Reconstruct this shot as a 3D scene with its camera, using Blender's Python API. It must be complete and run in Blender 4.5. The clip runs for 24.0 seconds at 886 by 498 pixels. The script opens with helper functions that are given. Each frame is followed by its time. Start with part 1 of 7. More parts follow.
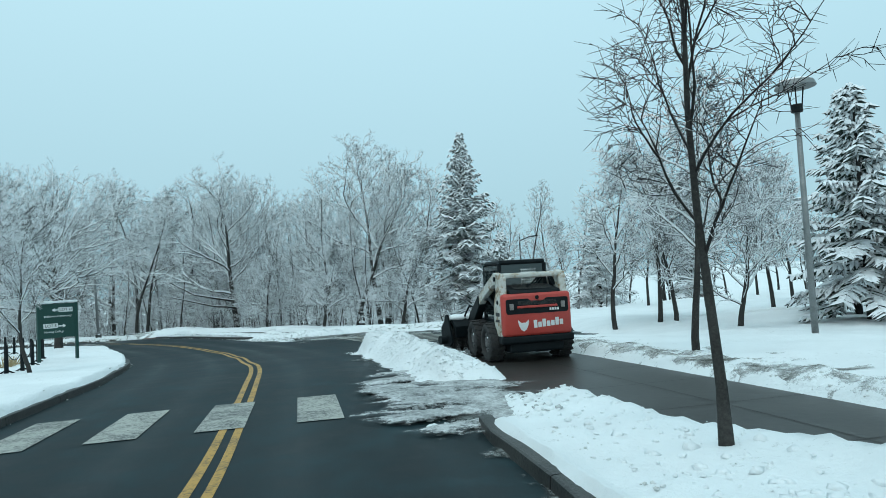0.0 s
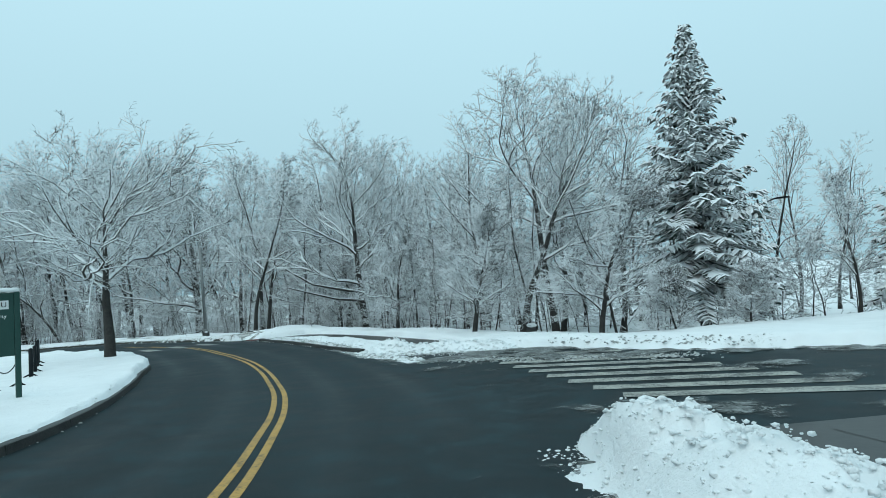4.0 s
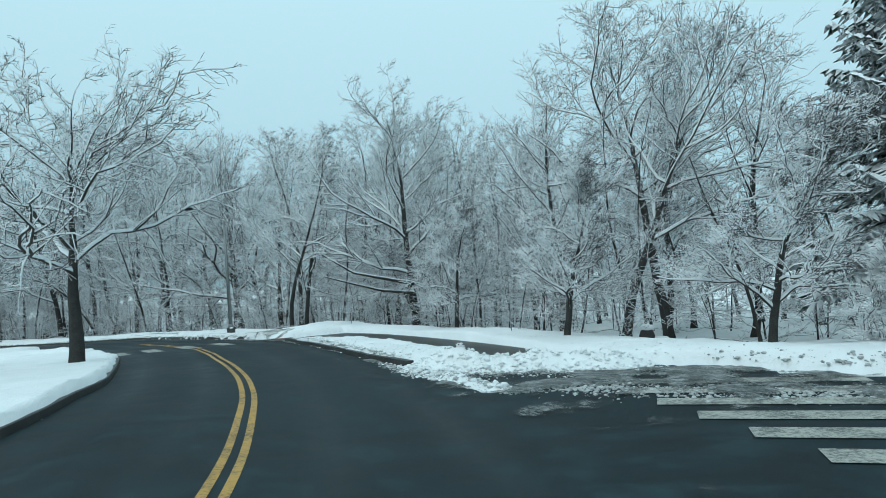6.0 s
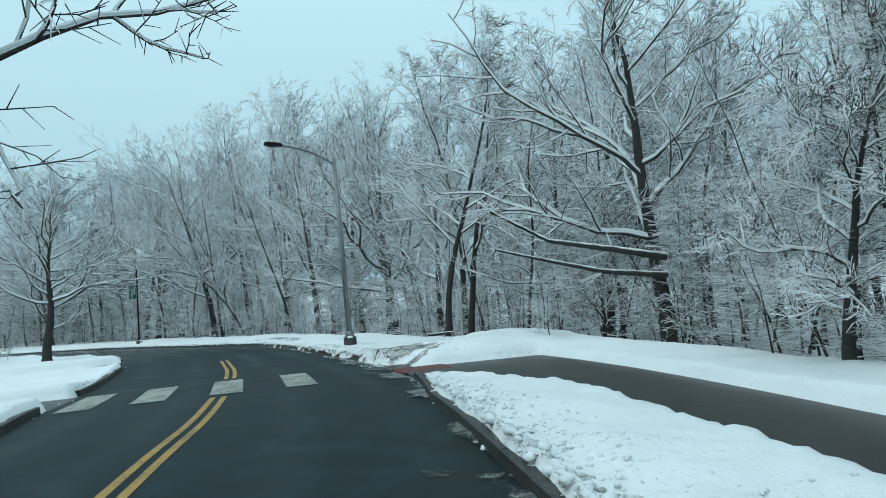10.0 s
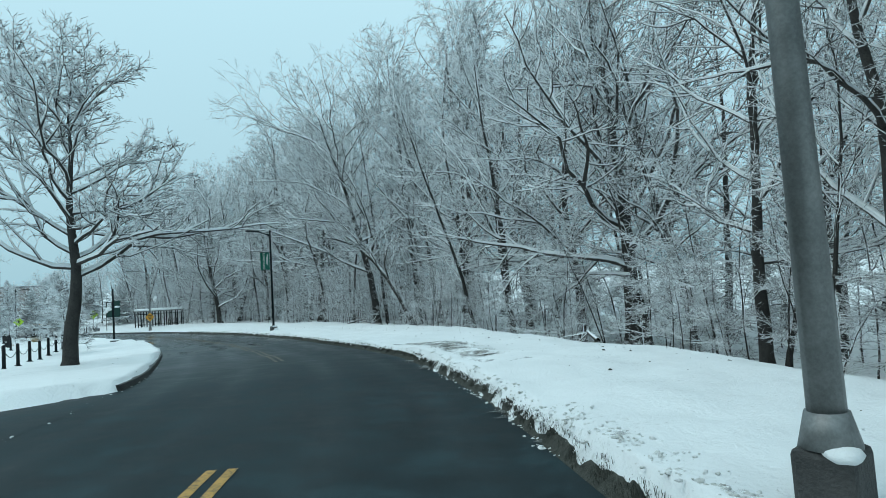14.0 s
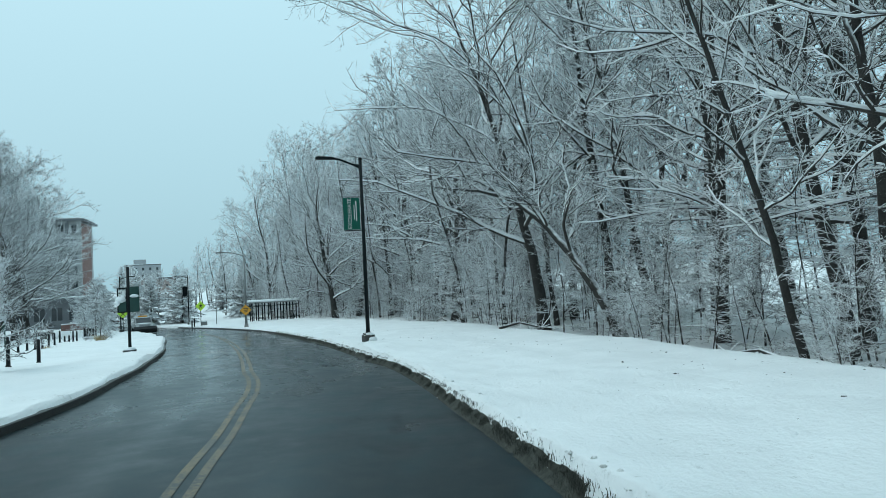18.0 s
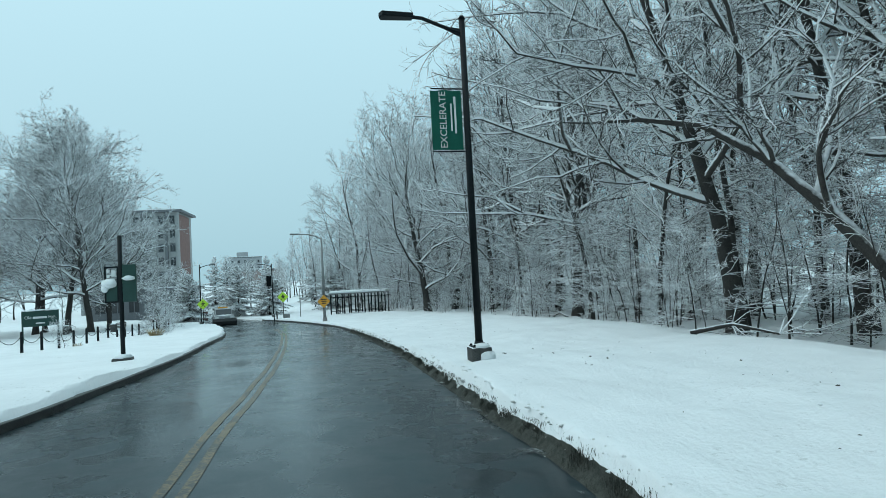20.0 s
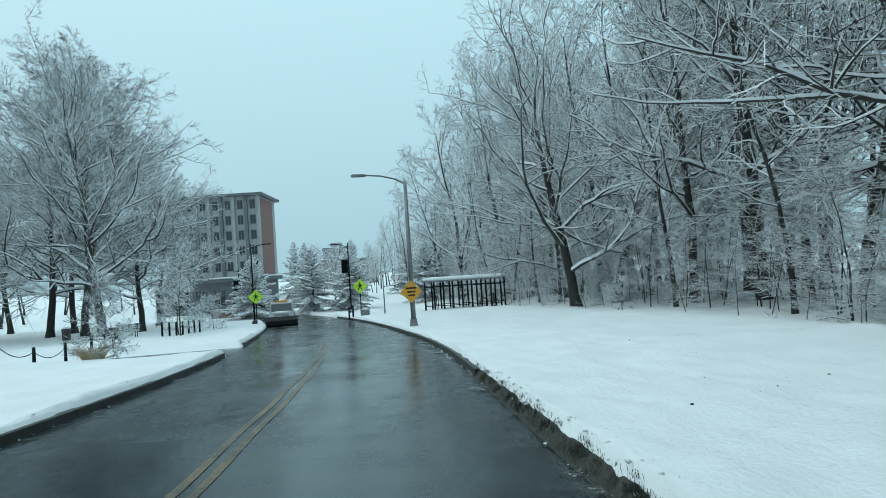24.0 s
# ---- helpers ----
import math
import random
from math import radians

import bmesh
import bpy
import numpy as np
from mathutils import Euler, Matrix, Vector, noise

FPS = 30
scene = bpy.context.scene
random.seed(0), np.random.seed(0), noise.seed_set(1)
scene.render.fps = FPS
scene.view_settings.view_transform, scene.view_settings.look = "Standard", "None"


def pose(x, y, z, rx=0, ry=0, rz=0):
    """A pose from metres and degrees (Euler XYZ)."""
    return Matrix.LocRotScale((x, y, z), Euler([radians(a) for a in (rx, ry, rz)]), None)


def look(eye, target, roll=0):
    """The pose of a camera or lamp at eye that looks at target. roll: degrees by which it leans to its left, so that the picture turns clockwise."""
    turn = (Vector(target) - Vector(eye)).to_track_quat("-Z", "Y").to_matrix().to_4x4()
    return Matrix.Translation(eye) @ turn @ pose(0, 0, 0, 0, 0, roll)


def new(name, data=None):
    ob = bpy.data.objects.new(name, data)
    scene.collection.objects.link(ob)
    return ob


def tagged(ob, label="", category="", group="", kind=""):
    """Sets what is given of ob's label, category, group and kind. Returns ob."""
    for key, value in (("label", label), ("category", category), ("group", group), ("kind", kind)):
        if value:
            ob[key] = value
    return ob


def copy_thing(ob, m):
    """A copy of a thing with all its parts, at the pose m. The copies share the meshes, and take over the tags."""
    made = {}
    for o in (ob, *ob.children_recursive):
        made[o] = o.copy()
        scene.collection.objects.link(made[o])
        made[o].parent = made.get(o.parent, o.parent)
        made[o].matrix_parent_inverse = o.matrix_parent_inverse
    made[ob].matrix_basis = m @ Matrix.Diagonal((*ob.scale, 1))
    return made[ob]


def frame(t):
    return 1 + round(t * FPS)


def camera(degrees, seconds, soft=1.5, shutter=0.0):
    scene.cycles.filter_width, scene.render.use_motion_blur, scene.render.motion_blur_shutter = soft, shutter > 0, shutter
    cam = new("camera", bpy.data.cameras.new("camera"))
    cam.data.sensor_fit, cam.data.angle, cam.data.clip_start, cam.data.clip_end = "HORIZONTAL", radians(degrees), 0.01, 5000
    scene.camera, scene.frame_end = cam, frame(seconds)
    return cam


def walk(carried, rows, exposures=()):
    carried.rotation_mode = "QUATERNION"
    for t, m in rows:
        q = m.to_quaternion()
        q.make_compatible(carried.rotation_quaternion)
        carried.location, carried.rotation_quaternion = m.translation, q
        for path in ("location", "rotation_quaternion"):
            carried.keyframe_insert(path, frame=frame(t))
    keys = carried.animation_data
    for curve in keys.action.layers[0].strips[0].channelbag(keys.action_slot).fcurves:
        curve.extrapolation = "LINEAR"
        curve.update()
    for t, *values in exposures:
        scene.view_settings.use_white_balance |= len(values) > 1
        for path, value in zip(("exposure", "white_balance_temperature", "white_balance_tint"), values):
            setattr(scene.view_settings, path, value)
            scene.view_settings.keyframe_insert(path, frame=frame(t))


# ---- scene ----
cam = camera(69.65, 24.0, 0.5)
METRES, EYE, TILT, LEAN, TURN = 1.0, 1.546, 0.0, 0.0, 0.0
ROWS = [
    (0.0, 0.0, 0.0, 0.0, 0.13, 2.69, 3.2),
    (0.5, -0.197, 1.659, -0.075, 2.09, 2.77, 3.38),
    (1.0, -0.45, 3.321, -0.151, 4.13, 2.84, 3.55),
    (1.5, -0.704, 5.028, -0.206, 5.94, 2.97, 3.69),
    (2.0, -1.055, 6.75, -0.251, 7.59, 3.11, 3.78),
    (2.5, -1.418, 8.485, -0.289, 9.16, 3.24, 3.83),
    (4.5, -3.120, 15.390, -0.398, 14.72, 2.6, 3.02),
    (5.0, -3.741, 17.081, -0.489, 15.8, 2.51, 2.89),
    (5.5, -4.394, 18.801, -0.585, 16.89, 2.54, 2.84),
    (6.0, -5.076, 20.521, -0.687, 18.17, 2.63, 2.86),
    (6.5, -5.776, 22.250, -0.79, 19.64, 2.72, 2.95),
    (7.0, -6.561, 23.988, -0.884, 21.2, 2.77, 3.08),
    (7.5, -7.372, 25.734, -0.962, 22.96, 2.82, 3.23),
    (8.0, -8.218, 27.423, -1.021, 24.9, 2.82, 3.38),
    (8.5, -9.199, 29.099, -1.063, 26.91, 2.82, 3.51),
    (9.0, -10.217, 30.784, -1.097, 29.12, 2.86, 3.61),
    (9.5, -11.29, 32.482, -1.129, 31.43, 2.89, 3.68),
    (11.5, -17.404, 39.731, -1.275, 39.96, 2.64, 3.71),
    (12.0, -19.133, 41.358, -1.373, 42.12, 2.44, 3.61),
    (12.5, -20.885, 42.868, -1.473, 44.29, 2.29, 3.48),
    (13.0, -22.692, 44.297, -1.572, 46.18, 2.24, 3.31),
    (13.5, -24.58, 45.695, -1.678, 47.96, 2.26, 3.13),
    (14.0, -26.493, 47.137, -1.792, 49.6, 2.29, 2.96),
    (14.5, -28.552, 48.581, -1.902, 51.15, 2.3, 2.8),
    (15.0, -30.662, 49.976, -2.004, 52.54, 2.27, 2.69),
    (15.5, -32.735, 51.347, -2.098, 53.34, 2.23, 2.65),
    (16.0, -34.787, 52.665, -2.184, 54.3, 2.26, 2.65),
    (16.5, -36.927, 53.874, -2.274, 56.02, 2.28, 2.72),
    (17.0, -39.136, 55.006, -2.375, 57.71, 2.31, 2.8),
    (17.5, -41.431, 56.054, -2.496, 59.48, 2.31, 2.9),
    (18.0, -43.809, 57.053, -2.626, 61.72, 2.32, 2.96),
    (18.5, -46.217, 58.066, -2.757, 64.15, 2.33, 3.01),
    (20.5, -56.248, 61.194, -3.271, 71.71, 2.09, 2.99),
    (21.0, -58.953, 61.691, -3.366, 73.09, 2.11, 3.0),
    (21.5, -61.685, 62.175, -3.454, 74.39, 2.14, 3.03),
    (22.0, -64.418, 62.618, -3.546, 75.54, 2.13, 3.08),
    (22.5, -67.124, 63.051, -3.647, 76.41, 2.07, 3.2),
    (23.0, -69.804, 63.471, -3.75, 77.23, 1.99, 3.36),
    (23.5, -72.454, 63.932, -3.857, 77.87, 1.88, 3.57),
    (24.0, -75.091, 64.442, -3.971, 78.66, 1.79, 3.77),
]
walk(cam, [(t, pose(0, 0, EYE, TILT, LEAN, TURN) @ pose(METRES * x, METRES * y, METRES * z, 90 + pitch, roll, yaw)) for t, x, y, z, yaw, pitch, roll in ROWS])

# ---- world: an overcast winter sky, brighter overhead ----
world = bpy.data.worlds.new("overcast_sky")
scene.world = world
world.use_nodes = True
wt = world.node_tree
wt.nodes.clear()
w_out = wt.nodes.new("ShaderNodeOutputWorld")
w_bg = wt.nodes.new("ShaderNodeBackground")
w_sky = wt.nodes.new("ShaderNodeTexSky")
w_sky.sky_type = "NISHITA"
w_sky.sun_disc = False
w_sky.sun_elevation, w_sky.sun_rotation = radians(32), radians(200)
w_sky.air_density, w_sky.dust_density = 1.0, 6.0
w_dim = wt.nodes.new("ShaderNodeVectorMath")
w_dim.operation = "SCALE"
w_dim.inputs["Scale"].default_value = 0.10
w_co = wt.nodes.new("ShaderNodeTexCoord")
w_sep = wt.nodes.new("ShaderNodeSeparateXYZ")
w_ramp = wt.nodes.new("ShaderNodeValToRGB")
w_ramp.color_ramp.elements[0].position, w_ramp.color_ramp.elements[0].color = 0.0, (0.41, 0.67, 0.77, 1)
w_ramp.color_ramp.elements[1].position, w_ramp.color_ramp.elements[1].color = 1.0, (0.80, 1.18, 1.31, 1)
w_mix = wt.nodes.new("ShaderNodeMixRGB")
w_mix.inputs[0].default_value = 0.9
wt.links.new(w_co.outputs["Generated"], w_sep.inputs[0])
wt.links.new(w_sep.outputs["Z"], w_ramp.inputs[0])
wt.links.new(w_sky.outputs[0], w_dim.inputs[0])
wt.links.new(w_dim.outputs[0], w_mix.inputs[1])
wt.links.new(w_ramp.outputs[0], w_mix.inputs[2])
wt.links.new(w_mix.outputs[0], w_bg.inputs[0])
w_bg.inputs[1].default_value = 1.0
wt.links.new(w_bg.outputs[0], w_out.inputs[0])

sun = new("sun", bpy.data.lights.new("sun", "SUN"))
sun.data.energy, sun.data.angle, sun.data.color = 0.5, radians(40), (1.0, 0.97, 0.93)
sun.matrix_world = look((0, 0, 60), (12, 26, 0))

# ---- materials ----


def material(name, rough=0.8, metal=0.0, spec=0.5):
    m = bpy.data.materials.new(name)
    m.use_nodes = True
    nt = m.node_tree
    b = nt.nodes["Principled BSDF"]
    b.inputs["Roughness"].default_value = rough
    b.inputs["Metallic"].default_value = metal
    b.inputs["Specular IOR Level"].default_value = spec
    return m, nt, b


def noise_node(nt, scale, detail=4.0, rough=0.55, world_space=True):
    n = nt.nodes.new("ShaderNodeTexNoise")
    n.inputs["Scale"].default_value, n.inputs["Detail"].default_value, n.inputs["Roughness"].default_value = scale, detail, rough
    if world_space:
        g = nt.nodes.new("ShaderNodeNewGeometry")
        nt.links.new(g.outputs["Position"], n.inputs["Vector"])
    else:
        c = nt.nodes.new("ShaderNodeTexCoord")
        nt.links.new(c.outputs["Object"], n.inputs["Vector"])
    return n


def ramp_node(nt, source, stops):
    r = nt.nodes.new("ShaderNodeValToRGB")
    e = r.color_ramp.elements
    while len(e) < len(stops):
        e.new(0.5)
    for el, (p, c) in zip(e, stops):
        el.position = p
        el.color = (*c, 1) if len(c) == 3 else c
    nt.links.new(source, r.inputs[0])
    return r


def mix_node(nt, fac, a, b, blend="MIX"):
    m = nt.nodes.new("ShaderNodeMixRGB")
    m.blend_type = blend
    for k, v in ((0, fac), (1, a), (2, b)):
        if isinstance(v, (int, float)):
            m.inputs[k].default_value = v
        elif isinstance(v, tuple):
            m.inputs[k].default_value = (*v, 1)
        else:
            nt.links.new(v, m.inputs[k])
    return m


def bump_node(nt, b, source, strength, distance):
    n = nt.nodes.new("ShaderNodeBump")
    n.inputs["Strength"].default_value, n.inputs["Distance"].default_value = strength, distance
    nt.links.new(source, n.inputs["Height"])
    nt.links.new(n.outputs[0], b.inputs["Normal"])
    return n


def up_mask(nt, low, high, noise_scale=6.0, noise_amount=0.35):
    """0 on faces that look down or sideways, 1 on those that carry snow."""
    g = nt.nodes.new("ShaderNodeNewGeometry")
    sp = nt.nodes.new("ShaderNodeSeparateXYZ")
    nt.links.new(g.outputs["Normal"], sp.inputs[0])
    n = noise_node(nt, noise_scale, 3.0)
    a = nt.nodes.new("ShaderNodeMath")
    a.operation = "MULTIPLY_ADD"
    nt.links.new(n.outputs[0], a.inputs[0])
    a.inputs[1].default_value, a.inputs[2].default_value = noise_amount * 2, -noise_amount
    s = nt.nodes.new("ShaderNodeMath")
    s.operation = "ADD"
    nt.links.new(sp.outputs["Z"], s.inputs[0])
    nt.links.new(a.outputs[0], s.inputs[1])
    r = nt.nodes.new("ShaderNodeMapRange")
    r.inputs["From Min"].default_value, r.inputs["From Max"].default_value = low, high
    nt.links.new(s.outputs[0], r.inputs["Value"])
    return r.outputs[0]


SNOW = (0.80, 0.83, 0.85)


def snow_material():
    m, nt, b = material("snow", 0.75, 0.0, 0.25)
    big, small = noise_node(nt, 0.7, 5), noise_node(nt, 14, 6, 0.65)
    c = ramp_node(nt, big.outputs[0], [(0.3, (0.76, 0.79, 0.80)), (0.7, (0.84, 0.87, 0.88))])
    grit, where = noise_node(nt, 9, 5, 0.75), noise_node(nt, 0.45, 3)
    amount = mix_node(nt, 0.35, grit.outputs[0], where.outputs[0])
    specks = ramp_node(nt, amount.outputs[0], [(0.59, (1, 1, 1)), (0.66, (0.78, 0.78, 0.77))])
    c = mix_node(nt, 1.0, c.outputs[0], specks.outputs[0], "MULTIPLY")
    nt.links.new(c.outputs[0], b.inputs["Base Color"])
    h = mix_node(nt, 0.4, big.outputs[0], small.outputs[0])
    bump_node(nt, b, h.outputs[0], 0.6, 0.14)
    return m


def dirty_snow_material():
    m, nt, b = material("ploughed_snow", 0.8, 0.0, 0.25)
    big, small = noise_node(nt, 1.6, 5), noise_node(nt, 11, 6, 0.7)
    mixed = mix_node(nt, 0.5, big.outputs[0], small.outputs[0])
    c = ramp_node(nt, mixed.outputs[0], [(0.33, (0.34, 0.34, 0.31)), (0.44, (0.62, 0.64, 0.62)), (0.56, (0.82, 0.84, 0.85))])
    nt.links.new(c.outputs[0], b.inputs["Base Color"])
    bump_node(nt, b, small.outputs[0], 0.7, 0.08)
    return m


def asphalt_material():
    """Dark asphalt, damp at first and running wet further down the hill."""
    m, nt, b = material("wet_asphalt", 0.45, 0.0, 0.4)
    big, mid, fine = noise_node(nt, 0.22, 4), noise_node(nt, 1.7, 5, 0.6), noise_node(nt, 90, 3, 0.7)
    c1 = ramp_node(nt, big.outputs[0], [(0.3, (0.0045, 0.0128, 0.0158)), (0.7, (0.0120, 0.0245, 0.0290))])
    c2 = ramp_node(nt, fine.outputs[0], [(0.35, (0.6, 0.6, 0.6)), (0.7, (1.5, 1.5, 1.5))])
    c = mix_node(nt, 1.0, c1.outputs[0], c2.outputs[0], "MULTIPLY")
    patches = ramp_node(nt, mid.outputs[0], [(0.36, (0.62, 0.62, 0.62)), (0.52, (1.0, 1.0, 1.0)), (0.66, (1.75, 1.75, 1.70))])
    c = mix_node(nt, 1.0, c.outputs[0], patches.outputs[0], "MULTIPLY")
    nt.links.new(c.outputs[0], b.inputs["Base Color"])
    mm = mix_node(nt, 0.5, big.outputs[0], mid.outputs[0])
    damp = ramp_node(nt, mm.outputs[0], [(0.36, (0.50, 0.50, 0.50)), (0.64, (0.64, 0.64, 0.64))])
    wet = ramp_node(nt, mm.outputs[0], [(0.36, (0.07, 0.07, 0.07)), (0.64, (0.36, 0.36, 0.36))])
    g = nt.nodes.new("ShaderNodeNewGeometry")
    sp = nt.nodes.new("ShaderNodeSeparateXYZ")
    nt.links.new(g.outputs["Position"], sp.inputs[0])
    r = nt.nodes.new("ShaderNodeMapRange")
    r.inputs["From Min"].default_value, r.inputs["From Max"].default_value = -38.0, -70.0
    nt.links.new(sp.outputs["X"], r.inputs["Value"])
    k = mix_node(nt, r.outputs[0], damp.outputs[0], wet.outputs[0])
    track = nt.nodes.new("ShaderNodeAttribute")
    track.attribute_name = "wheel_track"
    less = nt.nodes.new("ShaderNodeMath")
    less.operation = "MULTIPLY_ADD"
    nt.links.new(track.outputs["Fac"], less.inputs[0])
    less.inputs[1].default_value = -0.10
    nt.links.new(k.outputs[0], less.inputs[2])
    nt.links.new(less.outputs[0], b.inputs["Roughness"])
    sheen = nt.nodes.new("ShaderNodeMapRange")
    sheen.inputs["To Min"].default_value, sheen.inputs["To Max"].default_value = 0.13, 0.50
    nt.links.new(r.outputs[0], sheen.inputs["Value"])
    nt.links.new(sheen.outputs[0], b.inputs["Specular IOR Level"])
    bump_node(nt, b, fine.outputs[0], 0.12, 0.006)
    return m


def plain_material(name, a, c, scale, rough, metal=0.0, bump=0.2, dist=0.01, spec=0.4, world_space=False):
    m, nt, b = material(name, rough, metal, spec)
    n, f = noise_node(nt, scale, 5, 0.6, world_space), noise_node(nt, scale * 9, 4, 0.6, world_space)
    k = mix_node(nt, 0.45, n.outputs[0], f.outputs[0])
    r = ramp_node(nt, k.outputs[0], [(0.35, a), (0.65, c)])
    nt.links.new(r.outputs[0], b.inputs["Base Color"])
    bump_node(nt, b, f.outputs[0], bump, dist)
    return m


def paint_material(name, colour, worn, keep, rough=0.6):
    """Road paint, worn through to the asphalt where the noise is low."""
    m, nt, b = material(name, rough)
    n, f = noise_node(nt, 2.2, 5, 0.7), noise_node(nt, 22, 5, 0.75)
    k = mix_node(nt, 0.6, n.outputs[0], f.outputs[0])
    r = ramp_node(nt, k.outputs[0], [(keep - 0.06, worn), (keep + 0.06, colour)])
    nt.links.new(r.outputs[0], b.inputs["Base Color"])
    bump_node(nt, b, f.outputs[0], 0.3, 0.01)
    return m


def snowy_bark_material(name, dark, light, low, high, amount=0.35, patch=4.0):
    m, nt, b = material(name, 0.9, 0.0, 0.2)
    n, f = noise_node(nt, 3, 5, 0.6), noise_node(nt, 30, 4, 0.7)
    k = mix_node(nt, 0.6, n.outputs[0], f.outputs[0])
    bark = ramp_node(nt, k.outputs[0], [(0.35, dark), (0.65, light)])
    c = mix_node(nt, up_mask(nt, low, high, patch, amount), bark.outputs[0], SNOW)
    nt.links.new(c.outputs[0], b.inputs["Base Color"])
    bump_node(nt, b, f.outputs[0], 0.4, 0.02)
    return m


M_SNOW = snow_material()
M_DIRTY = dirty_snow_material()
M_ASPHALT = asphalt_material()
M_WALK = plain_material("wet_concrete_path", (0.012, 0.0105, 0.009), (0.032, 0.029, 0.025), 0.8, 0.42, 0, 0.2, 0.01, 0.5, True)
M_KERB = plain_material("wet_kerb_stone", (0.014, 0.015, 0.015), (0.052, 0.051, 0.047), 3.5, 0.5, 0, 0.4, 0.02, 0.4, True)
M_YELLOW_FADED = paint_material("faded_yellow_road_paint", (0.19, 0.130, 0.055), (0.030, 0.030, 0.026), 0.50, 0.42)
M_YELLOW = paint_material("yellow_road_paint", (0.47, 0.26, 0.050), (0.09, 0.065, 0.035), 0.46)
M_WHITE_PAINT = paint_material("white_road_paint", (0.38, 0.38, 0.34), (0.075, 0.078, 0.075), 0.485)
M_BARK = snowy_bark_material("bark_with_snow", (0.022, 0.021, 0.020), (0.064, 0.061, 0.057), 0.42, 0.78, 0.40)
M_TWIG = snowy_bark_material("twigs_with_snow", (0.036, 0.035, 0.034), (0.085, 0.081, 0.078), -0.38, -0.03, 0.36)
M_PINE = snowy_bark_material("pine_needles_under_snow", (0.012, 0.022, 0.017), (0.034, 0.052, 0.042), -0.60, -0.10, 0.6)
M_DARK_TWIG = snowy_bark_material("wet_dark_twigs", (0.016, 0.014, 0.014), (0.040, 0.035, 0.033), 0.45, 0.9, 0.35)
M_LIMB = snowy_bark_material("limbs_with_snow", (0.030, 0.028, 0.026), (0.085, 0.078, 0.072), -0.22, 0.10, 0.30)
M_NEEDLE = snowy_bark_material("needles_with_snow", (0.016, 0.026, 0.022), (0.040, 0.058, 0.046), -0.60, 0.10, 0.80, 3.2)

# ---- building helpers ----


def part(name, bm, mat, parent=None, label="", smooth=False):
    me = bpy.data.meshes.new(name)
    bm.to_mesh(me)
    bm.free()
    return mesh_part(name, me, mat, parent, label, smooth)


def mesh_part(name, me, mat, parent=None, label="", smooth=False):
    for m in mat if isinstance(mat, (list, tuple)) else [mat]:
        me.materials.append(m)
    if smooth:
        me.polygons.foreach_set("use_smooth", [True] * len(me.polygons))
    ob = new(name, me)
    if parent is not None:
        ob.parent = parent
    if label:
        ob["label"] = label
    return ob


def raw(name, verts, faces, mat, parent=None, label="", smooth=False):
    me = bpy.data.meshes.new(name)
    me.from_pydata(verts, [], faces)
    me.update()
    return mesh_part(name, me, mat, parent, label, smooth)


def base(name, place, turn=0.0, label="", category="", group="", kind=""):
    ob = new(name)
    ob.matrix_basis = pose(place[0], place[1], place[2], 0, 0, turn)
    return tagged(ob, label, category, group, kind)


def box(bm, x0, x1, y0, y1, z0, z1, bevel=0.0, m=None):
    r = bmesh.ops.create_cube(bm, size=1.0)
    vs = r["verts"]
    for v in vs:
        v.co = Vector(((x0 + x1) / 2 + v.co.x * (x1 - x0), (y0 + y1) / 2 + v.co.y * (y1 - y0), (z0 + z1) / 2 + v.co.z * (z1 - z0)))
    if bevel:
        es = list({e for v in vs for e in v.link_edges})
        r = bmesh.ops.bevel(bm, geom=es, offset=bevel, segments=2, affect="EDGES", profile=0.5)
        vs = list({v for f in r["faces"] for v in f.verts} | {v for v in vs if v.is_valid})
    if m is not None:
        bmesh.ops.transform(bm, matrix=m, verts=vs)
    return vs


def rod(bm, a, b, r0, r1=None, sides=8):
    a, b = Vector(a), Vector(b)
    r1 = r0 if r1 is None else r1
    d = b - a
    m = Matrix.Translation((a + b) / 2) @ d.to_track_quat("Z", "Y").to_matrix().to_4x4()
    return bmesh.ops.create_cone(bm, cap_ends=True, cap_tris=False, segments=sides, radius1=r0, radius2=r1, depth=d.length, matrix=m)["verts"]


def prism(bm, outline, axis, lo, hi, bevel=0.0):
    """A closed outline in the plane across axis ('x', 'y' or 'z'), given thickness from lo to hi."""
    def place(u, v, w):
        return {"x": (w, u, v), "y": (u, w, v), "z": (u, v, w)}[axis]
    a = [bm.verts.new(place(u, v, lo)) for u, v in outline]
    b = [bm.verts.new(place(u, v, hi)) for u, v in outline]
    n = len(outline)
    fs = [bm.faces.new(a), bm.faces.new(b)]
    fs += [bm.faces.new((a[i], a[(i + 1) % n], b[(i + 1) % n], b[i])) for i in range(n)]
    bmesh.ops.recalc_face_normals(bm, faces=fs)
    if bevel:
        bmesh.ops.bevel(bm, geom=list({e for f in fs for e in f.edges}), offset=bevel, segments=2, affect="EDGES", profile=0.5)
    return a + b


def tube(bm, points, r, sides=6):
    for a, b in zip(points, points[1:]):
        rod(bm, a, b, r, r, sides)


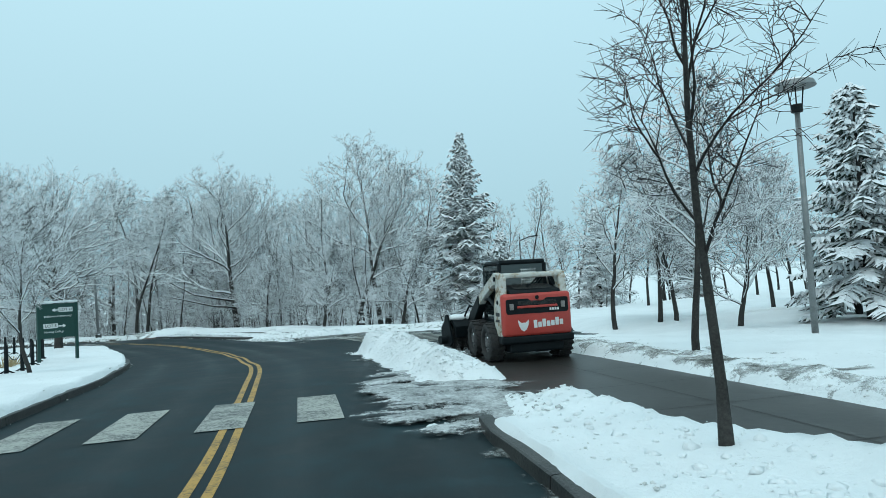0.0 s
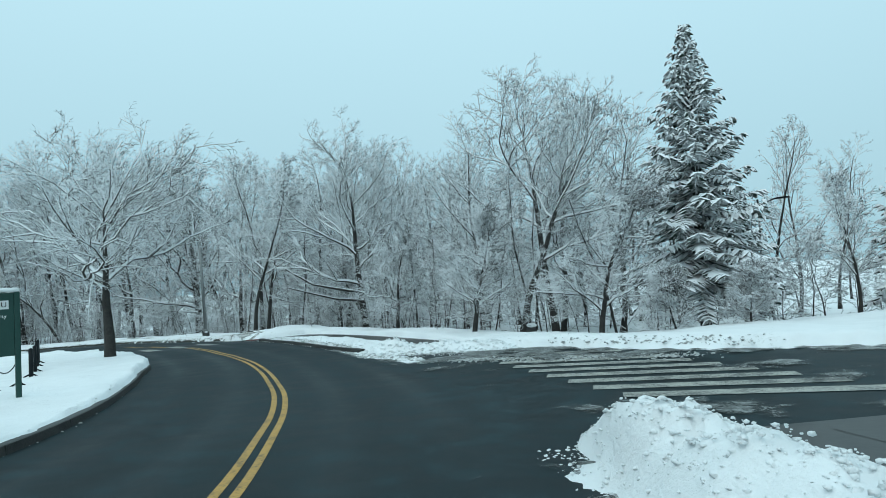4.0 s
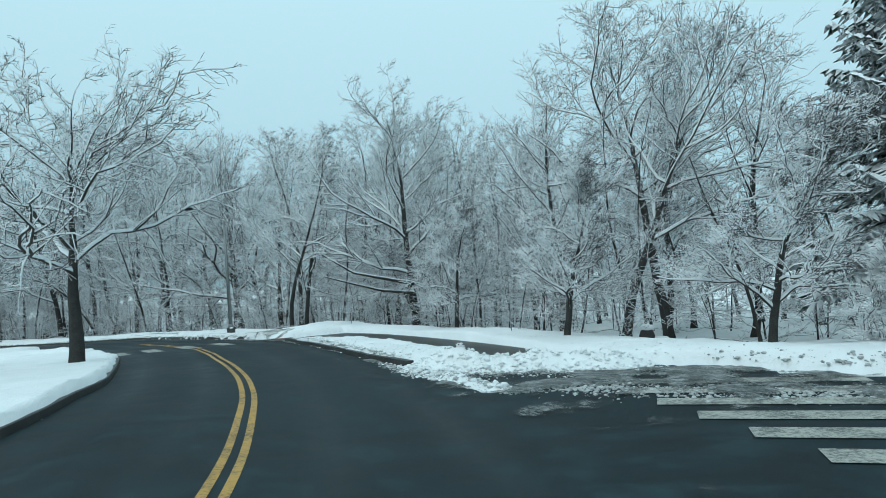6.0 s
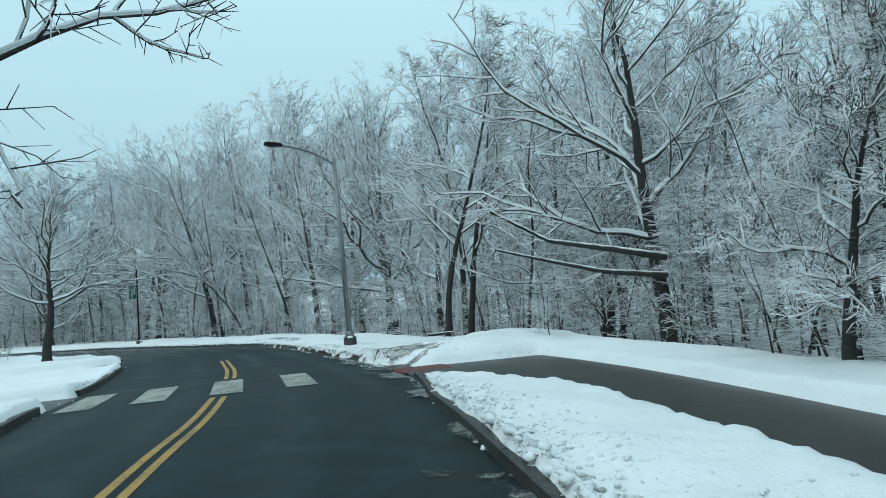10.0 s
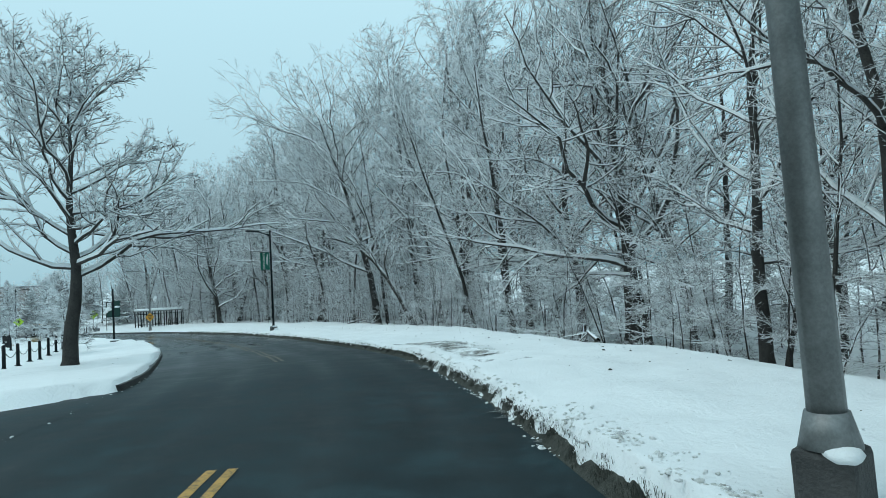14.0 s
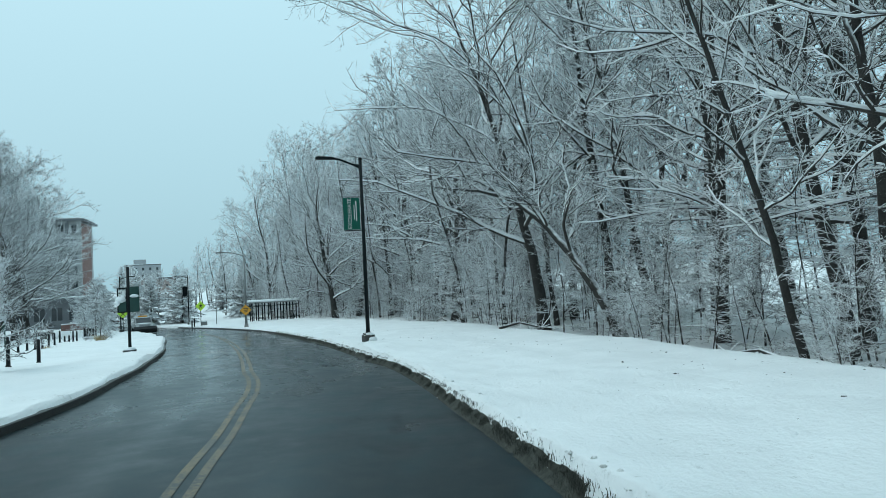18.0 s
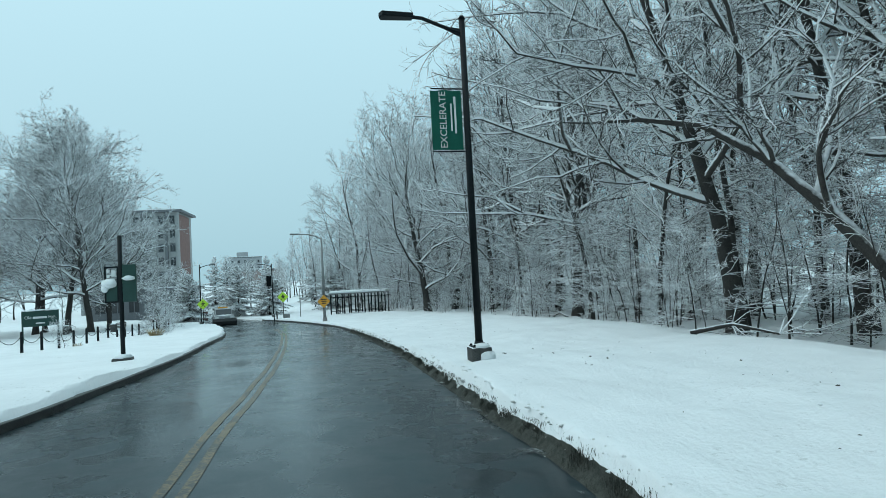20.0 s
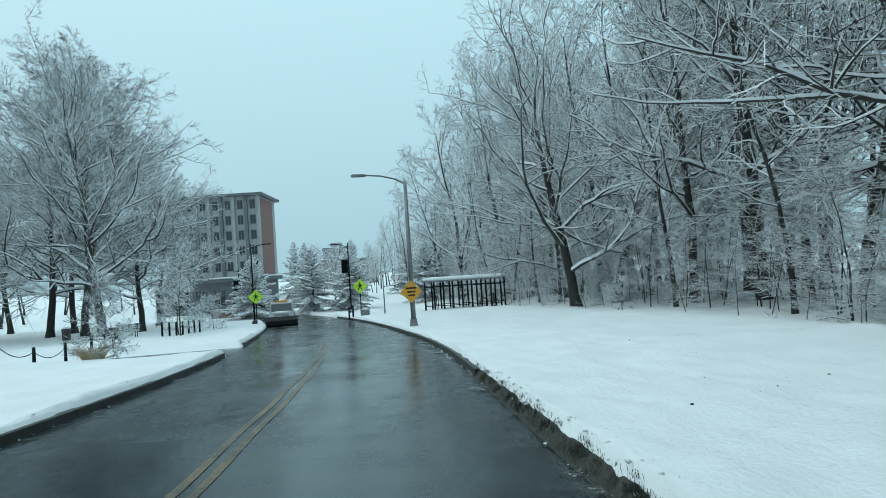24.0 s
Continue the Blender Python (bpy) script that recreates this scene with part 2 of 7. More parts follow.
# ---- the plan: centre line of the road ----
ROAD = [
    (2.2, -45.0, 0.9), (0.6, -22.0, 0.45), (-0.5, -10.0, 0.2), (-1.54, -0.18, 0.0), (-1.98, 3.09, -0.15), (-2.57, 6.44, -0.25), (-4.59, 15.0, -0.4), (-5.74, 18.28, -0.58),
    (-7.08, 21.68, -0.79), (-8.66, 25.07, -0.96), (-10.55, 28.3, -1.06), (-12.6, 31.4, -1.13), (-15.3, 34.75, -1.2), (-20.3, 40.05, -1.37), (-23.7, 43.0, -1.57),
    (-27.4, 45.85, -1.79), (-31.52, 48.65, -2.0), (-35.59, 51.3, -2.18), (-39.81, 53.61, -2.38), (-44.41, 55.62, -2.63), (-56.67, 59.6, -3.27), (-61.94, 60.6, -3.45),
    (-67.37, 61.5, -3.65), (-72.73, 62.3, -3.86), (-80.6, 63.3, -4.2), (-92.0, 64.4, -4.7), (-103.0, 64.7, -5.15), (-118.0, 64.4, -5.75), (-132.0, 63.4, -6.3), (-150.0, 60.6, -6.8), (-177.0, 52.5, -7.1), (-207.0, 39.0, -7.2)]


def smooth_line(pts, step=0.5):
    out = []
    p = [Vector(q) for q in pts]
    p = [p[0] * 2 - p[1]] + p + [p[-1] * 2 - p[-2]]
    for i in range(1, len(p) - 2):
        a, b, c, d = p[i - 1:i + 3]
        n = max(2, int((c - b).length / step))
        for k in range(n):
            t = k / n
            out.append(0.5 * (2 * b + (c - a) * t + (2 * a - 5 * b + 4 * c - d) * t * t + (3 * b - a - 3 * c + d) * t ** 3))
    out.append(p[-2])
    return np.array([v[:] for v in out])


LINE = smooth_line(ROAD)
SEG = np.linalg.norm(np.diff(LINE[:, :2], axis=0), axis=1)
ARC = np.r_[0, np.cumsum(SEG)]
ARC -= ARC[np.argmin((LINE[:, 0] + 1.54) ** 2 + (LINE[:, 1] + 0.18) ** 2)]
TAN = np.gradient(LINE[:, :2], axis=0)
TAN /= np.linalg.norm(TAN, axis=1)[:, None]
COARSE = LINE[::8]


def base_z(x, y):
    """Height of the land that carries the road, for arrays of places."""
    x, y = np.asarray(x, float), np.asarray(y, float)
    out = np.empty(x.size)
    xs, ys = x.ravel(), y.ravel()
    for i in range(0, xs.size, 20000):
        d2 = (xs[i:i + 20000, None] - COARSE[:, 0]) ** 2 + (ys[i:i + 20000, None] - COARSE[:, 1]) ** 2
        w = 1 / (d2 + 9) ** 2
        out[i:i + 20000] = (w * COARSE[:, 2]).sum(1) / w.sum(1)
    return out.reshape(x.shape)


def station(x, y):
    """Arc length along the road and distance to its right, for arrays of places."""
    x, y = np.asarray(x, float), np.asarray(y, float)
    xs, ys = x.ravel(), y.ravel()
    s, l = np.empty(xs.size), np.empty(xs.size)
    for i in range(0, xs.size, 10000):
        j = slice(i, i + 10000)
        d2 = (xs[j, None] - LINE[:, 0]) ** 2 + (ys[j, None] - LINE[:, 1]) ** 2
        k = d2.argmin(1)
        dx, dy = xs[j] - LINE[k, 0], ys[j] - LINE[k, 1]
        s[j] = ARC[k] + dx * TAN[k, 0] + dy * TAN[k, 1]
        l[j] = dx * TAN[k, 1] - dy * TAN[k, 0]
    return s.reshape(x.shape), l.reshape(x.shape)


def spot(s, lat):
    """The place at arc length s, lat metres right of the centre line."""
    x, y = np.interp(s, ARC, LINE[:, 0]), np.interp(s, ARC, LINE[:, 1])
    tx, ty = np.interp(s, ARC, TAN[:, 0]), np.interp(s, ARC, TAN[:, 1])
    n = np.hypot(tx, ty)
    return x + lat * ty / n, y - lat * tx / n


def heading(s):
    return math.degrees(math.atan2(np.interp(s, ARC, TAN[:, 1]), np.interp(s, ARC, TAN[:, 0]))) - 90


def step(a, b, x):
    t = np.clip((x - a) / (b - a), 0, 1)
    return t * t * (3 - 2 * t)


def waves(x, y, size, seed=0):
    """Cheap smooth unevenness between about -1 and 1."""
    r = np.random.RandomState(seed)
    out = 0
    for k in range(7):
        a, f, p = r.uniform(0, 6.28), r.uniform(0.6, 1.7) / size, r.uniform(0, 6.28)
        out = out + np.sin((x * np.cos(a) + y * np.sin(a)) * f * 6.28 + p)
    return out / 3.2


HALF = 3.4          # from the centre line to each kerb
KERB = 0.15


def edge_of(s, l):
    """Half width of the road on the side of l; it narrows a little after the side street."""
    nip = step(34, 38, s) * (1 - step(45, 49, s))
    heap = step(10.8, 13.0, s) * (1 - step(17.0, 19.5, s))
    return HALF - np.where(np.asarray(l) > 0, 0.42 * nip + 0.65 * heap + 0.42 * (1 - step(6.5, 9.0, s)) + 0.13 * step(52, 60, s) * (1 - step(116, 124, s)), 0.30 * nip + 0.34 * step(88, 96, s) * (1 - step(104, 116, s)))


def side_street(x, y):
    """1 inside the side street that leaves to the right."""
    far = np.interp(x, [-11.0, -5.1, -4.3, -0.6, 0.8, 4.0, 12.0], [34.7, 34.2, 33.7, 31.5, 30.8, 30.4, 30.1])
    a = step(19.4, 21.2, y + 0.12 * x) * (1 - step(-0.5, 0.4, y - far))
    return a * step(-11, -10, x) * (1 - step(3.0, 7.0, x))


def land(x, y):
    """Height of the snow (or of the bare strips) at any place."""
    x, y = np.asarray(x, float), np.asarray(y, float)
    s, l = station(x, y)
    z = base_z(x, y)
    a = np.abs(l)
    snow = 0.27 + 0.025 * waves(x, y, 2.1, 1) + 0.012 * waves(x, y, 0.55, 2) + 0.07 * waves(x, y, 9.0, 3)
    snow = snow + 0.020 * waves(x, y, 0.42, 22) * step(3.0, 3.4, l) * (1 - step(5.2, 6.5, l)) * (1 - step(54, 60, s))
    pile = step(10.8, 13.0, s) * (1 - step(17.0, 19.5, s)) * (l > 0)
    brim = edge_of(s, l) + np.maximum(0.035, 0.045 + 0.03 * waves(x, y, 1.1, 41) + 0.02 * waves(x, y, 3.2, 42))
    buried = (step(51.5, 53.0, s) * (1 - step(56.5, 58.5, s)) + step(60.5, 63.0, s) * (1 - step(67.0, 70.0, s))) * (l > 0)
    brim = brim - 0.20 * buried * (1 + 0.5 * waves(x, y, 0.8, 43))
    soft = 0.35 * buried + np.where(l > 0, 0.55 * step(31.0, 32.5, s) * (1 - step(34.6, 36.6, s)) + 0.45 * step(6.6, 7.6, s) * (1 - step(9.0, 10.5, s)), 0.0)
    thin = step(3.0, 3.4, l) * (1 - step(5.2, 5.6, l)) * (1 - step(9.0, 11.0, s) + step(33.0, 35.0, s) * (1 - step(47.0, 49.0, s)))
    snow = snow - 0.12 * thin + 0.022 * waves(x, y, 0.75, 21) * step(3.0, 3.6, l) * (1 - step(6.5, 9.0, l))
    h = -0.10 + (snow + 0.10) * step(brim - 0.02, brim + 0.08 + 0.75 * pile + soft, a)
    # plough ridges along the right-hand kerb
    h = h - 0.10 * np.exp(-((l - 8.0) / 0.9) ** 2) * (1 - step(16, 19, s))
    ridge = np.exp(-((l - 3.75 - 0.12 * waves(x, y, 3.0, 4)) / 0.66) ** 2) * (0.30 + 0.07 * waves(x, y, 1.6, 5) + 0.06 * waves(x, y, 0.45, 15) + 0.045 * waves(x, y, 0.24, 16))
    h = h + ridge * (step(9.6, 11.5, s) * (1 - step(18.9, 20.3, s)) + 0.25 * step(32.6, 34.1, s) * (1 - step(40.8, 48.7, s)))
    far = np.exp(-((l - 7.9) / 0.5) ** 2) * (0.07 + 0.05 * waves(x, y, 1.0, 6))
    h = h + far * (1 - step(16.1, 18.9, s)) * (s > -30)
    heap = np.exp(-((s - 52.2) / 2.0) ** 2 - ((l - 7.6) / 2.0) ** 2) * 0.35
    h = h + heap
    # walk cleared of snow on the right
    near_edge = 4.95 - 0.45 * step(8.5, 11.0, s) + 0.85 * (1 - step(2.5, 7.0, s))
    walk_a = step(near_edge, near_edge + 0.2, l) * (1 - step(7.1, 7.75, l)) * (1 - step(19.9, 20.4, s))
    walk_c = step(5.2 - 1.6 * step(45.2, 49.9, s), 5.4 - 1.6 * step(45.2, 49.9, s), l) * (1 - step(7.05, 7.25, l)) * step(32.1, 32.7, s) * (1 - step(49.9, 50.6, s))
    ramp = step(8.7, 9.2, s) * (1 - step(10.4, 11.2, s)) * step(3.0, 3.2, l) * (1 - step(5.2, 5.4, l))
    left_walk = step(49.4, 49.9, s) * (1 - step(51.8, 52.3, s)) * step(3.3, 3.5, -l) * (1 - step(24, 26, -l))
    left_entry = step(62.4, 62.9, s) * (1 - step(67.3 + 1.8 * (1 - step(3.4, 5.4, -l)), 68.0 + 1.8 * (1 - step(3.4, 5.4, -l)), s)) * step(3.3, 3.5, -l) * (1 - step(30, 33, -l))
    left_gap = step(128.9, 129.9, s) * (1 - step(133.7, 134.7, s)) * step(3.3, 3.5, -l) * (1 - step(16, 18, -l))
    bare = np.clip(walk_a + walk_c + left_walk + left_entry + left_gap + np.maximum(side_street(x, y), 0), 0, 1)
    h = h * (1 - bare) - 0.05 * bare
    h = np.where(bare > 0.5, np.minimum(h, -0.03), h)
    ramp_far = step(47.6, 48.4, s) * (1 - step(51.3, 51.9, s)) * step(2.8, 3.0, l) * (1 - step(3.7, 4.6, l))
    h = np.where(h > 0, h * (1 - ramp_far) - 0.03 * ramp_far, h)
    h = h * (1 - ramp) - 0.02 * ramp
    # heaps that the plough left across the mouth of the side street
    lump = 1.0 + 0.28 * waves(x, y, 1.3, 51) + 0.24 * waves(x, y, 0.42, 52)
    berm = 0.34 * np.exp(-((y - 34.0 + 0.05 * (x + 8) + 0.15 * waves(x, y, 2.0, 53)) / 0.62) ** 2) * step(-10.9, -9.6, x) * (1 - step(-5.9, -4.9, x))
    along = np.clip((-(x + 10.2) * 2.6 + (y - 33.7) * 2.7) / -14.05, 0, 1)
    strip = 0.13 * np.exp(-((x + 10.2 - 2.6 * along) ** 2 + (y - 33.7 + 2.7 * along) ** 2) / 0.07)
    heaped = np.maximum(berm, strip) * lump - 0.04
    h = np.where(heaped > 0.01, np.maximum(h, 0) * (1 - np.exp(-heaped * 6)) * 0.5 + np.maximum(h, heaped), h)
    # the wood stands lower than the verge
    crest = np.interp(s, [41, 55, 62, 72, 80, 86, 101, 119, 130], [8.8, 8.5, 7.5, 7.7, 8.6, 9.1, 10.3, 11.5, 11.7])
    drop = step(-0.2, 5.5, l - crest) * step(29.0, 37.0, s) * (np.interp(s, [30, 50, 62], [0.95, 0.85, 0.5]) + 1.3 * np.exp(-((s - 75) / 18) ** 2))
    rise = 1.2 * step(8, 30, l) * step(117.5, 143.9, s) - 0.26 * step(7.9, 17, l) * (1 - step(16.5, 19.5, s))
    return z + h - drop * step(0, 1, l) + rise


def land_at(x, y):
    return float(land(np.array([x]), np.array([y]))[0])


def sheet(name, xs, ys, zs, mat, label="", kind="structure", keep=None, smooth=True):
    n, m = xs.shape
    verts = np.stack([xs, ys, zs], -1).reshape(-1, 3)
    i = np.arange(n * m).reshape(n, m)
    q = np.stack([i[:-1, :-1], i[1:, :-1], i[1:, 1:], i[:-1, 1:]], -1).reshape(-1, 4)
    if keep is not None:
        k = (keep[:-1, :-1] & keep[1:, :-1] & keep[1:, 1:] & keep[:-1, 1:]).reshape(-1)
        q = q[k]
    ob = raw(name, verts.tolist(), q.tolist(), mat, None, "", smooth)
    return tagged(ob, label, "", "", kind)


# ---- ground ----
lat_cols = np.unique(np.round(np.r_[
    np.linspace(-34, -16, 13), np.linspace(-16, -8, 17), np.linspace(-8, -4.2, 16), np.linspace(-4.2, -3.0, 13), -2.9, -1.5, 1.5, 2.4, 2.55, 2.7, 2.85,
    np.linspace(2.95, 4.2, 14), np.linspace(4.2, 9, 38), np.linspace(9, 20, 26), np.linspace(20, 44, 16)], 3))
s_rows = np.r_[np.arange(-34, -4, 0.3), np.arange(-4, 58, 0.15), np.arange(58, 200, 0.3)]
S_, L_ = np.meshgrid(s_rows, lat_cols, indexing="ij")
X_, Y_ = spot(S_, L_)
sheet("snowy_verge", X_, Y_, land(X_, Y_), M_SNOW, "fresh white snow over verges and the wood's floor")

far_x = np.r_[np.linspace(-2600, -420, 10), np.linspace(-400, 240, 129), np.linspace(260, 2600, 10)]
far_y = np.r_[np.linspace(-2600, -260, 10), np.linspace(-240, 400, 129), np.linspace(420, 2600, 10)]
FX, FY = np.meshgrid(far_x, far_y, indexing="ij")
FZ = land(FX, FY)
fs, fl = station(FX, FY)
FZ = FZ - np.where((fs > -36) & (fs < 202), 0.06 + 0.84 * (1 - step(24, 33, -fl)) * (1 - step(34, 43, fl)), 0.05)
sheet("ground", FX, FY, FZ, M_SNOW, "snow-covered open land out to the horizon")

# ---- road ----
s_road = np.arange(-34, 200, 0.5)
l_road = np.linspace(-HALF - 0.02, HALF + 0.02, 35)
S_, L_ = np.meshgrid(s_road, l_road, indexing="ij")
X_, Y_ = spot(S_, L_)
Z_ = base_z(X_, Y_) + 0.03 * (1 - (L_ / HALF) ** 2)
road_ob = sheet("road", X_, Y_, Z_, M_ASPHALT, "wet dark asphalt road with tyre marks")
wear = np.exp(-((np.abs(L_) - 0.95) / 0.28) ** 2) + np.exp(-((np.abs(L_) - 2.45) / 0.28) ** 2)
road_ob.data.attributes.new("wheel_track", "FLOAT", "POINT").data.foreach_set("value", (wear * (0.7 + 0.3 * waves(X_, Y_, 7.0, 51))).ravel())


def strip(name, s0, s1, l0, l1, mat, lift, label="", kind="structure", ds=0.4, nl=7, parent=None):
    ss = np.linspace(s0, s1, max(2, int((s1 - s0) / ds) + 1))
    S, L = np.meshgrid(ss, np.linspace(l0, l1, nl), indexing="ij")
    X, Y = spot(S, L)
    Z = base_z(X, Y) + lift + 0.03 * np.clip(1 - (L / HALF) ** 2, 0, 1)
    return sheet(name, X, Y, Z, mat, label, kind)


strip("pavement_near", -34.0, 20.2, 4.42, 7.8, M_WALK, 0.035, "wet brown concrete footpath cleared of snow", nl=9)
strip("pavement_ramp", 8.6, 11.3, 3.35, 4.45, M_WALK, 0.031, "wet concrete ramp down to the crossing", nl=5)
strip("pavement_far", 33.3, 46.0, 4.7, 7.8, M_WALK, 0.03, "wet grey footpath cleared of snow", nl=8)
strip("pavement_corner", 45.9, 52.4, 3.45, 7.8, M_WALK, 0.031, "wet grey footpath corner by the crossing", nl=10)
strip("pavement_left", 49.4, 52.3, -24, -3.38, M_WALK, 0.004, "wet footpath across the verge", nl=30)
strip("entry_left", 62.2, 69.9, -31, -3.38, M_ASPHALT, 0.004, "wet asphalt entry to a car park", nl=36)
strip("entry_far", 129.0, 134.6, -17, -3.38, M_ASPHALT, 0.004, "wet asphalt entry", nl=20)
sx, sy = np.meshgrid(np.linspace(-9.5, 85, 120), np.linspace(17, 35, 37), indexing="ij")
ss_, sl_ = station(sx, sy)
sheet("side_street", sx, sy, base_z(sx, sy) - 0.004, M_ASPHALT, "wet asphalt side street with slush", keep=(side_street(sx, sy) > 0.02) & (sl_ > HALF - 1.3))

# ---- trees ----


class Wood:
    """Collects tapering branches as rings of points."""

    def __init__(self, seed):
        self.v, self.f, self.fine, self.rng = [], [], [], random.Random(seed)

    def limb(self, pts, radii, sides, look_of=None):
        v, f = self.v, self.f
        prev = None
        n = len(pts)
        ref = Vector((0.31, 0.17, 0.93))
        for i, (p, r) in enumerate(zip(pts, radii)):
            d = (pts[min(i + 1, n - 1)] - pts[max(i - 1, 0)])
            a = d.cross(ref)
            if a.length < 1e-5:
                a = d.cross(Vector((1, 0, 0)))
            a.normalize()
            b = d.cross(a).normalized()
            k0 = len(v)
            for k in range(sides):
                w = 6.28318 * k / sides
                q = p + a * (math.cos(w) * r) + b * (math.sin(w) * r)
                v.append((q.x, q.y, q.z))
            if prev is not None:
                for k in range(sides):
                    k2 = (k + 1) % sides
                    f.append((prev + k, k0 + k, k0 + k2, prev + k2))
                    self.fine.append((1 if sides < 4 else 0) if look_of is None else look_of)
            prev = k0

    def snow(self, pts, radii, sides, load=1.0):
        """A line of snow lying along the top of a branch."""
        self.limb([p + Vector((0, 0, 0.58 * r + 0.014 * load)) for p, r in zip(pts, radii)], [0.76 * r + 0.012 * load for r in radii], sides, 2)

    def course(self, start, way, length, n, wobble, pull, least=-9.0):
        """Points of a wandering branch; pull bends it up (or down)."""
        g = self.rng.gauss
        pts, d = [start.copy()], way.normalized()
        for _ in range(n):
            d = (d + Vector((g(0, wobble), g(0, wobble), g(0, wobble) + pull))).normalized()
            d.z = max(d.z, least)
            pts.append(pts[-1] + d * (length / n))
        return pts


def side_way(rng, d, angle, flat=0.0):
    """A direction that leaves d by the angle (degrees); flat favours the level."""
    a = d.orthogonal().normalized()
    a.rotate(Matrix.Rotation(rng.uniform(0, 6.2832), 3, d))
    w = d * math.cos(radians(angle)) + a * math.sin(radians(angle))
    w.z *= 1 - flat
    return w.normalized()


def deciduous(seed, height, r0, first, n1, spread, n2, n3, n4, angle=66, wobble=0.10, up=0.05, twig=0.009, low=2, crown_at=0.40, snowy=True, stem=None, flat=0.25):
    """Trunk and crown meshes of a leafless tree: crooked forking limbs, feathered out into many short twigs."""
    t, c = Wood(seed), Wood(seed + 999)
    rng = t.rng
    trunk = t.course(Vector((0, 0, -0.4)), Vector((rng.gauss(0, 0.05), rng.gauss(0, 0.05), 1)), height * 0.86 + 0.4, 16, 0.055, 0.03)
    if stem:
        trunk = [Vector(q) for q in stem]
    k = len(trunk) - 1
    radii = [r0 * (1 - 0.90 * (i / k) ** 0.85) * (1.4 if i == 0 else 1.0) for i in range(k + 1)]
    t.limb(trunk, radii, 9)

    def on(pts, f):
        i = min(int(f * (len(pts) - 1)), len(pts) - 2)
        u = f * (len(pts) - 1) - i
        return pts[i].lerp(pts[i + 1], u), (pts[i + 1] - pts[i]).normalized()

    load = min(1.0, 0.25 + r0 / 0.2)

    def spray(pts, length, n, r, level):
        """Short twigs along a branch, wide apart in angle, each with finer ones."""
        for j in range(n):
            f = 0.08 + 0.92 * (j + rng.random()) / n
            p, d = on(pts, min(f, 0.99))
            w = side_way(rng, d, rng.uniform(30, 62), flat)
            ln = length * rng.uniform(0.30, 0.58) * (1.15 - 0.5 * f)
            if level:
                ln = max(ln, 0.32)
                q = c.course(p, w, ln, 2, 0.20, 0.09)
                c.limb(q, [r, r * 0.8, r * 0.5], 3)
                spray(q, ln, n4, max(twig, r * 0.62), 0)
            else:
                ln = max(ln, 0.20)
                c.limb([p, p + w * ln], [r, r * 0.5], 3)

    def branch(p, w, ln, r, count, pull, deep):
        """A limb that wanders, carries snow, may fork once and bears side branches."""
        q = c.course(p, w, ln, 9, wobble * (1.35 + 0.02 * ln), pull, 0.04 if ln > 5 else -0.15)
        rr = [r * (1 - 0.093 * i) for i in range(10)]
        c.limb(q, rr, 6)
        if snowy:
            c.snow(q, rr, 5, load)
        for m in range(count):
            f2 = 0.14 + 0.86 * (m + rng.random()) / count
            p2, d2 = on(q, min(f2, 0.99))
            w2 = side_way(rng, d2, rng.uniform(34, 66), flat * 0.8)
            ln2 = ln * rng.uniform(0.22, 0.42) * (1.2 - 0.62 * f2)
            r2 = max(0.012 * load, r * 0.42 * (1.1 - 0.6 * f2))
            q2 = c.course(p2, w2, ln2, 5, 0.17, up * 1.2)
            rr2 = [r2 * (1 - 0.15 * i) for i in range(6)]
            c.limb(q2, rr2, 4)
            if snowy:
                c.snow(q2, rr2, 3, load)
            spray(q2, ln2, n3, max(twig, r2 * 0.50), 1)
        if deep:
            f3 = rng.uniform(0.28, 0.5)
            p3, d3 = on(q, f3)
            branch(p3, side_way(rng, d3, rng.uniform(24, 42), 0.1), ln * (1 - f3) * rng.uniform(0.75, 1.05), r * 0.68, max(3, count // 2), pull, False)

    spin = rng.uniform(0, 6.28)
    for j in range(n1):
        f = first + (1 - first) * ((j + rng.uniform(0, 0.8)) / n1) ** 0.95
        f = min(f, 0.99)
        p, d = on(trunk, f)
        spin += 2.4 + rng.gauss(0, 0.35)
        a = radians((angle + rng.gauss(0, 9)) * (1.0 - 0.62 * max(0.0, f - first) / (1 - first)))
        w = Vector((math.cos(spin) * math.sin(a), math.sin(spin) * math.sin(a), math.cos(a)))
        if stem:
            w = (w + d * 0.5).normalized()
        dome = math.sqrt(max(0.10, 1 - ((f - crown_at) / 0.68) ** 2))
        ln = spread * dome * rng.uniform(0.74, 1.12) * (1.18 if j < low else 1.0)
        r = max(0.018 * load, r0 * (0.43 if j < low else 0.38) * (1.08 - 0.78 * f))
        branch(p, w, ln, r, n2, up * (0.2 + 1.1 * f), ln > 1.2)
    return t, c


def tree_thing(name, meshes, place, turn=0.0, size=1.0, label="", group="", category="tree", dark=False):
    ob = base(name, place, turn, label, category, group)
    ob.scale = (size, size, size)
    t, c = meshes
    raw("trunk", t.v, t.f, M_BARK, ob, "", True)
    crown = raw("crown", c.v, c.f, [M_DARK_TWIG] * 3 if dark else [M_LIMB, M_TWIG, M_SNOW], ob, "wet dark branches and twigs" if dark else "bare branches and twigs carrying snow")
    crown.data.polygons.foreach_set("material_index", c.fine)
    crown.data.polygons.foreach_set("use_smooth", [k != 1 for k in c.fine])
    return ob


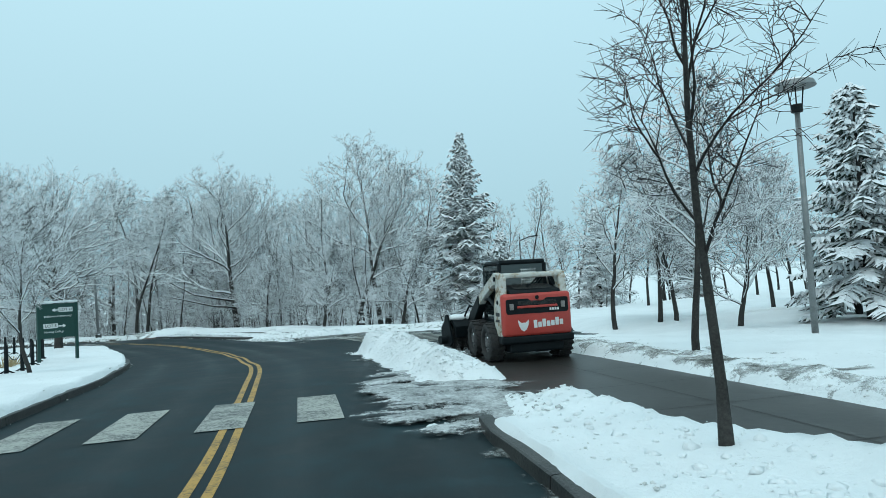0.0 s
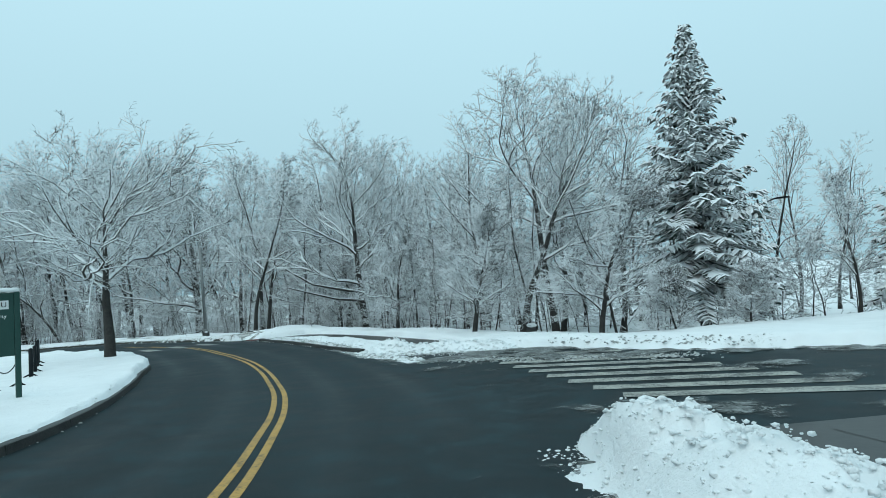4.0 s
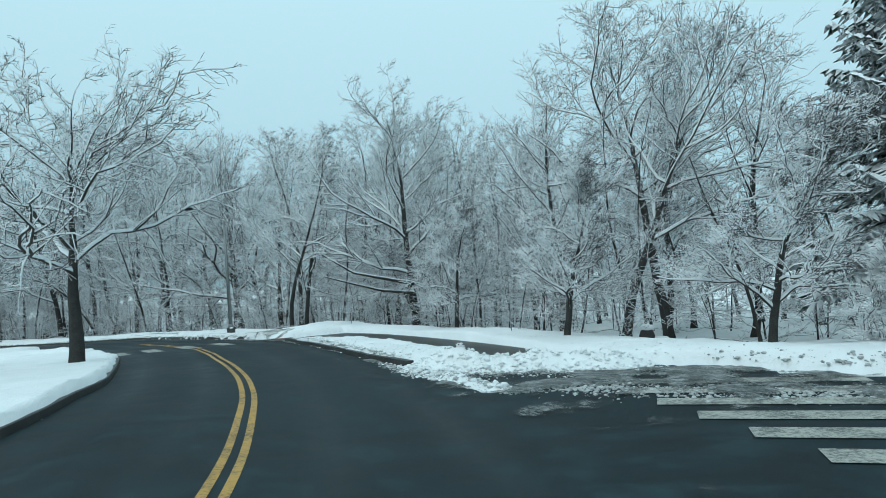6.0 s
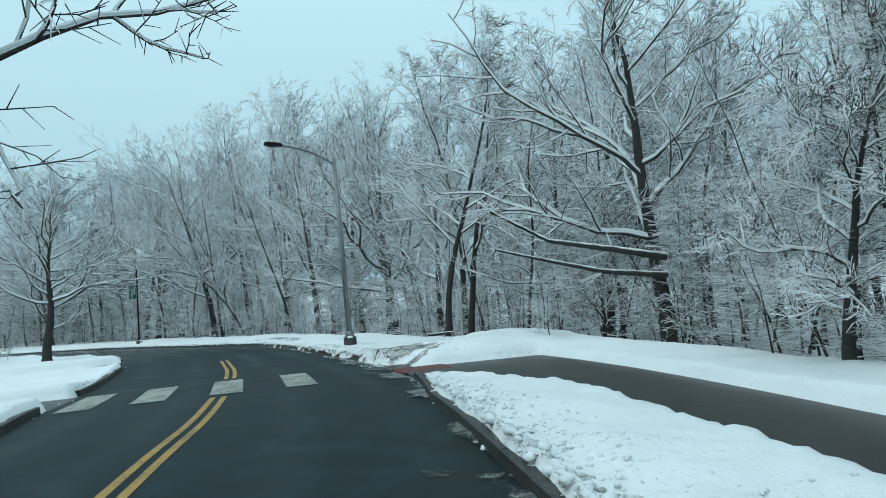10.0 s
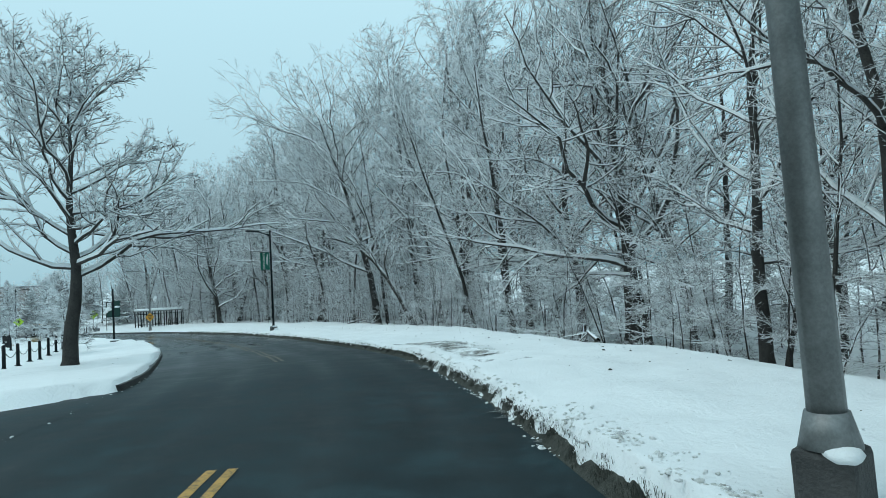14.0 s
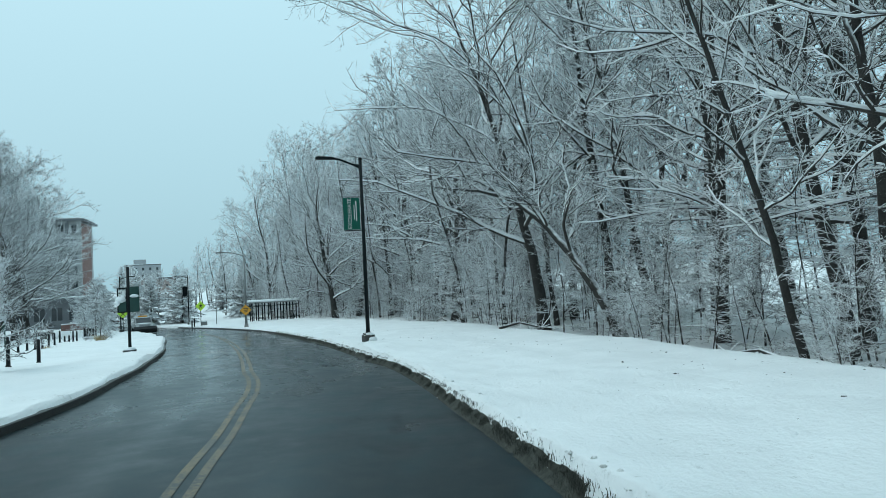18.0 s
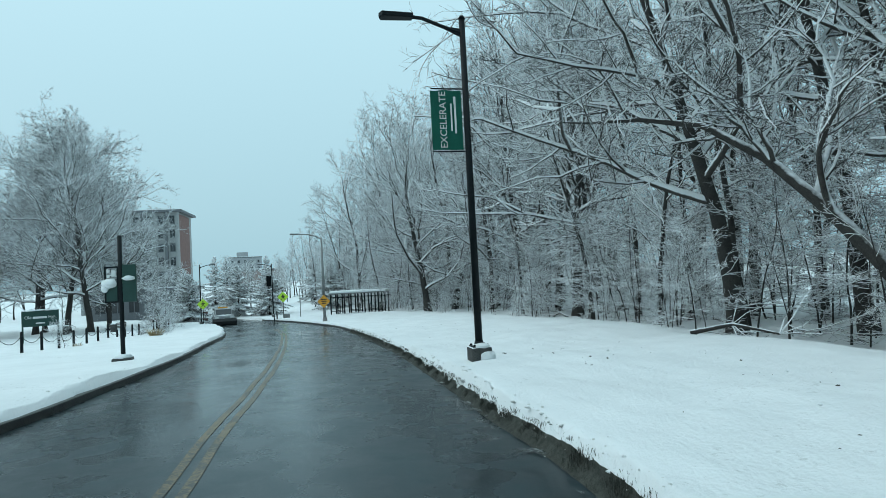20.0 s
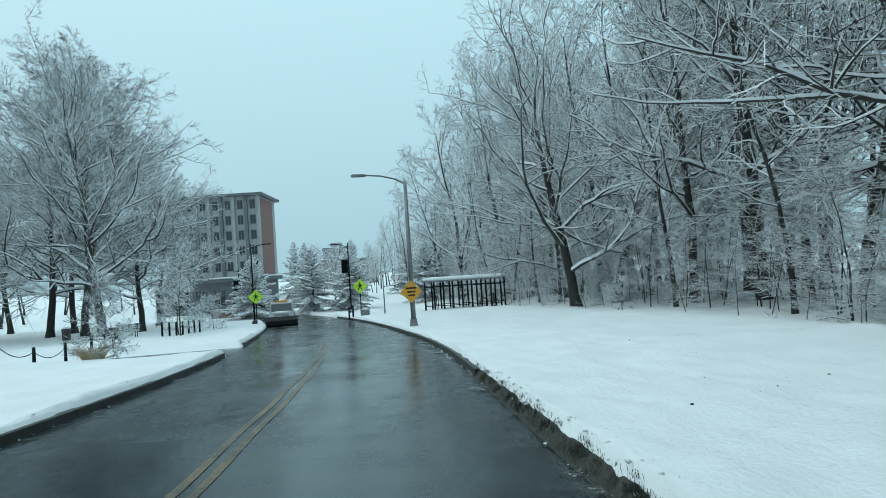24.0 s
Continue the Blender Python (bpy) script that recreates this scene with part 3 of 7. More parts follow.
rng = random.Random(5)
WOOD_LABEL = "tall bare woodland tree with snow along its branches"
tall = [tree_thing("woodland_tree", deciduous(100 + k, 16.5 + 1.4 * (k % 3), 0.20 + 0.04 * (k % 2), 0.18 + 0.06 * (k % 3), 22, 6.0 + 0.5 * (k % 2), 8, 5, 3, 64, 0.10, 0.06, twig=0.0075), (0, 0, -900), 0, 1, WOOD_LABEL, "trees of the wood") for k in range(5)]
slim = [tree_thing("woodland_tree", deciduous(200 + k, 16.0, 0.115, 0.22, 18, 3.3, 6, 4, 3, 56, 0.11, 0.06, twig=0.0075, low=0), (0, 0, -900), 0, 1, "slender bare woodland tree with snow on its twigs", "trees of the wood") for k in range(4)]
back = [tree_thing("forest_tree", deciduous(260 + k, 17.0, 0.19, 0.20, 16, 4.8, 5, 4, 2, 62, 0.10, 0.06, twig=0.012, low=1), (0, 0, -900), 0, 1, "bare woodland tree deep in the wood", "trees of the wood") for k in range(3)]
brush = [tree_thing("bush", deciduous(300 + k, 3.4, 0.04, 0.03, 13, 2.0, 5, 3, 3, 70, 0.14, 0.04, twig=0.008, flat=0.45), (0, 0, -900), 0, 1, "bare tangled undergrowth bush loaded with snow", "undergrowth of the wood", "bush") for k in range(4)]
sapling = [tree_thing("sapling", deciduous(330 + k, 6.4, 0.045, 0.08, 15, 3.0, 6, 4, 2, 84, 0.14, 0.005, twig=0.008, flat=0.7), (0, 0, -900), 0, 1, "thin bare sapling bowed under snow", "undergrowth of the wood", "tree") for k in range(4)]
pole = [tree_thing("pole_tree", deciduous(350 + k, 7.5 + k, 0.035, 0.18, 12, 1.8, 4, 3, 2, 72, 0.12, 0.015, twig=0.008, low=0, flat=0.5), (0, 0, -900), 0, 1, "slim straight sapling with a dark stem", "undergrowth of the wood", "tree") for k in range(3)]


def plant(model, x, y, size=1.0, turn=None, sink=0.0, lean=0.0):
    turn = rng.uniform(0, 360) if turn is None else turn
    m = pose(x, y, land_at(x, y) - sink, lean, 0, turn)
    if model.location.z < -800:
        model.matrix_basis = m
        ob = model
    else:
        ob = copy_thing(model, m)
    ob.scale = (size, size, size)
    return ob


# the wood along the right-hand side
def wood_edge(s):
    return float(np.interp(s, [24.6, 30.3, 34.1, 44.0, 55.8, 67.4, 83.8, 101.6, 119.9, 134.3, 151.1, 179.9], [26.0, 17.0, 13.0, 11.0, 11.5, 12.5, 13.8, 14.2, 16.5, 17.0, 17.5, 20.0]))


GREAT = [(-43.0, 71.5, 5.0), (-17.0, 51.8, 3.5), (-65.5, 74.3, 4.5), (-71.5, 76.5, 5.0), (-110.5, 78.5, 6.0), (-5.5, 43.5, 5.0), (-88.6, 79.5, 3.5)]
for row, (gap, jitter) in enumerate([(4.4, 1.2), (3.4, 1.4), (3.2, 1.6), (3.4, 1.8), (3.6, 2.0), (4.0, 2.0), (4.6, 2.2), (4.6, 2.2)]):
    s = 28.0 + rng.uniform(0, 2)
    while s < 192:
        l = wood_edge(s) + row * 3.4 + rng.uniform(-jitter, jitter) * 0.6
        x, y = spot(s, l)
        big = rng.random() < (0.55 if row < 4 else 0.35)
        grown = rng.uniform(0.88, 1.08) * float(np.interp(s, [30, 45, 57, 66, 77, 86, 95, 110], [0.62, 0.70, 0.86, 0.98, 1.12, 1.32, 1.48, 1.46]))
        deep = row > 4 and s > 84
        hidden = deep or row < 1 and any(math.hypot(x - gx, y - gy) < gr for gx, gy, gr in GREAT)
        if not (x > -1.0 and y < 52.0) and not hidden:
            kind = back if row > 3 else slim if row == 0 or not big else tall
            plant(rng.choice(kind), float(x), float(y), grown * (0.78 if row == 0 else 1.0), None, 0.0, rng.uniform(-5, 5))
        s += gap * rng.uniform(0.7, 1.35) * (1.0 if s < 66 else 1.55)
for lo, hi, gap, least, most, bushy in ((-3.6, -0.6, 2.6, 0.25, 0.55, 0.2), (-0.6, 2.0, 0.85, 0.5, 1.05, 0.10), (2.0, 5.0, 0.95, 0.7, 1.35, 0.15), (5.0, 10.0, 1.3, 0.7, 1.3, 0.5), (10.0, 16.0, 1.6, 0.7, 1.3, 0.5), (14.0, 24.0, 2.0, 0.7, 1.3, 0.5)):
    s = 36.0 if lo < -1 else 30.0
    while s < 188:
        l = wood_edge(s) + rng.uniform(lo, hi)
        x, y = spot(s, l)
        before = lo < 5 and any(math.hypot(x - gx, y - gy) < 0.36 * gr for gx, gy, gr in GREAT)
        if not (x > -3.0 and y < 50.0) and not (s > 84 and lo > 6) and not before:
            plant(rng.choice(brush if rng.random() < bushy else pole if lo < 4 and rng.random() < 0.55 else sapling), float(x), float(y), rng.uniform(least, most), None, 0.0, rng.uniform(-8, 8))
        s += gap * rng.uniform(0.5, 1.5)


def single(name, seed, x, y, height, r0, first, n1, spread, label, angle=62, turn=0.0, n2=9, n3=5, n4=4, wobble=0.11, up=0.05, twig=0.011, lean=0.0, group="", low=2, crown_at=0.40, dark=False, stem=None):
    ob = tree_thing(name, deciduous(seed, height, r0, first, n1, spread, n2, n3, n4, angle, wobble, up, twig, low, crown_at, not dark, stem), (x, y, land_at(x, y)), turn, 1, label, group, "tree", dark)
    if lean:
        ob.matrix_basis = pose(x, y, land_at(x, y), lean, 0, turn)
    return ob


single("oak_tree", 41, -21.30, 35.00, 6.9, 0.25, 0.46, 15, 7.0, "wide-crowned bare oak beside the kerb, snow on every branch", 78, 20, 11, 6, 4, wobble=0.15, up=0.035, twig=0.009, low=3, crown_at=0.42)
single("park_tree", 43, -50.00, 51.20, 9.5, 0.27, 0.37, 30, 5.4, "bare park tree with a dense crown on the snowy verge", 76, 80, 9, 5, 4, wobble=0.13, up=0.06, twig=0.009, low=3, crown_at=0.42)
single("young_tree", 47, 2.36, 5.58, 5.9, 0.060, 0.36, 15, 1.75, "young bare street tree with a dark wet trunk", 40, 0, 8, 4, 3, 0.07, 0.05, 0.004, 0, "", 0, 0.4, True,
       [(0, 0, -0.4), (-0.01, 0, 0.5), (-0.05, 0.01, 1.2), (-0.10, 0.02, 2.0), (-0.12, 0.02, 2.9), (-0.10, 0.0, 3.8), (-0.14, 0.0, 4.7), (-0.12, 0.0, 5.3)])
single("young_tree", 48, 4.60, 11.95, 5.6, 0.085, 0.36, 13, 1.8, "bare street tree beside the footpath, bark wet and dark", 52, 30, 7, 4, 3, 0.12, 0.05, 0.007, 0, "", 0)
for k, (x, y, h) in enumerate([(5.77, 21.88, 7.0), (7.43, 22.33, 6.6), (8.21, 22.92, 6.0), (9.77, 23.81, 5.6), (8.63, 18.99, 4.2), (13.47, 26.32, 6.8), (16.93, 31.28, 7.2), (11.93, 37.77, 7.2), (20.69, 42.33, 7.6), (8.36, 44.65, 7.2), (26.71, 34.50, 7.2), (29.36, 50.64, 8.2), (15.45, 53.42, 8.2)]):
    single("lawn_tree", 60 + k, x, y, h * 0.92, 0.10, 0.27, 16, 2.4, "bare lawn tree with a vase-shaped crown dusted with snow", 48, 40 * k, 7, 4, 4, 0.09, 0.06, 0.009, 0, "trees on the lawn", 0, 0.5)
single("small_tree", 81, -12.05, 18.50, 4.8, 0.07, 0.28, 15, 2.1, "small bare ornamental tree heavy with snow behind the kerb", 66, 0, 7, 5, 4, 0.12, 0.05, 0.008)
# trees that stand out at the edge of the wood
FEATURE = "large bare tree at the wood's edge with snow-laden limbs"
for k, (x, y, h, r, first, n1, ln, ang, lean, turn) in enumerate([
        (-17.50, 53.30, 14.2, 0.27, 0.24, 17, 6.0, 68, 0, 0), (-28.10, 57.80, 14.0, 0.165, 0.34, 14, 4.6, 56, 5, 60), (-6.10, 43.40, 12.6, 0.19, 0.36, 14, 5.0, 56, 6, 130), (-4.60, 45.00, 16.0, 0.22, 0.42, 17, 6.2, 58, 2, 200),
        (-27.50, 58.60, 14.5, 0.17, 0.36, 14, 4.4, 54, -5, 20), (-44.00, 73.60, 19.0, 0.44, 0.26, 24, 9.8, 72, 0, 40), (-52.10, 74.10, 18.5, 0.22, 0.30, 16, 5.4, 62, 4, 90),
        (-60.00, 77.60, 21.0, 0.23, 0.32, 16, 5.6, 62, -3, 10), (-71.00, 77.60, 21.0, 0.34, 0.26, 22, 13.0, 76, 0, -30), (-89.20, 82.40, 22.5, 0.36, 0.22, 19, 8.4, 70, 0, 70), (-101.00, 87.00, 21.0, 0.26, 0.22, 18, 7.6, 70, 4, 130),
        (-111.00, 79.60, 19.0, 0.34, 0.14, 21, 11.0, 74, 9, -50), (-111.90, 82.60, 22.5, 0.29, 0.18, 19, 8.2, 66, 0, 30), (-104.90, 83.50, 22.0, 0.25, 0.20, 18, 7.6, 66, 5, 80), (-124.10, 84.50, 19.0, 0.27, 0.16, 18, 8.0, 70, 8, -40), (-30.40, 63.00, 17.0, 0.22, 0.26, 16, 5.4, 64, 0, 15),
        (-66.00, 80.50, 22.5, 0.24, 0.28, 16, 6.0, 70, 6, -25), (-35.60, 68.50, 17.0, 0.25, 0.25, 16, 6.4, 72, 3, -30)]):
    single("woodland_tree", 400 + k, x, y, h, r, first, n1, ln, FEATURE, ang, turn, 10, 6, 4, 0.12, 0.05, 0.0078, lean, "trees of the wood", 5)
for k, (x, y, h) in enumerate([(-7.54, 39.25, 5.2), (-2.60, 36.90, 5.8), (-21.05, 57.78, 6.5), (-0.20, 35.20, 1.9), (-12.92, 46.05, 5.0), (2.2, 36.2, 1.9)]):
    single("crab_apple_tree", 430 + k, x, y, h, 0.12 if h > 4 else 0.05, 0.2, 18, 2.5 * h / 5.8, "low spreading crab apple tree thick with snowy twigs", 68, 33 * k, 8, 6, 4, 0.16, 0.05, 0.008, 0, "low trees before the wood", 3)
# a trunk that leans far out over the verge and ends in a long level limb
lx, ly = -62.3, 74.9
lz = land_at(lx, ly)
tree_thing("woodland_tree", deciduous(447, 9.0, 0.27, 0.34, 17, 4.6, 9, 6, 4, 62, 0.13, 0.05, 0.010, 3, 0.7, True,
           [(0, 0, -0.4), (-0.6, -0.05, 0.9), (-1.5, -0.15, 2.2), (-2.7, -0.3, 3.6), (-4.1, -0.5, 5.0), (-6.0, -0.75, 6.3), (-8.2, -1.2, 7.0), (-10.4, -1.7, 7.4), (-11.6, -2.0, 7.7)]),
           (lx, ly, lz), 0, 1, "leaning bare tree with a long level limb under snow", "trees of the wood")
# park on the left
PARK = "tall old park tree, its bare crown white with snow"
park = []
for k, (x, y, h) in enumerate([(-126.40, 48.80, 21.3), (-132.30, 45.70, 22.3), (-135.14, 42.0, 21.0), (-135.61, 49.26, 18.5), (-143.37, 41.24, 20.0), (-139.68, 32.83, 20.0), (-121.64, 36.61, 20.0), (-150.66, 47.20, 17.0), (-131.20, 28.09, 20.0), (-111.89, 24.65, 18.0), (-152.93, 31.51, 19.0)]):
    if k < 2:
        park.append((single("park_tree", 450 + k, x, y, h, 0.34, 0.20, 30, 10.4, PARK, 70, 71 * k, 12, 7, 4, 0.12, 0.05, 0.012, 0, "trees of the park", 4), h))
    else:
        ob, h0 = park[k % 2]
        ob = copy_thing(ob, pose(x, y, land_at(x, y), 0, 0, 71 * k))
        ob.scale = (h / h0, h / h0, h / h0)
for k, (x, y, h) in enumerate([(-99.72, 56.75, 3.6), (-114.50, 56.63, 6.0), (-118.80, 55.68, 5.2), (-61.54, 53.29, 4.2), (-66.14, 54.29, 3.6), (-82.68, 50.88, 5.0), (-88.45, 47.48, 6.0)]):
    single("young_tree", 480 + k, x, y, h, 0.05, 0.18, 19, 1.6 * h / 5, "young bare tree with snow on level twigs", 78, 37 * k, 6, 4, 4, 0.08, 0.02, 0.008, 0, "young trees on the verge", 0, 0.2)
for k, (x, y, sz) in enumerate([(-126.64, 56.57, 0.75), (-129.64, 55.82, 0.8), (-124.46, 55.87, 0.6), (-87.29, 54.07, 0.4), (-98.38, 57.27, 0.33)]):
    plant(brush[k % 3], x, y, sz)


for k in range(14):
    plant(brush[k % 4], -1.0 + 1.1 * k + rng.uniform(-0.5, 0.5), 44.5 + rng.uniform(-1.8, 2.5), rng.uniform(0.7, 1.15))
for k in range(34):
    x = 18.0 + 1.9 * k + rng.uniform(-1, 1)
    plant(back[k % 3], x, 66.0 - 0.30 * (x - 18) + rng.uniform(-5, 9), rng.uniform(0.48, 0.66))
for k in range(30):
    x, y = rng.uniform(-232, -190), rng.uniform(62, 116)
    plant(back[k % 3] if k % 3 else tall[k % 5], x, y, rng.uniform(0.42, 0.62))
for k in range(34):
    x, y = rng.uniform(-285, -176), rng.uniform(18, 130)
    if abs(y - 30) > 22 or x > -205:
        if not (-205 < x and 36 < y < 62):
            plant(rng.choice(tall), x, y, rng.uniform(0.5, 0.8))


for x0, x1, y0, y1, n in ((-240, -150, -70, 26, 46), (-150, -92, -75, 14, 26), (-270, -165, 82, 135, 40), (-300, -240, 92, 160, 16)):
    for k in range(n):
        plant(rng.choice(back), rng.uniform(x0, x1), rng.uniform(y0, y1), rng.uniform(0.7, 1.15))


def spruce(seed, height, spread, tiers, per, low):
    """Trunk and boughs of a snow-laden spruce: drooping boughs hung with short sprays, in no clear tiers."""
    t, c = Wood(seed), Wood(seed + 7)
    rg = t.rng
    t.limb([Vector((0, 0, -0.3)), Vector((0, 0, height * 0.5)), Vector((0, 0, height * 0.98))], [height * 0.018, height * 0.011, 0.015], 8)
    count = int(tiers * per * 0.62)
    spin = 0.0
    for k in range(count):
        f = (k + rg.random()) / count
        f = f ** 1.12
        z = height * (low + (0.985 - low) * f)
        reach = spread * (1 - f) ** 0.88 * min(1.0, 0.74 + 2.2 * f) + 0.10
        spin += 2.4 + rg.uniform(-0.5, 0.5)
        a = spin
        ln = reach * rg.uniform(0.60, 1.12)
        out = Vector((math.cos(a), math.sin(a), 0.55 * f + 0.10 - 0.62 * (1 - f) + rg.gauss(0, 0.16)))
        pts = c.course(Vector((0, 0, z)), out, ln, 4, 0.07, 0.05)
        c.limb(pts, [0.03, 0.025, 0.02, 0.014, 0.006], 3)
        ahead = Vector((math.cos(a), math.sin(a), 0))
        side = Vector((-math.sin(a), math.cos(a), 0))
        steps = max(3, int(ln / 0.17))
        for m in range(steps):
            u = 0.12 + 0.88 * (m + rg.random()) / steps
            i = min(int(u * 4), 3)
            p = pts[i].lerp(pts[i + 1], u * 4 - i)
            w = (0.14 + 0.17 * ln * (1 - 0.6 * u)) * rg.uniform(0.6, 1.3)
            for sg in (-1, 1):
                tip = p + side * (sg * w) + ahead * (w * rg.uniform(0.3, 1.0)) + Vector((0, 0, -0.30 * w - rg.uniform(0.0, 0.14)))
                mid = p.lerp(tip, 0.5) + Vector((0, 0, rg.uniform(-0.02, 0.05)))
                fat = rg.uniform(0.6, 1.25)
                c.limb([p, mid, tip], [0.045 * fat, 0.075 * fat, 0.010], 4)
            c.limb([p, p + Vector((rg.gauss(0, 0.05), rg.gauss(0, 0.05), -0.20 * rg.uniform(0.6, 1.5)))], [0.05, 0.008], 3)
    return t, c


def spruce_thing(seed, x, y, height, spread, label, group="spruces", tiers=24, per=11, needles=None, low=0.10):
    ob = base("spruce_tree", (x, y, land_at(x, y)), seed * 40, label, "tree", group)
    t, c = spruce(seed, height, spread, tiers, per, low)
    raw("trunk", t.v, t.f, M_BARK, ob, "", True)
    raw("crown", c.v, c.f, needles or M_NEEDLE, ob, "dark needled boughs with lumps of snow")
    return ob


spruce_thing(1, 1.45, 40.30, 12.2, 3.2, "tall dark spruce with snow on its boughs beside the side street", "spruces", 30, 14, None, 0.15)
spruce_thing(21, 4.3, 46.8, 6.6, 2.3, "snowy spruce on the lawn behind a taller one", "spruces", 22, 11, None, 0.16)
for k, (x, y, h) in enumerate([(13.02, 19.64, 7.4), (16.04, 18.28, 8.0), (15.01, 23.34, 8.4), (11.0, 45.5, 7.4), (19.50, 50.43, 7.0), (23.82, 28.49, 8.0)]):
    spruce_thing(3 + k, x, y, h, 2.5, "broad spruce carrying thick snow on the lawn", "spruces on the lawn", 22, 10)
for k, (x, y, h) in enumerate([(-150.84, 68.28, 7.2), (-154.42, 64.04, 7.8), (-148.97, 57.4, 7.0), (-156.96, 78.47, 7.8), (-165.22, 56.12, 8.4), (-176.0, 63.0, 10.0), (-183.0, 70.5, 10.5), (-190.0, 61.0, 11.0), (-186.0, 80.0, 9.5)]):
    spruce_thing(12 + k, x, y, h, 4.3, "bushy pine bowed down by snow beside the road", "pines by the crossing", 12, 14, M_PINE)

# ---- road markings ----
def ribbon(name, s0, s1, lat, width, mat, lift=0.008, parent=None, ds=0.5):
    ob = strip(name, s0, s1, lat - width / 2, lat + width / 2, mat, lift, "", "", ds, 2)
    if parent is not None:
        ob.parent = parent
    return ob


lines = base("centre_line", (0, 0, 0), 0, "worn double yellow centre line", "road marking", "", "structure")
DRIFT = ([6, 12, 23, 28, 31, 38, 46, 54, 60, 77, 81, 89, 96, 112], [0.18, 0.07, 0.0, -0.06, -0.14, -0.32, -0.42, -0.13, 0.06, 0.2, 0.1, -0.1, 0.0, -0.1])
for s0, s1 in ((-34, 48.4), (52.4, 61.0), (74.5, 132)):
    for lat in (-0.10, 0.10):
        ss = np.linspace(s0, s1, int((s1 - s0) / 0.5))
        S, L = np.meshgrid(ss, np.array([lat - 0.05, lat + 0.05]), indexing="ij")
        L = L + sum(np.interp(S + d, *DRIFT) for d in (-4.5, -3, -1.5, 0, 1.5, 3, 4.5)) / 7
        X, Y = spot(S, L)
        sheet("yellow_line", X, Y, base_z(X, Y) + 0.006 + 0.03 * (1 - (L / HALF) ** 2), M_YELLOW if s0 < 60 else M_YELLOW_FADED, "", "").parent = lines


def crosswalk(name, label, s0, s1, lats, width=0.55):
    ob = base(name, (0, 0, 0), 0, label, "road marking", "", "structure")
    for lat in lats:
        ribbon("stripe", s0, s1, lat, width, M_WHITE_PAINT, 0.012, ob)
    return ob


crosswalk("crosswalk", "worn white crosswalk bars across the road", 8.6, 10.8, (-2.6, -1.32, -0.02, 1.27), 0.62)
crosswalk("crosswalk", "worn white crosswalk bars across the road", 48.9, 51.7, (-2.85, -1.6, -0.2, 1.25), 0.62)
far_bars = base("crosswalk", (0, 0, 0), 0, "long white crosswalk bars across the side street mouth, half under slush", "road marking", "", "structure")
for k in range(9):
    y0 = 24.0 + 0.94 * k
    x0 = -2.3 - 0.50 * (y0 - 24.0)
    gx, gy = np.meshgrid(np.linspace(x0, x0 + 4.0, 9), np.linspace(y0, y0 + 0.5, 3), indexing="ij")
    bar = sheet("stripe", gx, gy, base_z(gx, gy) + 0.008, M_WHITE_PAINT, "", "")
    bar.parent = far_bars

# ---- more materials ----
M_BLACK = plain_material("black_painted_steel", (0.003, 0.006, 0.008), (0.008, 0.012, 0.014), 6, 0.55, 0.0, 0.1, 0.004, 0.18)
M_GALV = plain_material("galvanised_steel", (0.16, 0.17, 0.17), (0.27, 0.28, 0.28), 5, 0.5, 0.6, 0.1, 0.004)
M_GREEN_SIGN = plain_material("dark_green_sign_face", (0.010, 0.045, 0.038), (0.016, 0.060, 0.050), 4, 0.45, 0, 0.05, 0.003)
M_BANNER = plain_material("green_banner_cloth", (0.012, 0.15, 0.105), (0.02, 0.19, 0.14), 5, 0.7, 0, 0.2, 0.01)
M_LETTER = plain_material("white_lettering", (0.62, 0.64, 0.63), (0.75, 0.77, 0.76), 8, 0.6, 0, 0.05, 0.002)
M_LIME = plain_material("fluorescent_lime_sign", (0.50, 0.78, 0.05), (0.58, 0.85, 0.08), 5, 0.4, 0, 0.05, 0.002)
M_ORANGE = plain_material("orange_sign_face", (0.72, 0.32, 0.03), (0.80, 0.38, 0.05), 5, 0.45, 0, 0.05, 0.002)
M_SIGN_BLACK = plain_material("black_sign_print", (0.012, 0.012, 0.012), (0.022, 0.022, 0.022), 5, 0.5, 0, 0.05, 0.002)
M_CONCRETE = plain_material("old_concrete", (0.16, 0.155, 0.15), (0.30, 0.29, 0.28), 3, 0.85, 0, 0.5, 0.02)
M_STONE = plain_material("dark_wet_stone", (0.025, 0.026, 0.026), (0.07, 0.07, 0.068), 4, 0.6, 0, 0.6, 0.04)
M_BRICK = plain_material("red_brick", (0.17, 0.095, 0.085), (0.24, 0.14, 0.125), 1.2, 0.9, 0, 0.3, 0.02)
M_PANEL = plain_material("pale_facade_panel", (0.26, 0.27, 0.27), (0.36, 0.37, 0.37), 0.8, 0.8, 0, 0.1, 0.01)
M_GREY_STRIP = plain_material("grey_facade_fin", (0.10, 0.11, 0.12), (0.16, 0.17, 0.18), 0.8, 0.7, 0, 0.1, 0.01)
M_BEIGE = plain_material("tan_brick_far", (0.27, 0.215, 0.20), (0.33, 0.27, 0.255), 0.5, 0.9, 0, 0.2, 0.02)
M_TOWER = plain_material("grey_concrete_far", (0.26, 0.27, 0.28), (0.36, 0.37, 0.38), 0.4, 0.9, 0, 0.2, 0.02)
M_TACTILE = plain_material("red_tactile_paving", (0.10, 0.030, 0.026), (0.17, 0.048, 0.04), 5, 0.6, 0, 0.3, 0.01)
M_STRAW = plain_material("dry_grass", (0.30, 0.22, 0.11), (0.46, 0.37, 0.22), 6, 0.9, 0, 0.2, 0.01)
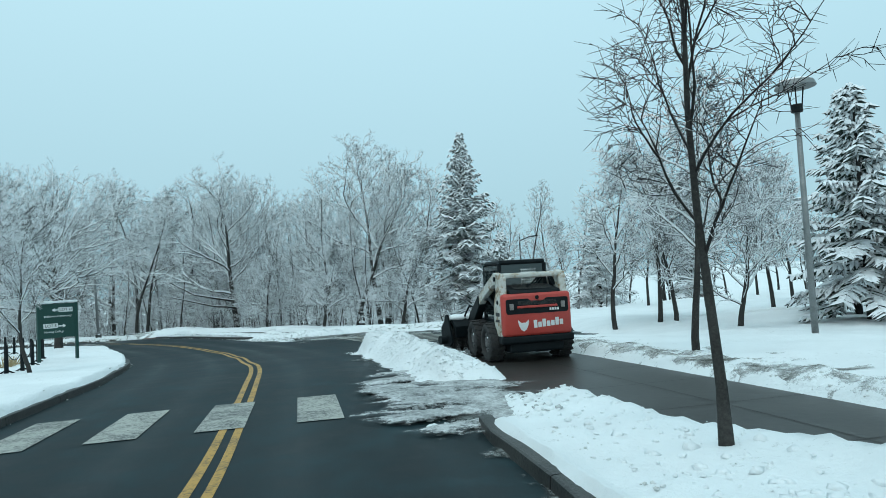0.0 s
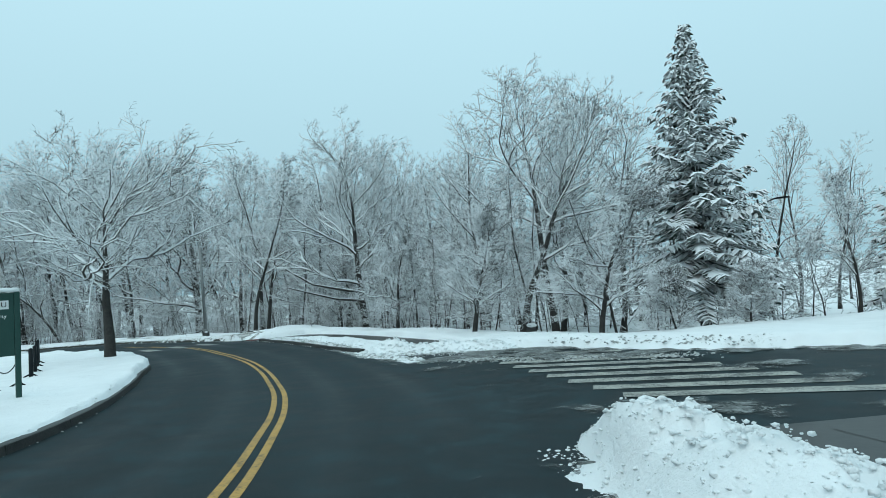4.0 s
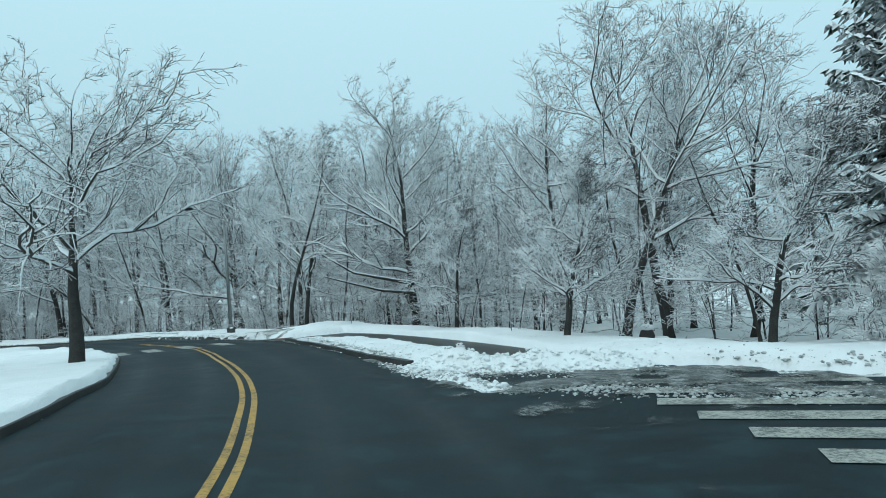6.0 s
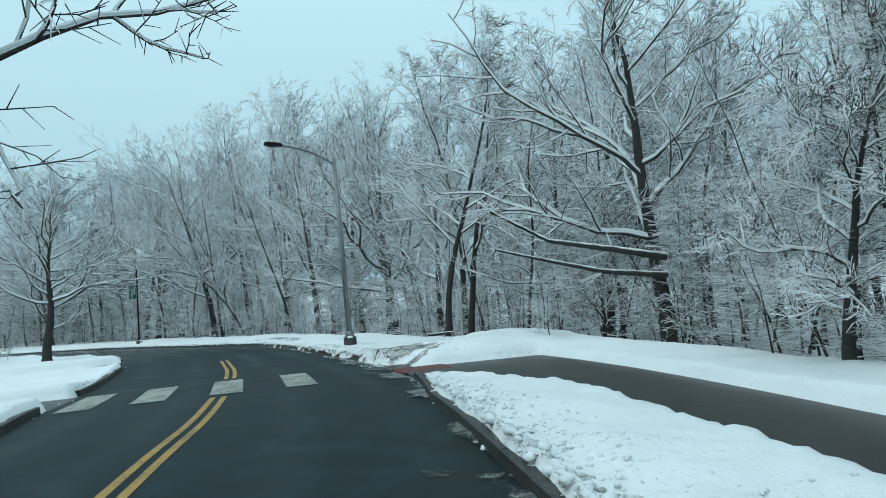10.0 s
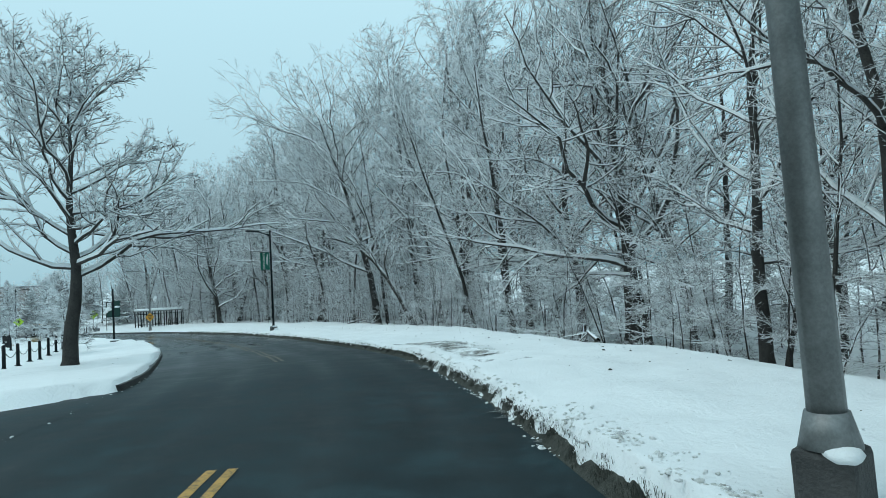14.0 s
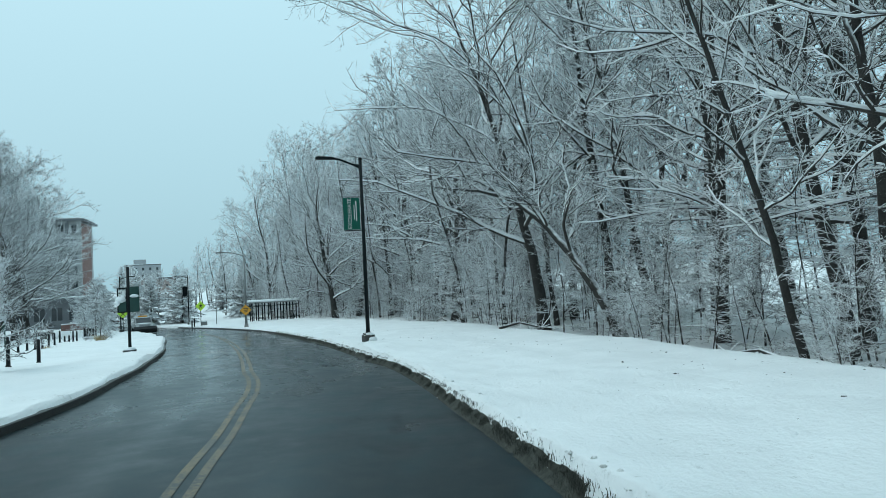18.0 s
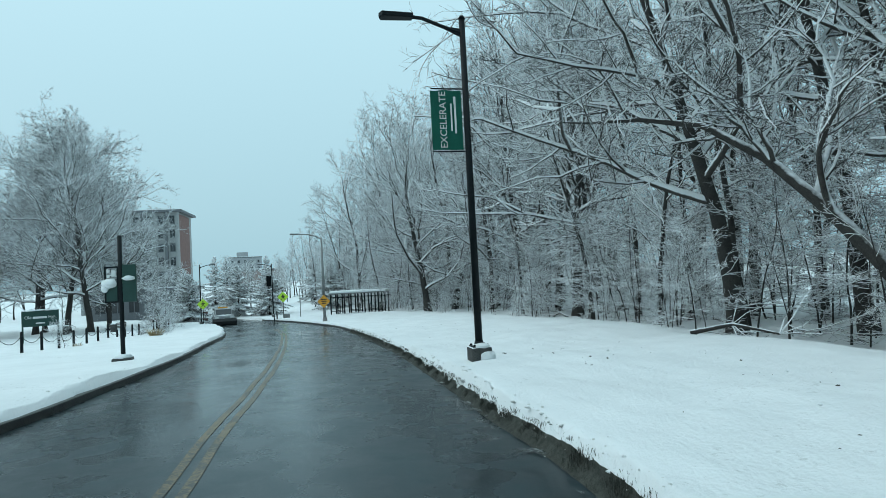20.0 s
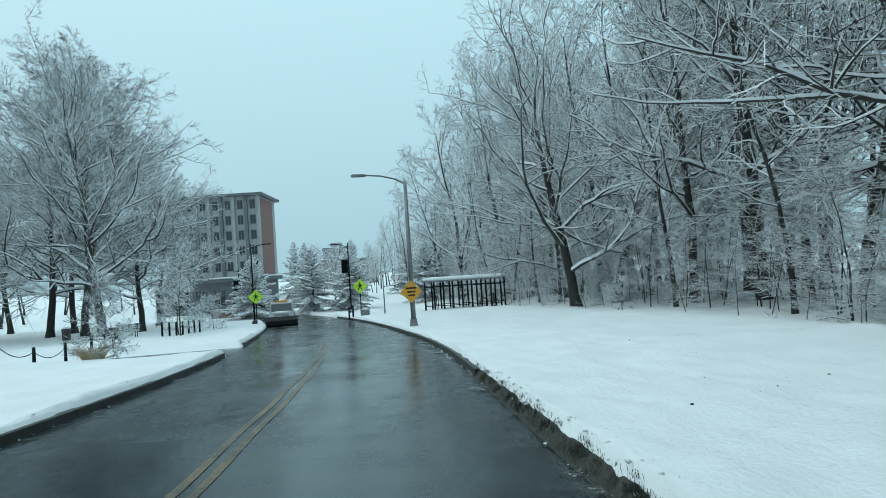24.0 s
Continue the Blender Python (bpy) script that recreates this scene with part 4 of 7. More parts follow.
M_WOODGREY = plain_material("weathered_wood", (0.09, 0.085, 0.08), (0.19, 0.18, 0.165), 5, 0.85, 0, 0.3, 0.01)


def glass_material(name, tint, rough=0.05):
    m, nt, b = material(name, rough, 0.0, 0.8)
    b.inputs["Base Color"].default_value = (*tint, 1)
    n = noise_node(nt, 3, 2, 0.5, False)
    bump_node(nt, b, n.outputs[0], 0.05, 0.01)
    return m


M_GLASS = glass_material("dark_window_glass", (0.02, 0.025, 0.03))


def dusted(name, a, c, scale, rough, low=0.55, high=0.8):
    """A surface that carries snow where it faces up."""
    m, nt, b = material(name, rough, 0.0, 0.4)
    n, f = noise_node(nt, scale, 5, 0.6, False), noise_node(nt, scale * 8, 4, 0.6, False)
    k = mix_node(nt, 0.45, n.outputs[0], f.outputs[0])
    r = ramp_node(nt, k.outputs[0], [(0.35, a), (0.65, c)])
    col = mix_node(nt, up_mask(nt, low, high, 5.0, 0.25), r.outputs[0], SNOW)
    nt.links.new(col.outputs[0], b.inputs["Base Color"])
    bump_node(nt, b, f.outputs[0], 0.2, 0.01)
    return m


M_BLACK_SNOWY = dusted("black_steel_with_snow", (0.010, 0.011, 0.012), (0.024, 0.025, 0.026), 6, 0.5)
M_STONE_SNOWY = dusted("stone_with_snow", (0.025, 0.026, 0.026), (0.08, 0.08, 0.075), 4, 0.7, 0.45, 0.7)


def lump(bm, x, y, z, rx, ry, rz, seed=0, sub=2):
    """An uneven rounded heap, such as a cap of snow."""
    vs = bmesh.ops.create_icosphere(bm, subdivisions=sub, radius=1.0)["verts"]
    rg = random.Random(seed)
    o = Vector((rg.uniform(-9, 9), rg.uniform(-9, 9), rg.uniform(-9, 9)))
    for v in vs:
        k = 1 + 0.22 * noise.noise(v.co * 1.7 + o)
        v.co = Vector((x + v.co.x * rx * k, y + v.co.y * ry * k, z + v.co.z * rz * k))
    return vs


def words(text, size, mat, parent, m, name="lettering", depth=0.004):
    """Raised lettering as a mesh part."""
    cu = bpy.data.curves.new(name, "FONT")
    cu.body, cu.size, cu.extrude, cu.align_x, cu.align_y = text, size, depth, "CENTER", "CENTER"
    tmp = new("tmp_text", cu)
    bpy.context.view_layer.update()
    me = bpy.data.meshes.new_from_object(tmp.evaluated_get(bpy.context.evaluated_depsgraph_get()))
    bpy.data.objects.remove(tmp)
    bpy.data.curves.remove(cu)
    ob = mesh_part(name, me, mat, parent)
    ob.matrix_basis = m
    return ob


UPRIGHT = pose(0, 0, 0, 90, 0, 0)      # text that stands up and faces -y


def bars(name, parent, mat, rows, y, thick=0.006):
    """Plain bars (x0, x1, z0, z1) standing for print, on a face at y that looks to -y."""
    bm = bmesh.new()
    for x0, x1, z0, z1 in rows:
        box(bm, x0, x1, y - thick, y, z0, z1)
    return part(name, bm, mat, parent)


# ---- kerbs: separate stones along both sides ----
def kerb_run(name, s0, s1, side, label):
    ob = base(name, (0, 0, 0), 0, label, "kerb", "", "structure")
    n = max(1, int(round((s1 - s0) / 2.4)))
    for i in range(n):
        a, b = s0 + (s1 - s0) * i / n + 0.008, s0 + (s1 - s0) * (i + 1) / n - 0.008
        v, f = [], []
        for k, s in enumerate(np.linspace(a, b, 4)):
            e = float(edge_of(s, side))
            for lat, h in ((e - 0.01, -0.12), (e + 0.012, KERB - 0.02), (e + 0.035, KERB - 0.01), (e + 0.17, KERB - 0.01), (e + 0.17, -0.12)):
                x, y = spot(s, side * lat)
                v.append((float(x), float(y), float(base_z(x, y)) + h))
            if k:
                o = 5 * k
                f += [(o - 5 + j, o - 4 + j, o + 1 + j, o + j) for j in range(4)]
        f += [(0, 1, 2, 3, 4), (15, 16, 17, 18, 19)]
        raw("kerb_stone", v, f, M_KERB, ob)
    return ob


for s0, s1 in ((-20, 49.2), (52.3, 62.4), (69.6, 128.9), (134.6, 167.9)):
    kerb_run("kerb_left", s0, s1, -1, "dark wet kerb along the snowy verge")
for s0, s1 in ((-20, 7.3), (34.9, 48.3), (118.0, 167.9)):
    kerb_run("kerb_right", s0, s1, 1, "dark wet kerb half buried by ploughed snow")

# ---- clods of ploughed snow ----
def clods(name, spans, number, seed, label, lo=0.04, hi=0.16, mat=None, lines=()):
    rg = random.Random(seed)
    v, f = [], []
    proto = bmesh.new()
    bmesh.ops.create_icosphere(proto, subdivisions=1, radius=1.0)
    pv, pf = [q.co.copy() for q in proto.verts], [[w.index for w in q.verts] for q in proto.faces]
    proto.free()
    places, sizes = [], []
    for s0, s1, l0, l1, share in spans:
        for _ in range(int(number * share)):
            places.append(spot(rg.uniform(s0, s1), rg.triangular(l0, l1)))
            sizes.append(lo + (hi - lo) * rg.random() ** 3)
    for x0, y0, x1, y1, wide, share in lines:
        for _ in range(int(number * share)):
            k = rg.random()
            places.append((x0 + (x1 - x0) * k + rg.gauss(0, wide), y0 + (y1 - y0) * k + rg.gauss(0, wide)))
            sizes.append(lo + (hi - lo) * rg.random() ** 3)
    px, py = np.array([p[0] for p in places]), np.array([p[1] for p in places])
    pz = np.maximum(land(px, py), base_z(px, py))
    for x, y, z, r in zip(px, py, pz, sizes):
        o = len(v)
        e = Euler((rg.uniform(0, 6), rg.uniform(0, 6), rg.uniform(0, 6))).to_matrix()
        for q in pv:
            w = e @ (q * (r * (1 + 0.9 * noise.noise(q * 1.6 + Vector((o * 0.37, 0, 0))))))
            v.append((x + w.x, y + w.y, z + w.z * 0.6))
        f += [[i + o for i in t] for t in pf]
    return tagged(raw(name, v, f, mat or M_DIRTY, None, "", True), label, "snow", "", "stuff")


clods("snow_clods", [(9.8, 20.2, 2.9, 4.6, 0.75), (32.0, 39.8, 3.1, 5.2, 0.09), (39.8, 49.9, 3.0, 4.2, 0.15), (8.8, 10.6, 2.6, 5.0, 0.1), (31.4, 34.1, 4.5, 9, 0.12)], 7000, 1, "broken lumps of ploughed snow along the kerb", 0.008, 0.034, M_SNOW)
clods("dirty_snow_clods", [(51.7, 62.0, 3.3, 3.9, 0.20), (51.7, 55.6, 3.4, 6.8, 0.32), (68.0, 74.0, 3.5, 5.2, 0.4), (76.7, 131.9, 3.22, 3.6, 0.14), (-12.0, 17.0, 7.2, 8.6, 1.2), (-8.0, 9.0, 3.3, 3.8, 0.1), (53.0, 62.0, 5.0, 11.0, 0.03)], 4200, 2, "dirty brown-flecked lumps of snow thrown by the plough", 0.006, 0.030)
M_GREY_LUMP = plain_material("soiled_wet_snow", (0.22, 0.23, 0.22), (0.62, 0.65, 0.65), 5.0, 0.5, 0, 0.4, 0.02, 0.4)
clods("ploughed_snow_lumps", [(33.0, 38.5, 2.95, 3.75, 0.3), (38.5, 46.0, 2.95, 3.3, 0.15), (2.5, 9.0, 3.5, 5.2, 0.22), (7.2, 9.2, 2.3, 3.6, 0.12)], 1800, 7, "coarse lumps of ploughed snow heaped beside the road", 0.010, 0.075, M_SNOW,
      ((-10.2, 33.9, -5.2, 33.6, 0.32, 0.45), (-10.0, 33.3, -5.4, 33.15, 0.12, 0.2), (-10.2, 33.7, -7.4, 30.9, 0.14, 0.1)))
clods("ploughed_dirty_lumps", [(33.0, 37.0, 2.75, 3.3, 0.3), (7.3, 9.5, 2.2, 4.4, 0.25)], 1300, 8, "dirty lumps of ploughed snow at the side street", 0.010, 0.055, M_GREY_LUMP,
      ((-6.6, 31.2, -0.6, 30.0, 0.34, 1.1), (-4.2, 33.6, 1.5, 30.5, 0.16, 0.25), (-9.6, 33.15, -6.0, 33.05, 0.10, 0.35), (-9.9, 33.2, -7.2, 30.7, 0.14, 0.3), (-7.2, 31.2, -5.2, 31.1, 0.14, 0.10)))
clods("kerb_crumbs", [(51.5, 58.0, 3.0, 3.7, 0.20), (60.5, 69.5, 3.1, 3.6, 0.2), (35.0, 47.0, 3.0, 3.55, 0.3), (70.0, 131.0, 3.2, 3.5, 0.12), (6.0, 130.0, -3.6, -3.3, 0.12)], 5200, 9, "crumbs of soiled snow and grit along the kerb", 0.006, 0.036, M_DIRTY)
clods("snow_crumbs", [(-10.0, 18.9, 4.0, 12, 0.2), (32.1, 49.9, 4.0, 9, 0.2), (51.1, 131.9, 4.0, 9.5, 0.5), (18.9, 131.9, -6, -3.6, 0.15)], 900, 3, "small crumbs of snow scattered over the verge", 0.008, 0.03, M_SNOW)


M_TURF = plain_material("wet_earth_and_dead_grass", (0.024, 0.027, 0.024), (0.095, 0.098, 0.082), 14.0, 0.8, 0, 0.7, 0.03, 0.25, True)


def turf_edge(s0, s1):
    """Scraped bank of earth between road and snow, with dead grass standing on its lip."""
    S, U = np.meshgrid(np.arange(s0, s1, 0.09), np.linspace(-0.05, 0.24, 10), indexing="ij")
    e = edge_of(S, 1)
    X, Y = spot(S, e + U)
    U2 = U + 0.022 * waves(X, Y, 0.9, 141)
    rough = 0.010 * waves(X, Y, 0.14, 142) + 0.006 * waves(X, Y, 0.5, 143)
    rise = (KERB - 0.01) * step(-0.05, 0.12, U2)
    z = base_z(X, Y) + 0.004 + rise + rough * step(-0.05, 0.03, U)
    z = np.where(U > 0.05, np.minimum(z, land(X, Y) + 0.010 + 0.014 * waves(X, Y, 0.3, 145)), z) - 0.25 * step(0.12, 0.24, U)
    tagged(sheet("verge_edge", X, Y, z, M_TURF, "", "stuff"), "scraped brown earth bank between road and snow", "earth", "", "stuff")
    rg = random.Random(77)
    v, f = [], []
    n = int((s1 - s0) * 420)
    ps = [rg.uniform(s0, s1) for _ in range(n)]
    pu = [rg.gauss(0.055, 0.035) for _ in range(n)]
    px, py = spot(np.array(ps), edge_of(np.array(ps), 1) + np.array(pu))
    pz = np.maximum(np.minimum(land(px, py), base_z(px, py) + KERB + 0.06), base_z(px, py) + (KERB + 0.01) * step(-0.05, 0.12, np.array(pu)))
    thick = waves(px, py, 0.5, 144)
    for x, y, z, k in zip(px, py, pz, thick):
        if k < -0.15 + 0.5 * rg.random() - 0.3:
            continue
        for _ in range(1 if k < 0.25 else 2):
            o = len(v)
            a, h, w = rg.uniform(0, 6.28), rg.uniform(0.008, 0.026), rg.uniform(0.0015, 0.0035)
            lean = rg.uniform(0.2, 0.9) * h
            ca, sa = math.cos(a), math.sin(a)
            bx, by = x + rg.gauss(0, 0.02), y + rg.gauss(0, 0.02)
            v += [(bx - sa * w, by + ca * w, z - 0.03), (bx + sa * w, by - ca * w, z - 0.03), (bx + ca * lean * 0.5, by + sa * lean * 0.5, z + h * 0.7), (bx + ca * lean, by + sa * lean, z + h)]
            f += [(o, o + 1, o + 2), (o, o + 2, o + 3)]
    tagged(raw("dead_grass", v, f, M_TURF), "tufts of dead grass along the edge of the snow", "grass", "", "stuff")


turf_edge(53.5, 118.4)
# small dark lumps in the earth colour, strewn over the verge snow
clods("dark_flecks", [(60.0, 92.0, 4.4, 10.0, 0.8), (92.0, 120.0, 4.0, 9.0, 0.3)], 260, 12, "small dark flecks scattered over the snow", 0.008, 0.030, M_TURF)


def slush_material(name, stops, rough):
    """Thin wet slush that thins out to nothing at its ragged edges."""
    m, nt, bs = material(name, rough, 0.0, 0.4)
    mid, fine = noise_node(nt, 3.0, 6, 0.65), noise_node(nt, 16, 6, 0.75)
    k = mix_node(nt, 0.5, mid.outputs[0], fine.outputs[0])
    c = ramp_node(nt, k.outputs[0], stops)
    nt.links.new(c.outputs[0], bs.inputs["Base Color"])
    bump_node(nt, bs, fine.outputs[0], 0.8, 0.05)
    at = nt.nodes.new("ShaderNodeAttribute")
    at.attribute_name = "cover"
    add = nt.nodes.new("ShaderNodeMath")
    add.operation = "MULTIPLY_ADD"
    nt.links.new(k.outputs[0], add.inputs[0])
    add.inputs[1].default_value = 3.0
    nt.links.new(at.outputs["Fac"], add.inputs[2])
    r = nt.nodes.new("ShaderNodeMapRange")
    r.inputs["From Min"].default_value, r.inputs["From Max"].default_value = 1.42, 1.95
    nt.links.new(add.outputs[0], r.inputs["Value"])
    nt.links.new(r.outputs[0], bs.inputs["Alpha"])
    return m


M_SLUSH = slush_material("grey_slush", [(0.36, (0.030, 0.034, 0.032)), (0.5, (0.105, 0.115, 0.11)), (0.66, (0.46, 0.48, 0.48))], 0.5)
M_SLUSH_PALE = slush_material("pale_slush", [(0.34, (0.10, 0.105, 0.10)), (0.46, (0.30, 0.31, 0.31)), (0.60, (0.66, 0.68, 0.68))], 0.5)
M_MUD = slush_material("mud_and_grass_in_snow", [(0.38, (0.032, 0.032, 0.028)), (0.47, (0.13, 0.13, 0.115)), (0.56, (0.58, 0.59, 0.58))], 0.8)


# ---- slush lying on the asphalt, dirt lying on the snow ----
def slush(name, x0, x1, y0, y1, level, size, seed, label, mask, mat=None, high=0.03, on_snow=False, lift=0.016):
    gx, gy = np.meshgrid(np.arange(x0, x1, 0.12), np.arange(y0, y1, 0.12), indexing="ij")
    s, l = station(gx, gy)
    n = 0.55 * waves(gx, gy, size, seed) + 0.3 * waves(gx, gy, size * 0.35, seed + 1)
    n = n - level + mask(gx, gy, s, l)
    if on_snow:
        z = land(gx, gy) + 0.012
    else:
        z = base_z(gx, gy) + 0.03 * np.clip(1 - (l / HALF) ** 2, 0, 1) + lift + high * np.clip(n, 0, 0.8)
    z = z + 0.012 * waves(gx, gy, 0.4, seed + 5) * np.clip(n, 0, 1)
    ob = sheet(name, gx, gy, z, mat or M_SLUSH, label, "stuff", keep=n > -0.75)
    cover = ob.data.attributes.new("cover", "FLOAT", "POINT")
    cover.data.foreach_set("value", np.clip(n, -2, 2).ravel())
    ob["category"] = "slush"
    return ob


slush("slush", -9, 14, 19.5, 33.5, 0.42, 2.6, 11, "grey slush churned over the side street mouth", lambda x, y, s, l: np.where((l > 2.6) & (side_street(x, y) > 0.2), 0.0, -9) - 0.8 * (1 - step(2.8, 4.0, l)) + 0.8 * step(28.5, 32.0, y) - 1.2 * (1 - step(19.6, 20.4, y)) - 0.5 * np.exp(-((y - 26.5) / 2.5) ** 2) * step(-1, 2, -x))
slush("slush", -4, 2.8, 5.5, 14.5, -0.75, 1.2, 21, "pale slush over the kerb ramp", lambda x, y, s, l: np.where((l > 1.6) & (l < 4.9) & (s > 6.6) & (s < 12.8), 0.0, -9) - 1.6 * step(4.1, 4.8, l) - 1.0 * (1 - step(1.9, 2.8, l)) - 0.7 * (1 - step(6.6, 8.2, s)) - 0.8 * step(11, 12.8, s) * (1 - step(2.4, 3.2, l)), M_SLUSH_PALE, 0.05, False, 0.05)
slush("mud_patch", -2, 12, -14.0, 18.0, 0.25, 1.4, 101, "brown grit in the snow bank beside the path", lambda x, y, s, l: np.where((l > 7.2) & (l < 9.2) & (s > -12.0) & (s < 17), 0.0, -9) + 0.7 * np.exp(-((l - 7.9) / 0.45) ** 2) - 0.3, M_MUD, 0.03, True)
slush("slush", -6, 3, 0.0, 20.0, 0.25, 1.6, 31, "thin slush strip beside the kerb", lambda x, y, s, l: np.where((l > 1.9) & (l < 3.6), 0.0, -9) + 0.8 * step(2.2, 3.4, l) - 0.5)
slush("slush", -27, -11, 31.0, 49.5, 0.35, 1.5, 41, "ragged slush beside the kerb", lambda x, y, s, l: np.where((l > 2.2) & (l < 3.4), 0.0, -9) + 1.1 * step(2.5, 3.1, l) - 0.6 - 1.5 * (1 - step(34.5, 37.0, s)))
slush("slush", -28, -18, 42.0, 52.5, -0.2, 1.3, 51, "dirty slush over the ramp at the crossing", lambda x, y, s, l: np.where((l > 2.6) & (l < 3.36) & (s > 50.0) & (s < 57.0), 0.0, -9) + 0.7 * step(2.8, 3.3, l) - 0.9 - 0.5 * step(54.5, 57, s))
slush("slush", -104, -26, 46.0, 69.0, 0.25, 1.4, 91, "dirty crumbs of slush along the kerb", lambda x, y, s, l: np.where((l > 2.7) & (l < 3.38) & (s > 56.0) & (s < 132), 0.0, -9) + 0.6 * step(2.9, 3.35, l) - 0.55)
slush("mud_patch", -31, -18, 42.0, 57.0, 0.30, 1.3, 61, "dark mud and grass scraped through the snow", lambda x, y, s, l: np.where((l > 3.5) & (s > 50.7) & (s < 62), 0.0, -9) - 0.9 * step(4.6, 6.5, l) - 0.4 * step(53.5, 56.0, s) - 4.0 * step(53.4, 54.4, s) * step(3.7, 4.1, l) + 1.3 * np.exp(-((s - 52.6) / 1.4) ** 2 - ((l - 4.1) / 0.8) ** 2), M_MUD, 0.03, True)
slush("mud_patch", -46, -34, 52.0, 64.0, 0.30, 1.5, 71, "dark mud and grass scraped through the snow", lambda x, y, s, l: np.where((l > 3.7) & (s > 66.0) & (s < 76), 0.0, -9) + 0.80 * np.exp(-((s - 70.6) / 2.4) ** 2 - ((l - 4.2) / 0.45) ** 2) - 1.5 * step(4.6, 5.3, l) - 0.5 * step(73, 76, s), M_MUD, 0.03, True)
slush("mud_patch", -3, 6, -6.0, 20.0, 0.50, 1.6, 81, "brown dirt in the ridge beside the footpath", lambda x, y, s, l: np.where((l > 7.1) & (l < 8.9) & (s < 19), 0.0, -9) - 0.7 * step(8.0, 8.9, l), M_MUD, 0.03, True)
tx, ty = (float(q) for q in spot(49.7, 3.95))
tac = base("tactile_paving", (tx, ty, float(base_z(tx, ty)) + 0.048), heading(50), "wet red tactile paving at the crossing ramp", "paving", "", "structure")
bm = bmesh.new()
box(bm, -0.6, 0.6, -0.4, 0.4, -0.03, 0.0)
for i in range(8):
    for j in range(5):
        rod(bm, (-0.52 + 0.15 * i, -0.32 + 0.16 * j, -0.002), (-0.52 + 0.15 * i, -0.32 + 0.16 * j, 0.006), 0.025, 0.02, 6)
part("domed_slab", bm, M_TACTILE, tac)
# joints of the cleared footpath
for s in np.arange(-12, 19.5, 1.9):
    strip("path_joint", s, s + 0.02, 4.5, 7.4, M_KERB, 0.039, "dark joint across the footpath", nl=4)
strip("path_joint", -12, 19.8, 6.15, 6.17, M_KERB, 0.0395, "dark joint along the footpath", nl=2)
for s in np.arange(34, 47.5, 3.0):
    strip("path_joint", s, s + 0.02, 5.2, 7.2, M_KERB, 0.034, "dark joint across the footpath", nl=4)


# ---- posts, lamps and signs ----
def snow_cap(parent, x, y, z, rx, ry, rz, seed):
    bm = bmesh.new()
    lump(bm, x, y, z, rx, ry, rz, seed)
    return part("snow_cap", bm, M_SNOW, parent, "rounded cap of fresh snow", True)


def street_light():
    x, y = -27.88, 51.15
    z = land_at(x, y)
    ob = base("street_lamp", (x, y, z), 0, "grey steel street lamp with a curved arm on a block footing", "lamp")
    ob.matrix_basis = pose(x, y, z, 1.2, -1.4, 0)
    bm = bmesh.new()
    box(bm, -0.17, 0.17, -0.17, 0.17, -0.35, 0.30, 0.04)
    part("footing", bm, M_STONE, ob, "square dark footing with snow on its ledge")
    snow_cap(ob, 0.1, -0.10, 0.29, 0.10, 0.12, 0.05, 4)
    bm = bmesh.new()
    rod(bm, (0, 0, 0.3), (0, 0, 0.5), 0.17, 0.12, 12)
    rod(bm, (0, 0, 0.45), (0, 0, 6.6), 0.105, 0.065, 14)
    bmesh.ops.create_uvsphere(bm, u_segments=10, v_segments=6, radius=0.065, matrix=Matrix.Translation((0, 0, 6.6)))
    part("pole", bm, M_GALV, ob, "", True)
    bm = bmesh.new()
    d = Vector((-0.22, -1.0, 0)).normalized()
    pts = [d * u + Vector((0, 0, 6.42 + 1.0 * h)) for u, h in ((0, 0), (0.4, 0.18), (0.9, 0.36), (1.5, 0.48), (2.1, 0.53))]
    tube(bm, pts, 0.035, 8)
    part("arm", bm, M_GALV, ob, "", True)
    head = pts[-1]
    bm = bmesh.new()
    m = Matrix.Translation(head) @ Matrix.Rotation(math.atan2(d.y, d.x), 4, "Z")
    prism(bm, [(-0.05, -0.05), (0.12, -0.10), (0.42, -0.13), (0.56, -0.10), (0.60, 0.0), (0.56, 0.10), (0.42, 0.13), (0.12, 0.10), (-0.05, 0.05)], "z", -0.05, 0.07, 0.02)
    bmesh.ops.transform(bm, matrix=m, verts=bm.verts)
    lamp = part("lamp_head", bm, M_BLACK, ob, "dark cobra-head lamp")
    bm = bmesh.new()
    lump(bm, 0.34, 0, -0.055, 0.16, 0.09, 0.05, 1)
    bmesh.ops.transform(bm, matrix=m, verts=bm.verts)
    part("lens", bm, M_GLASS, lamp, "", True)
    bm = bmesh.new()
    box(bm, -0.07, 0.07, 0.10, 0.125, 1.0, 1.25, 0.01)
    part("hatch", bm, M_GALV, ob)
    return ob


street_light()


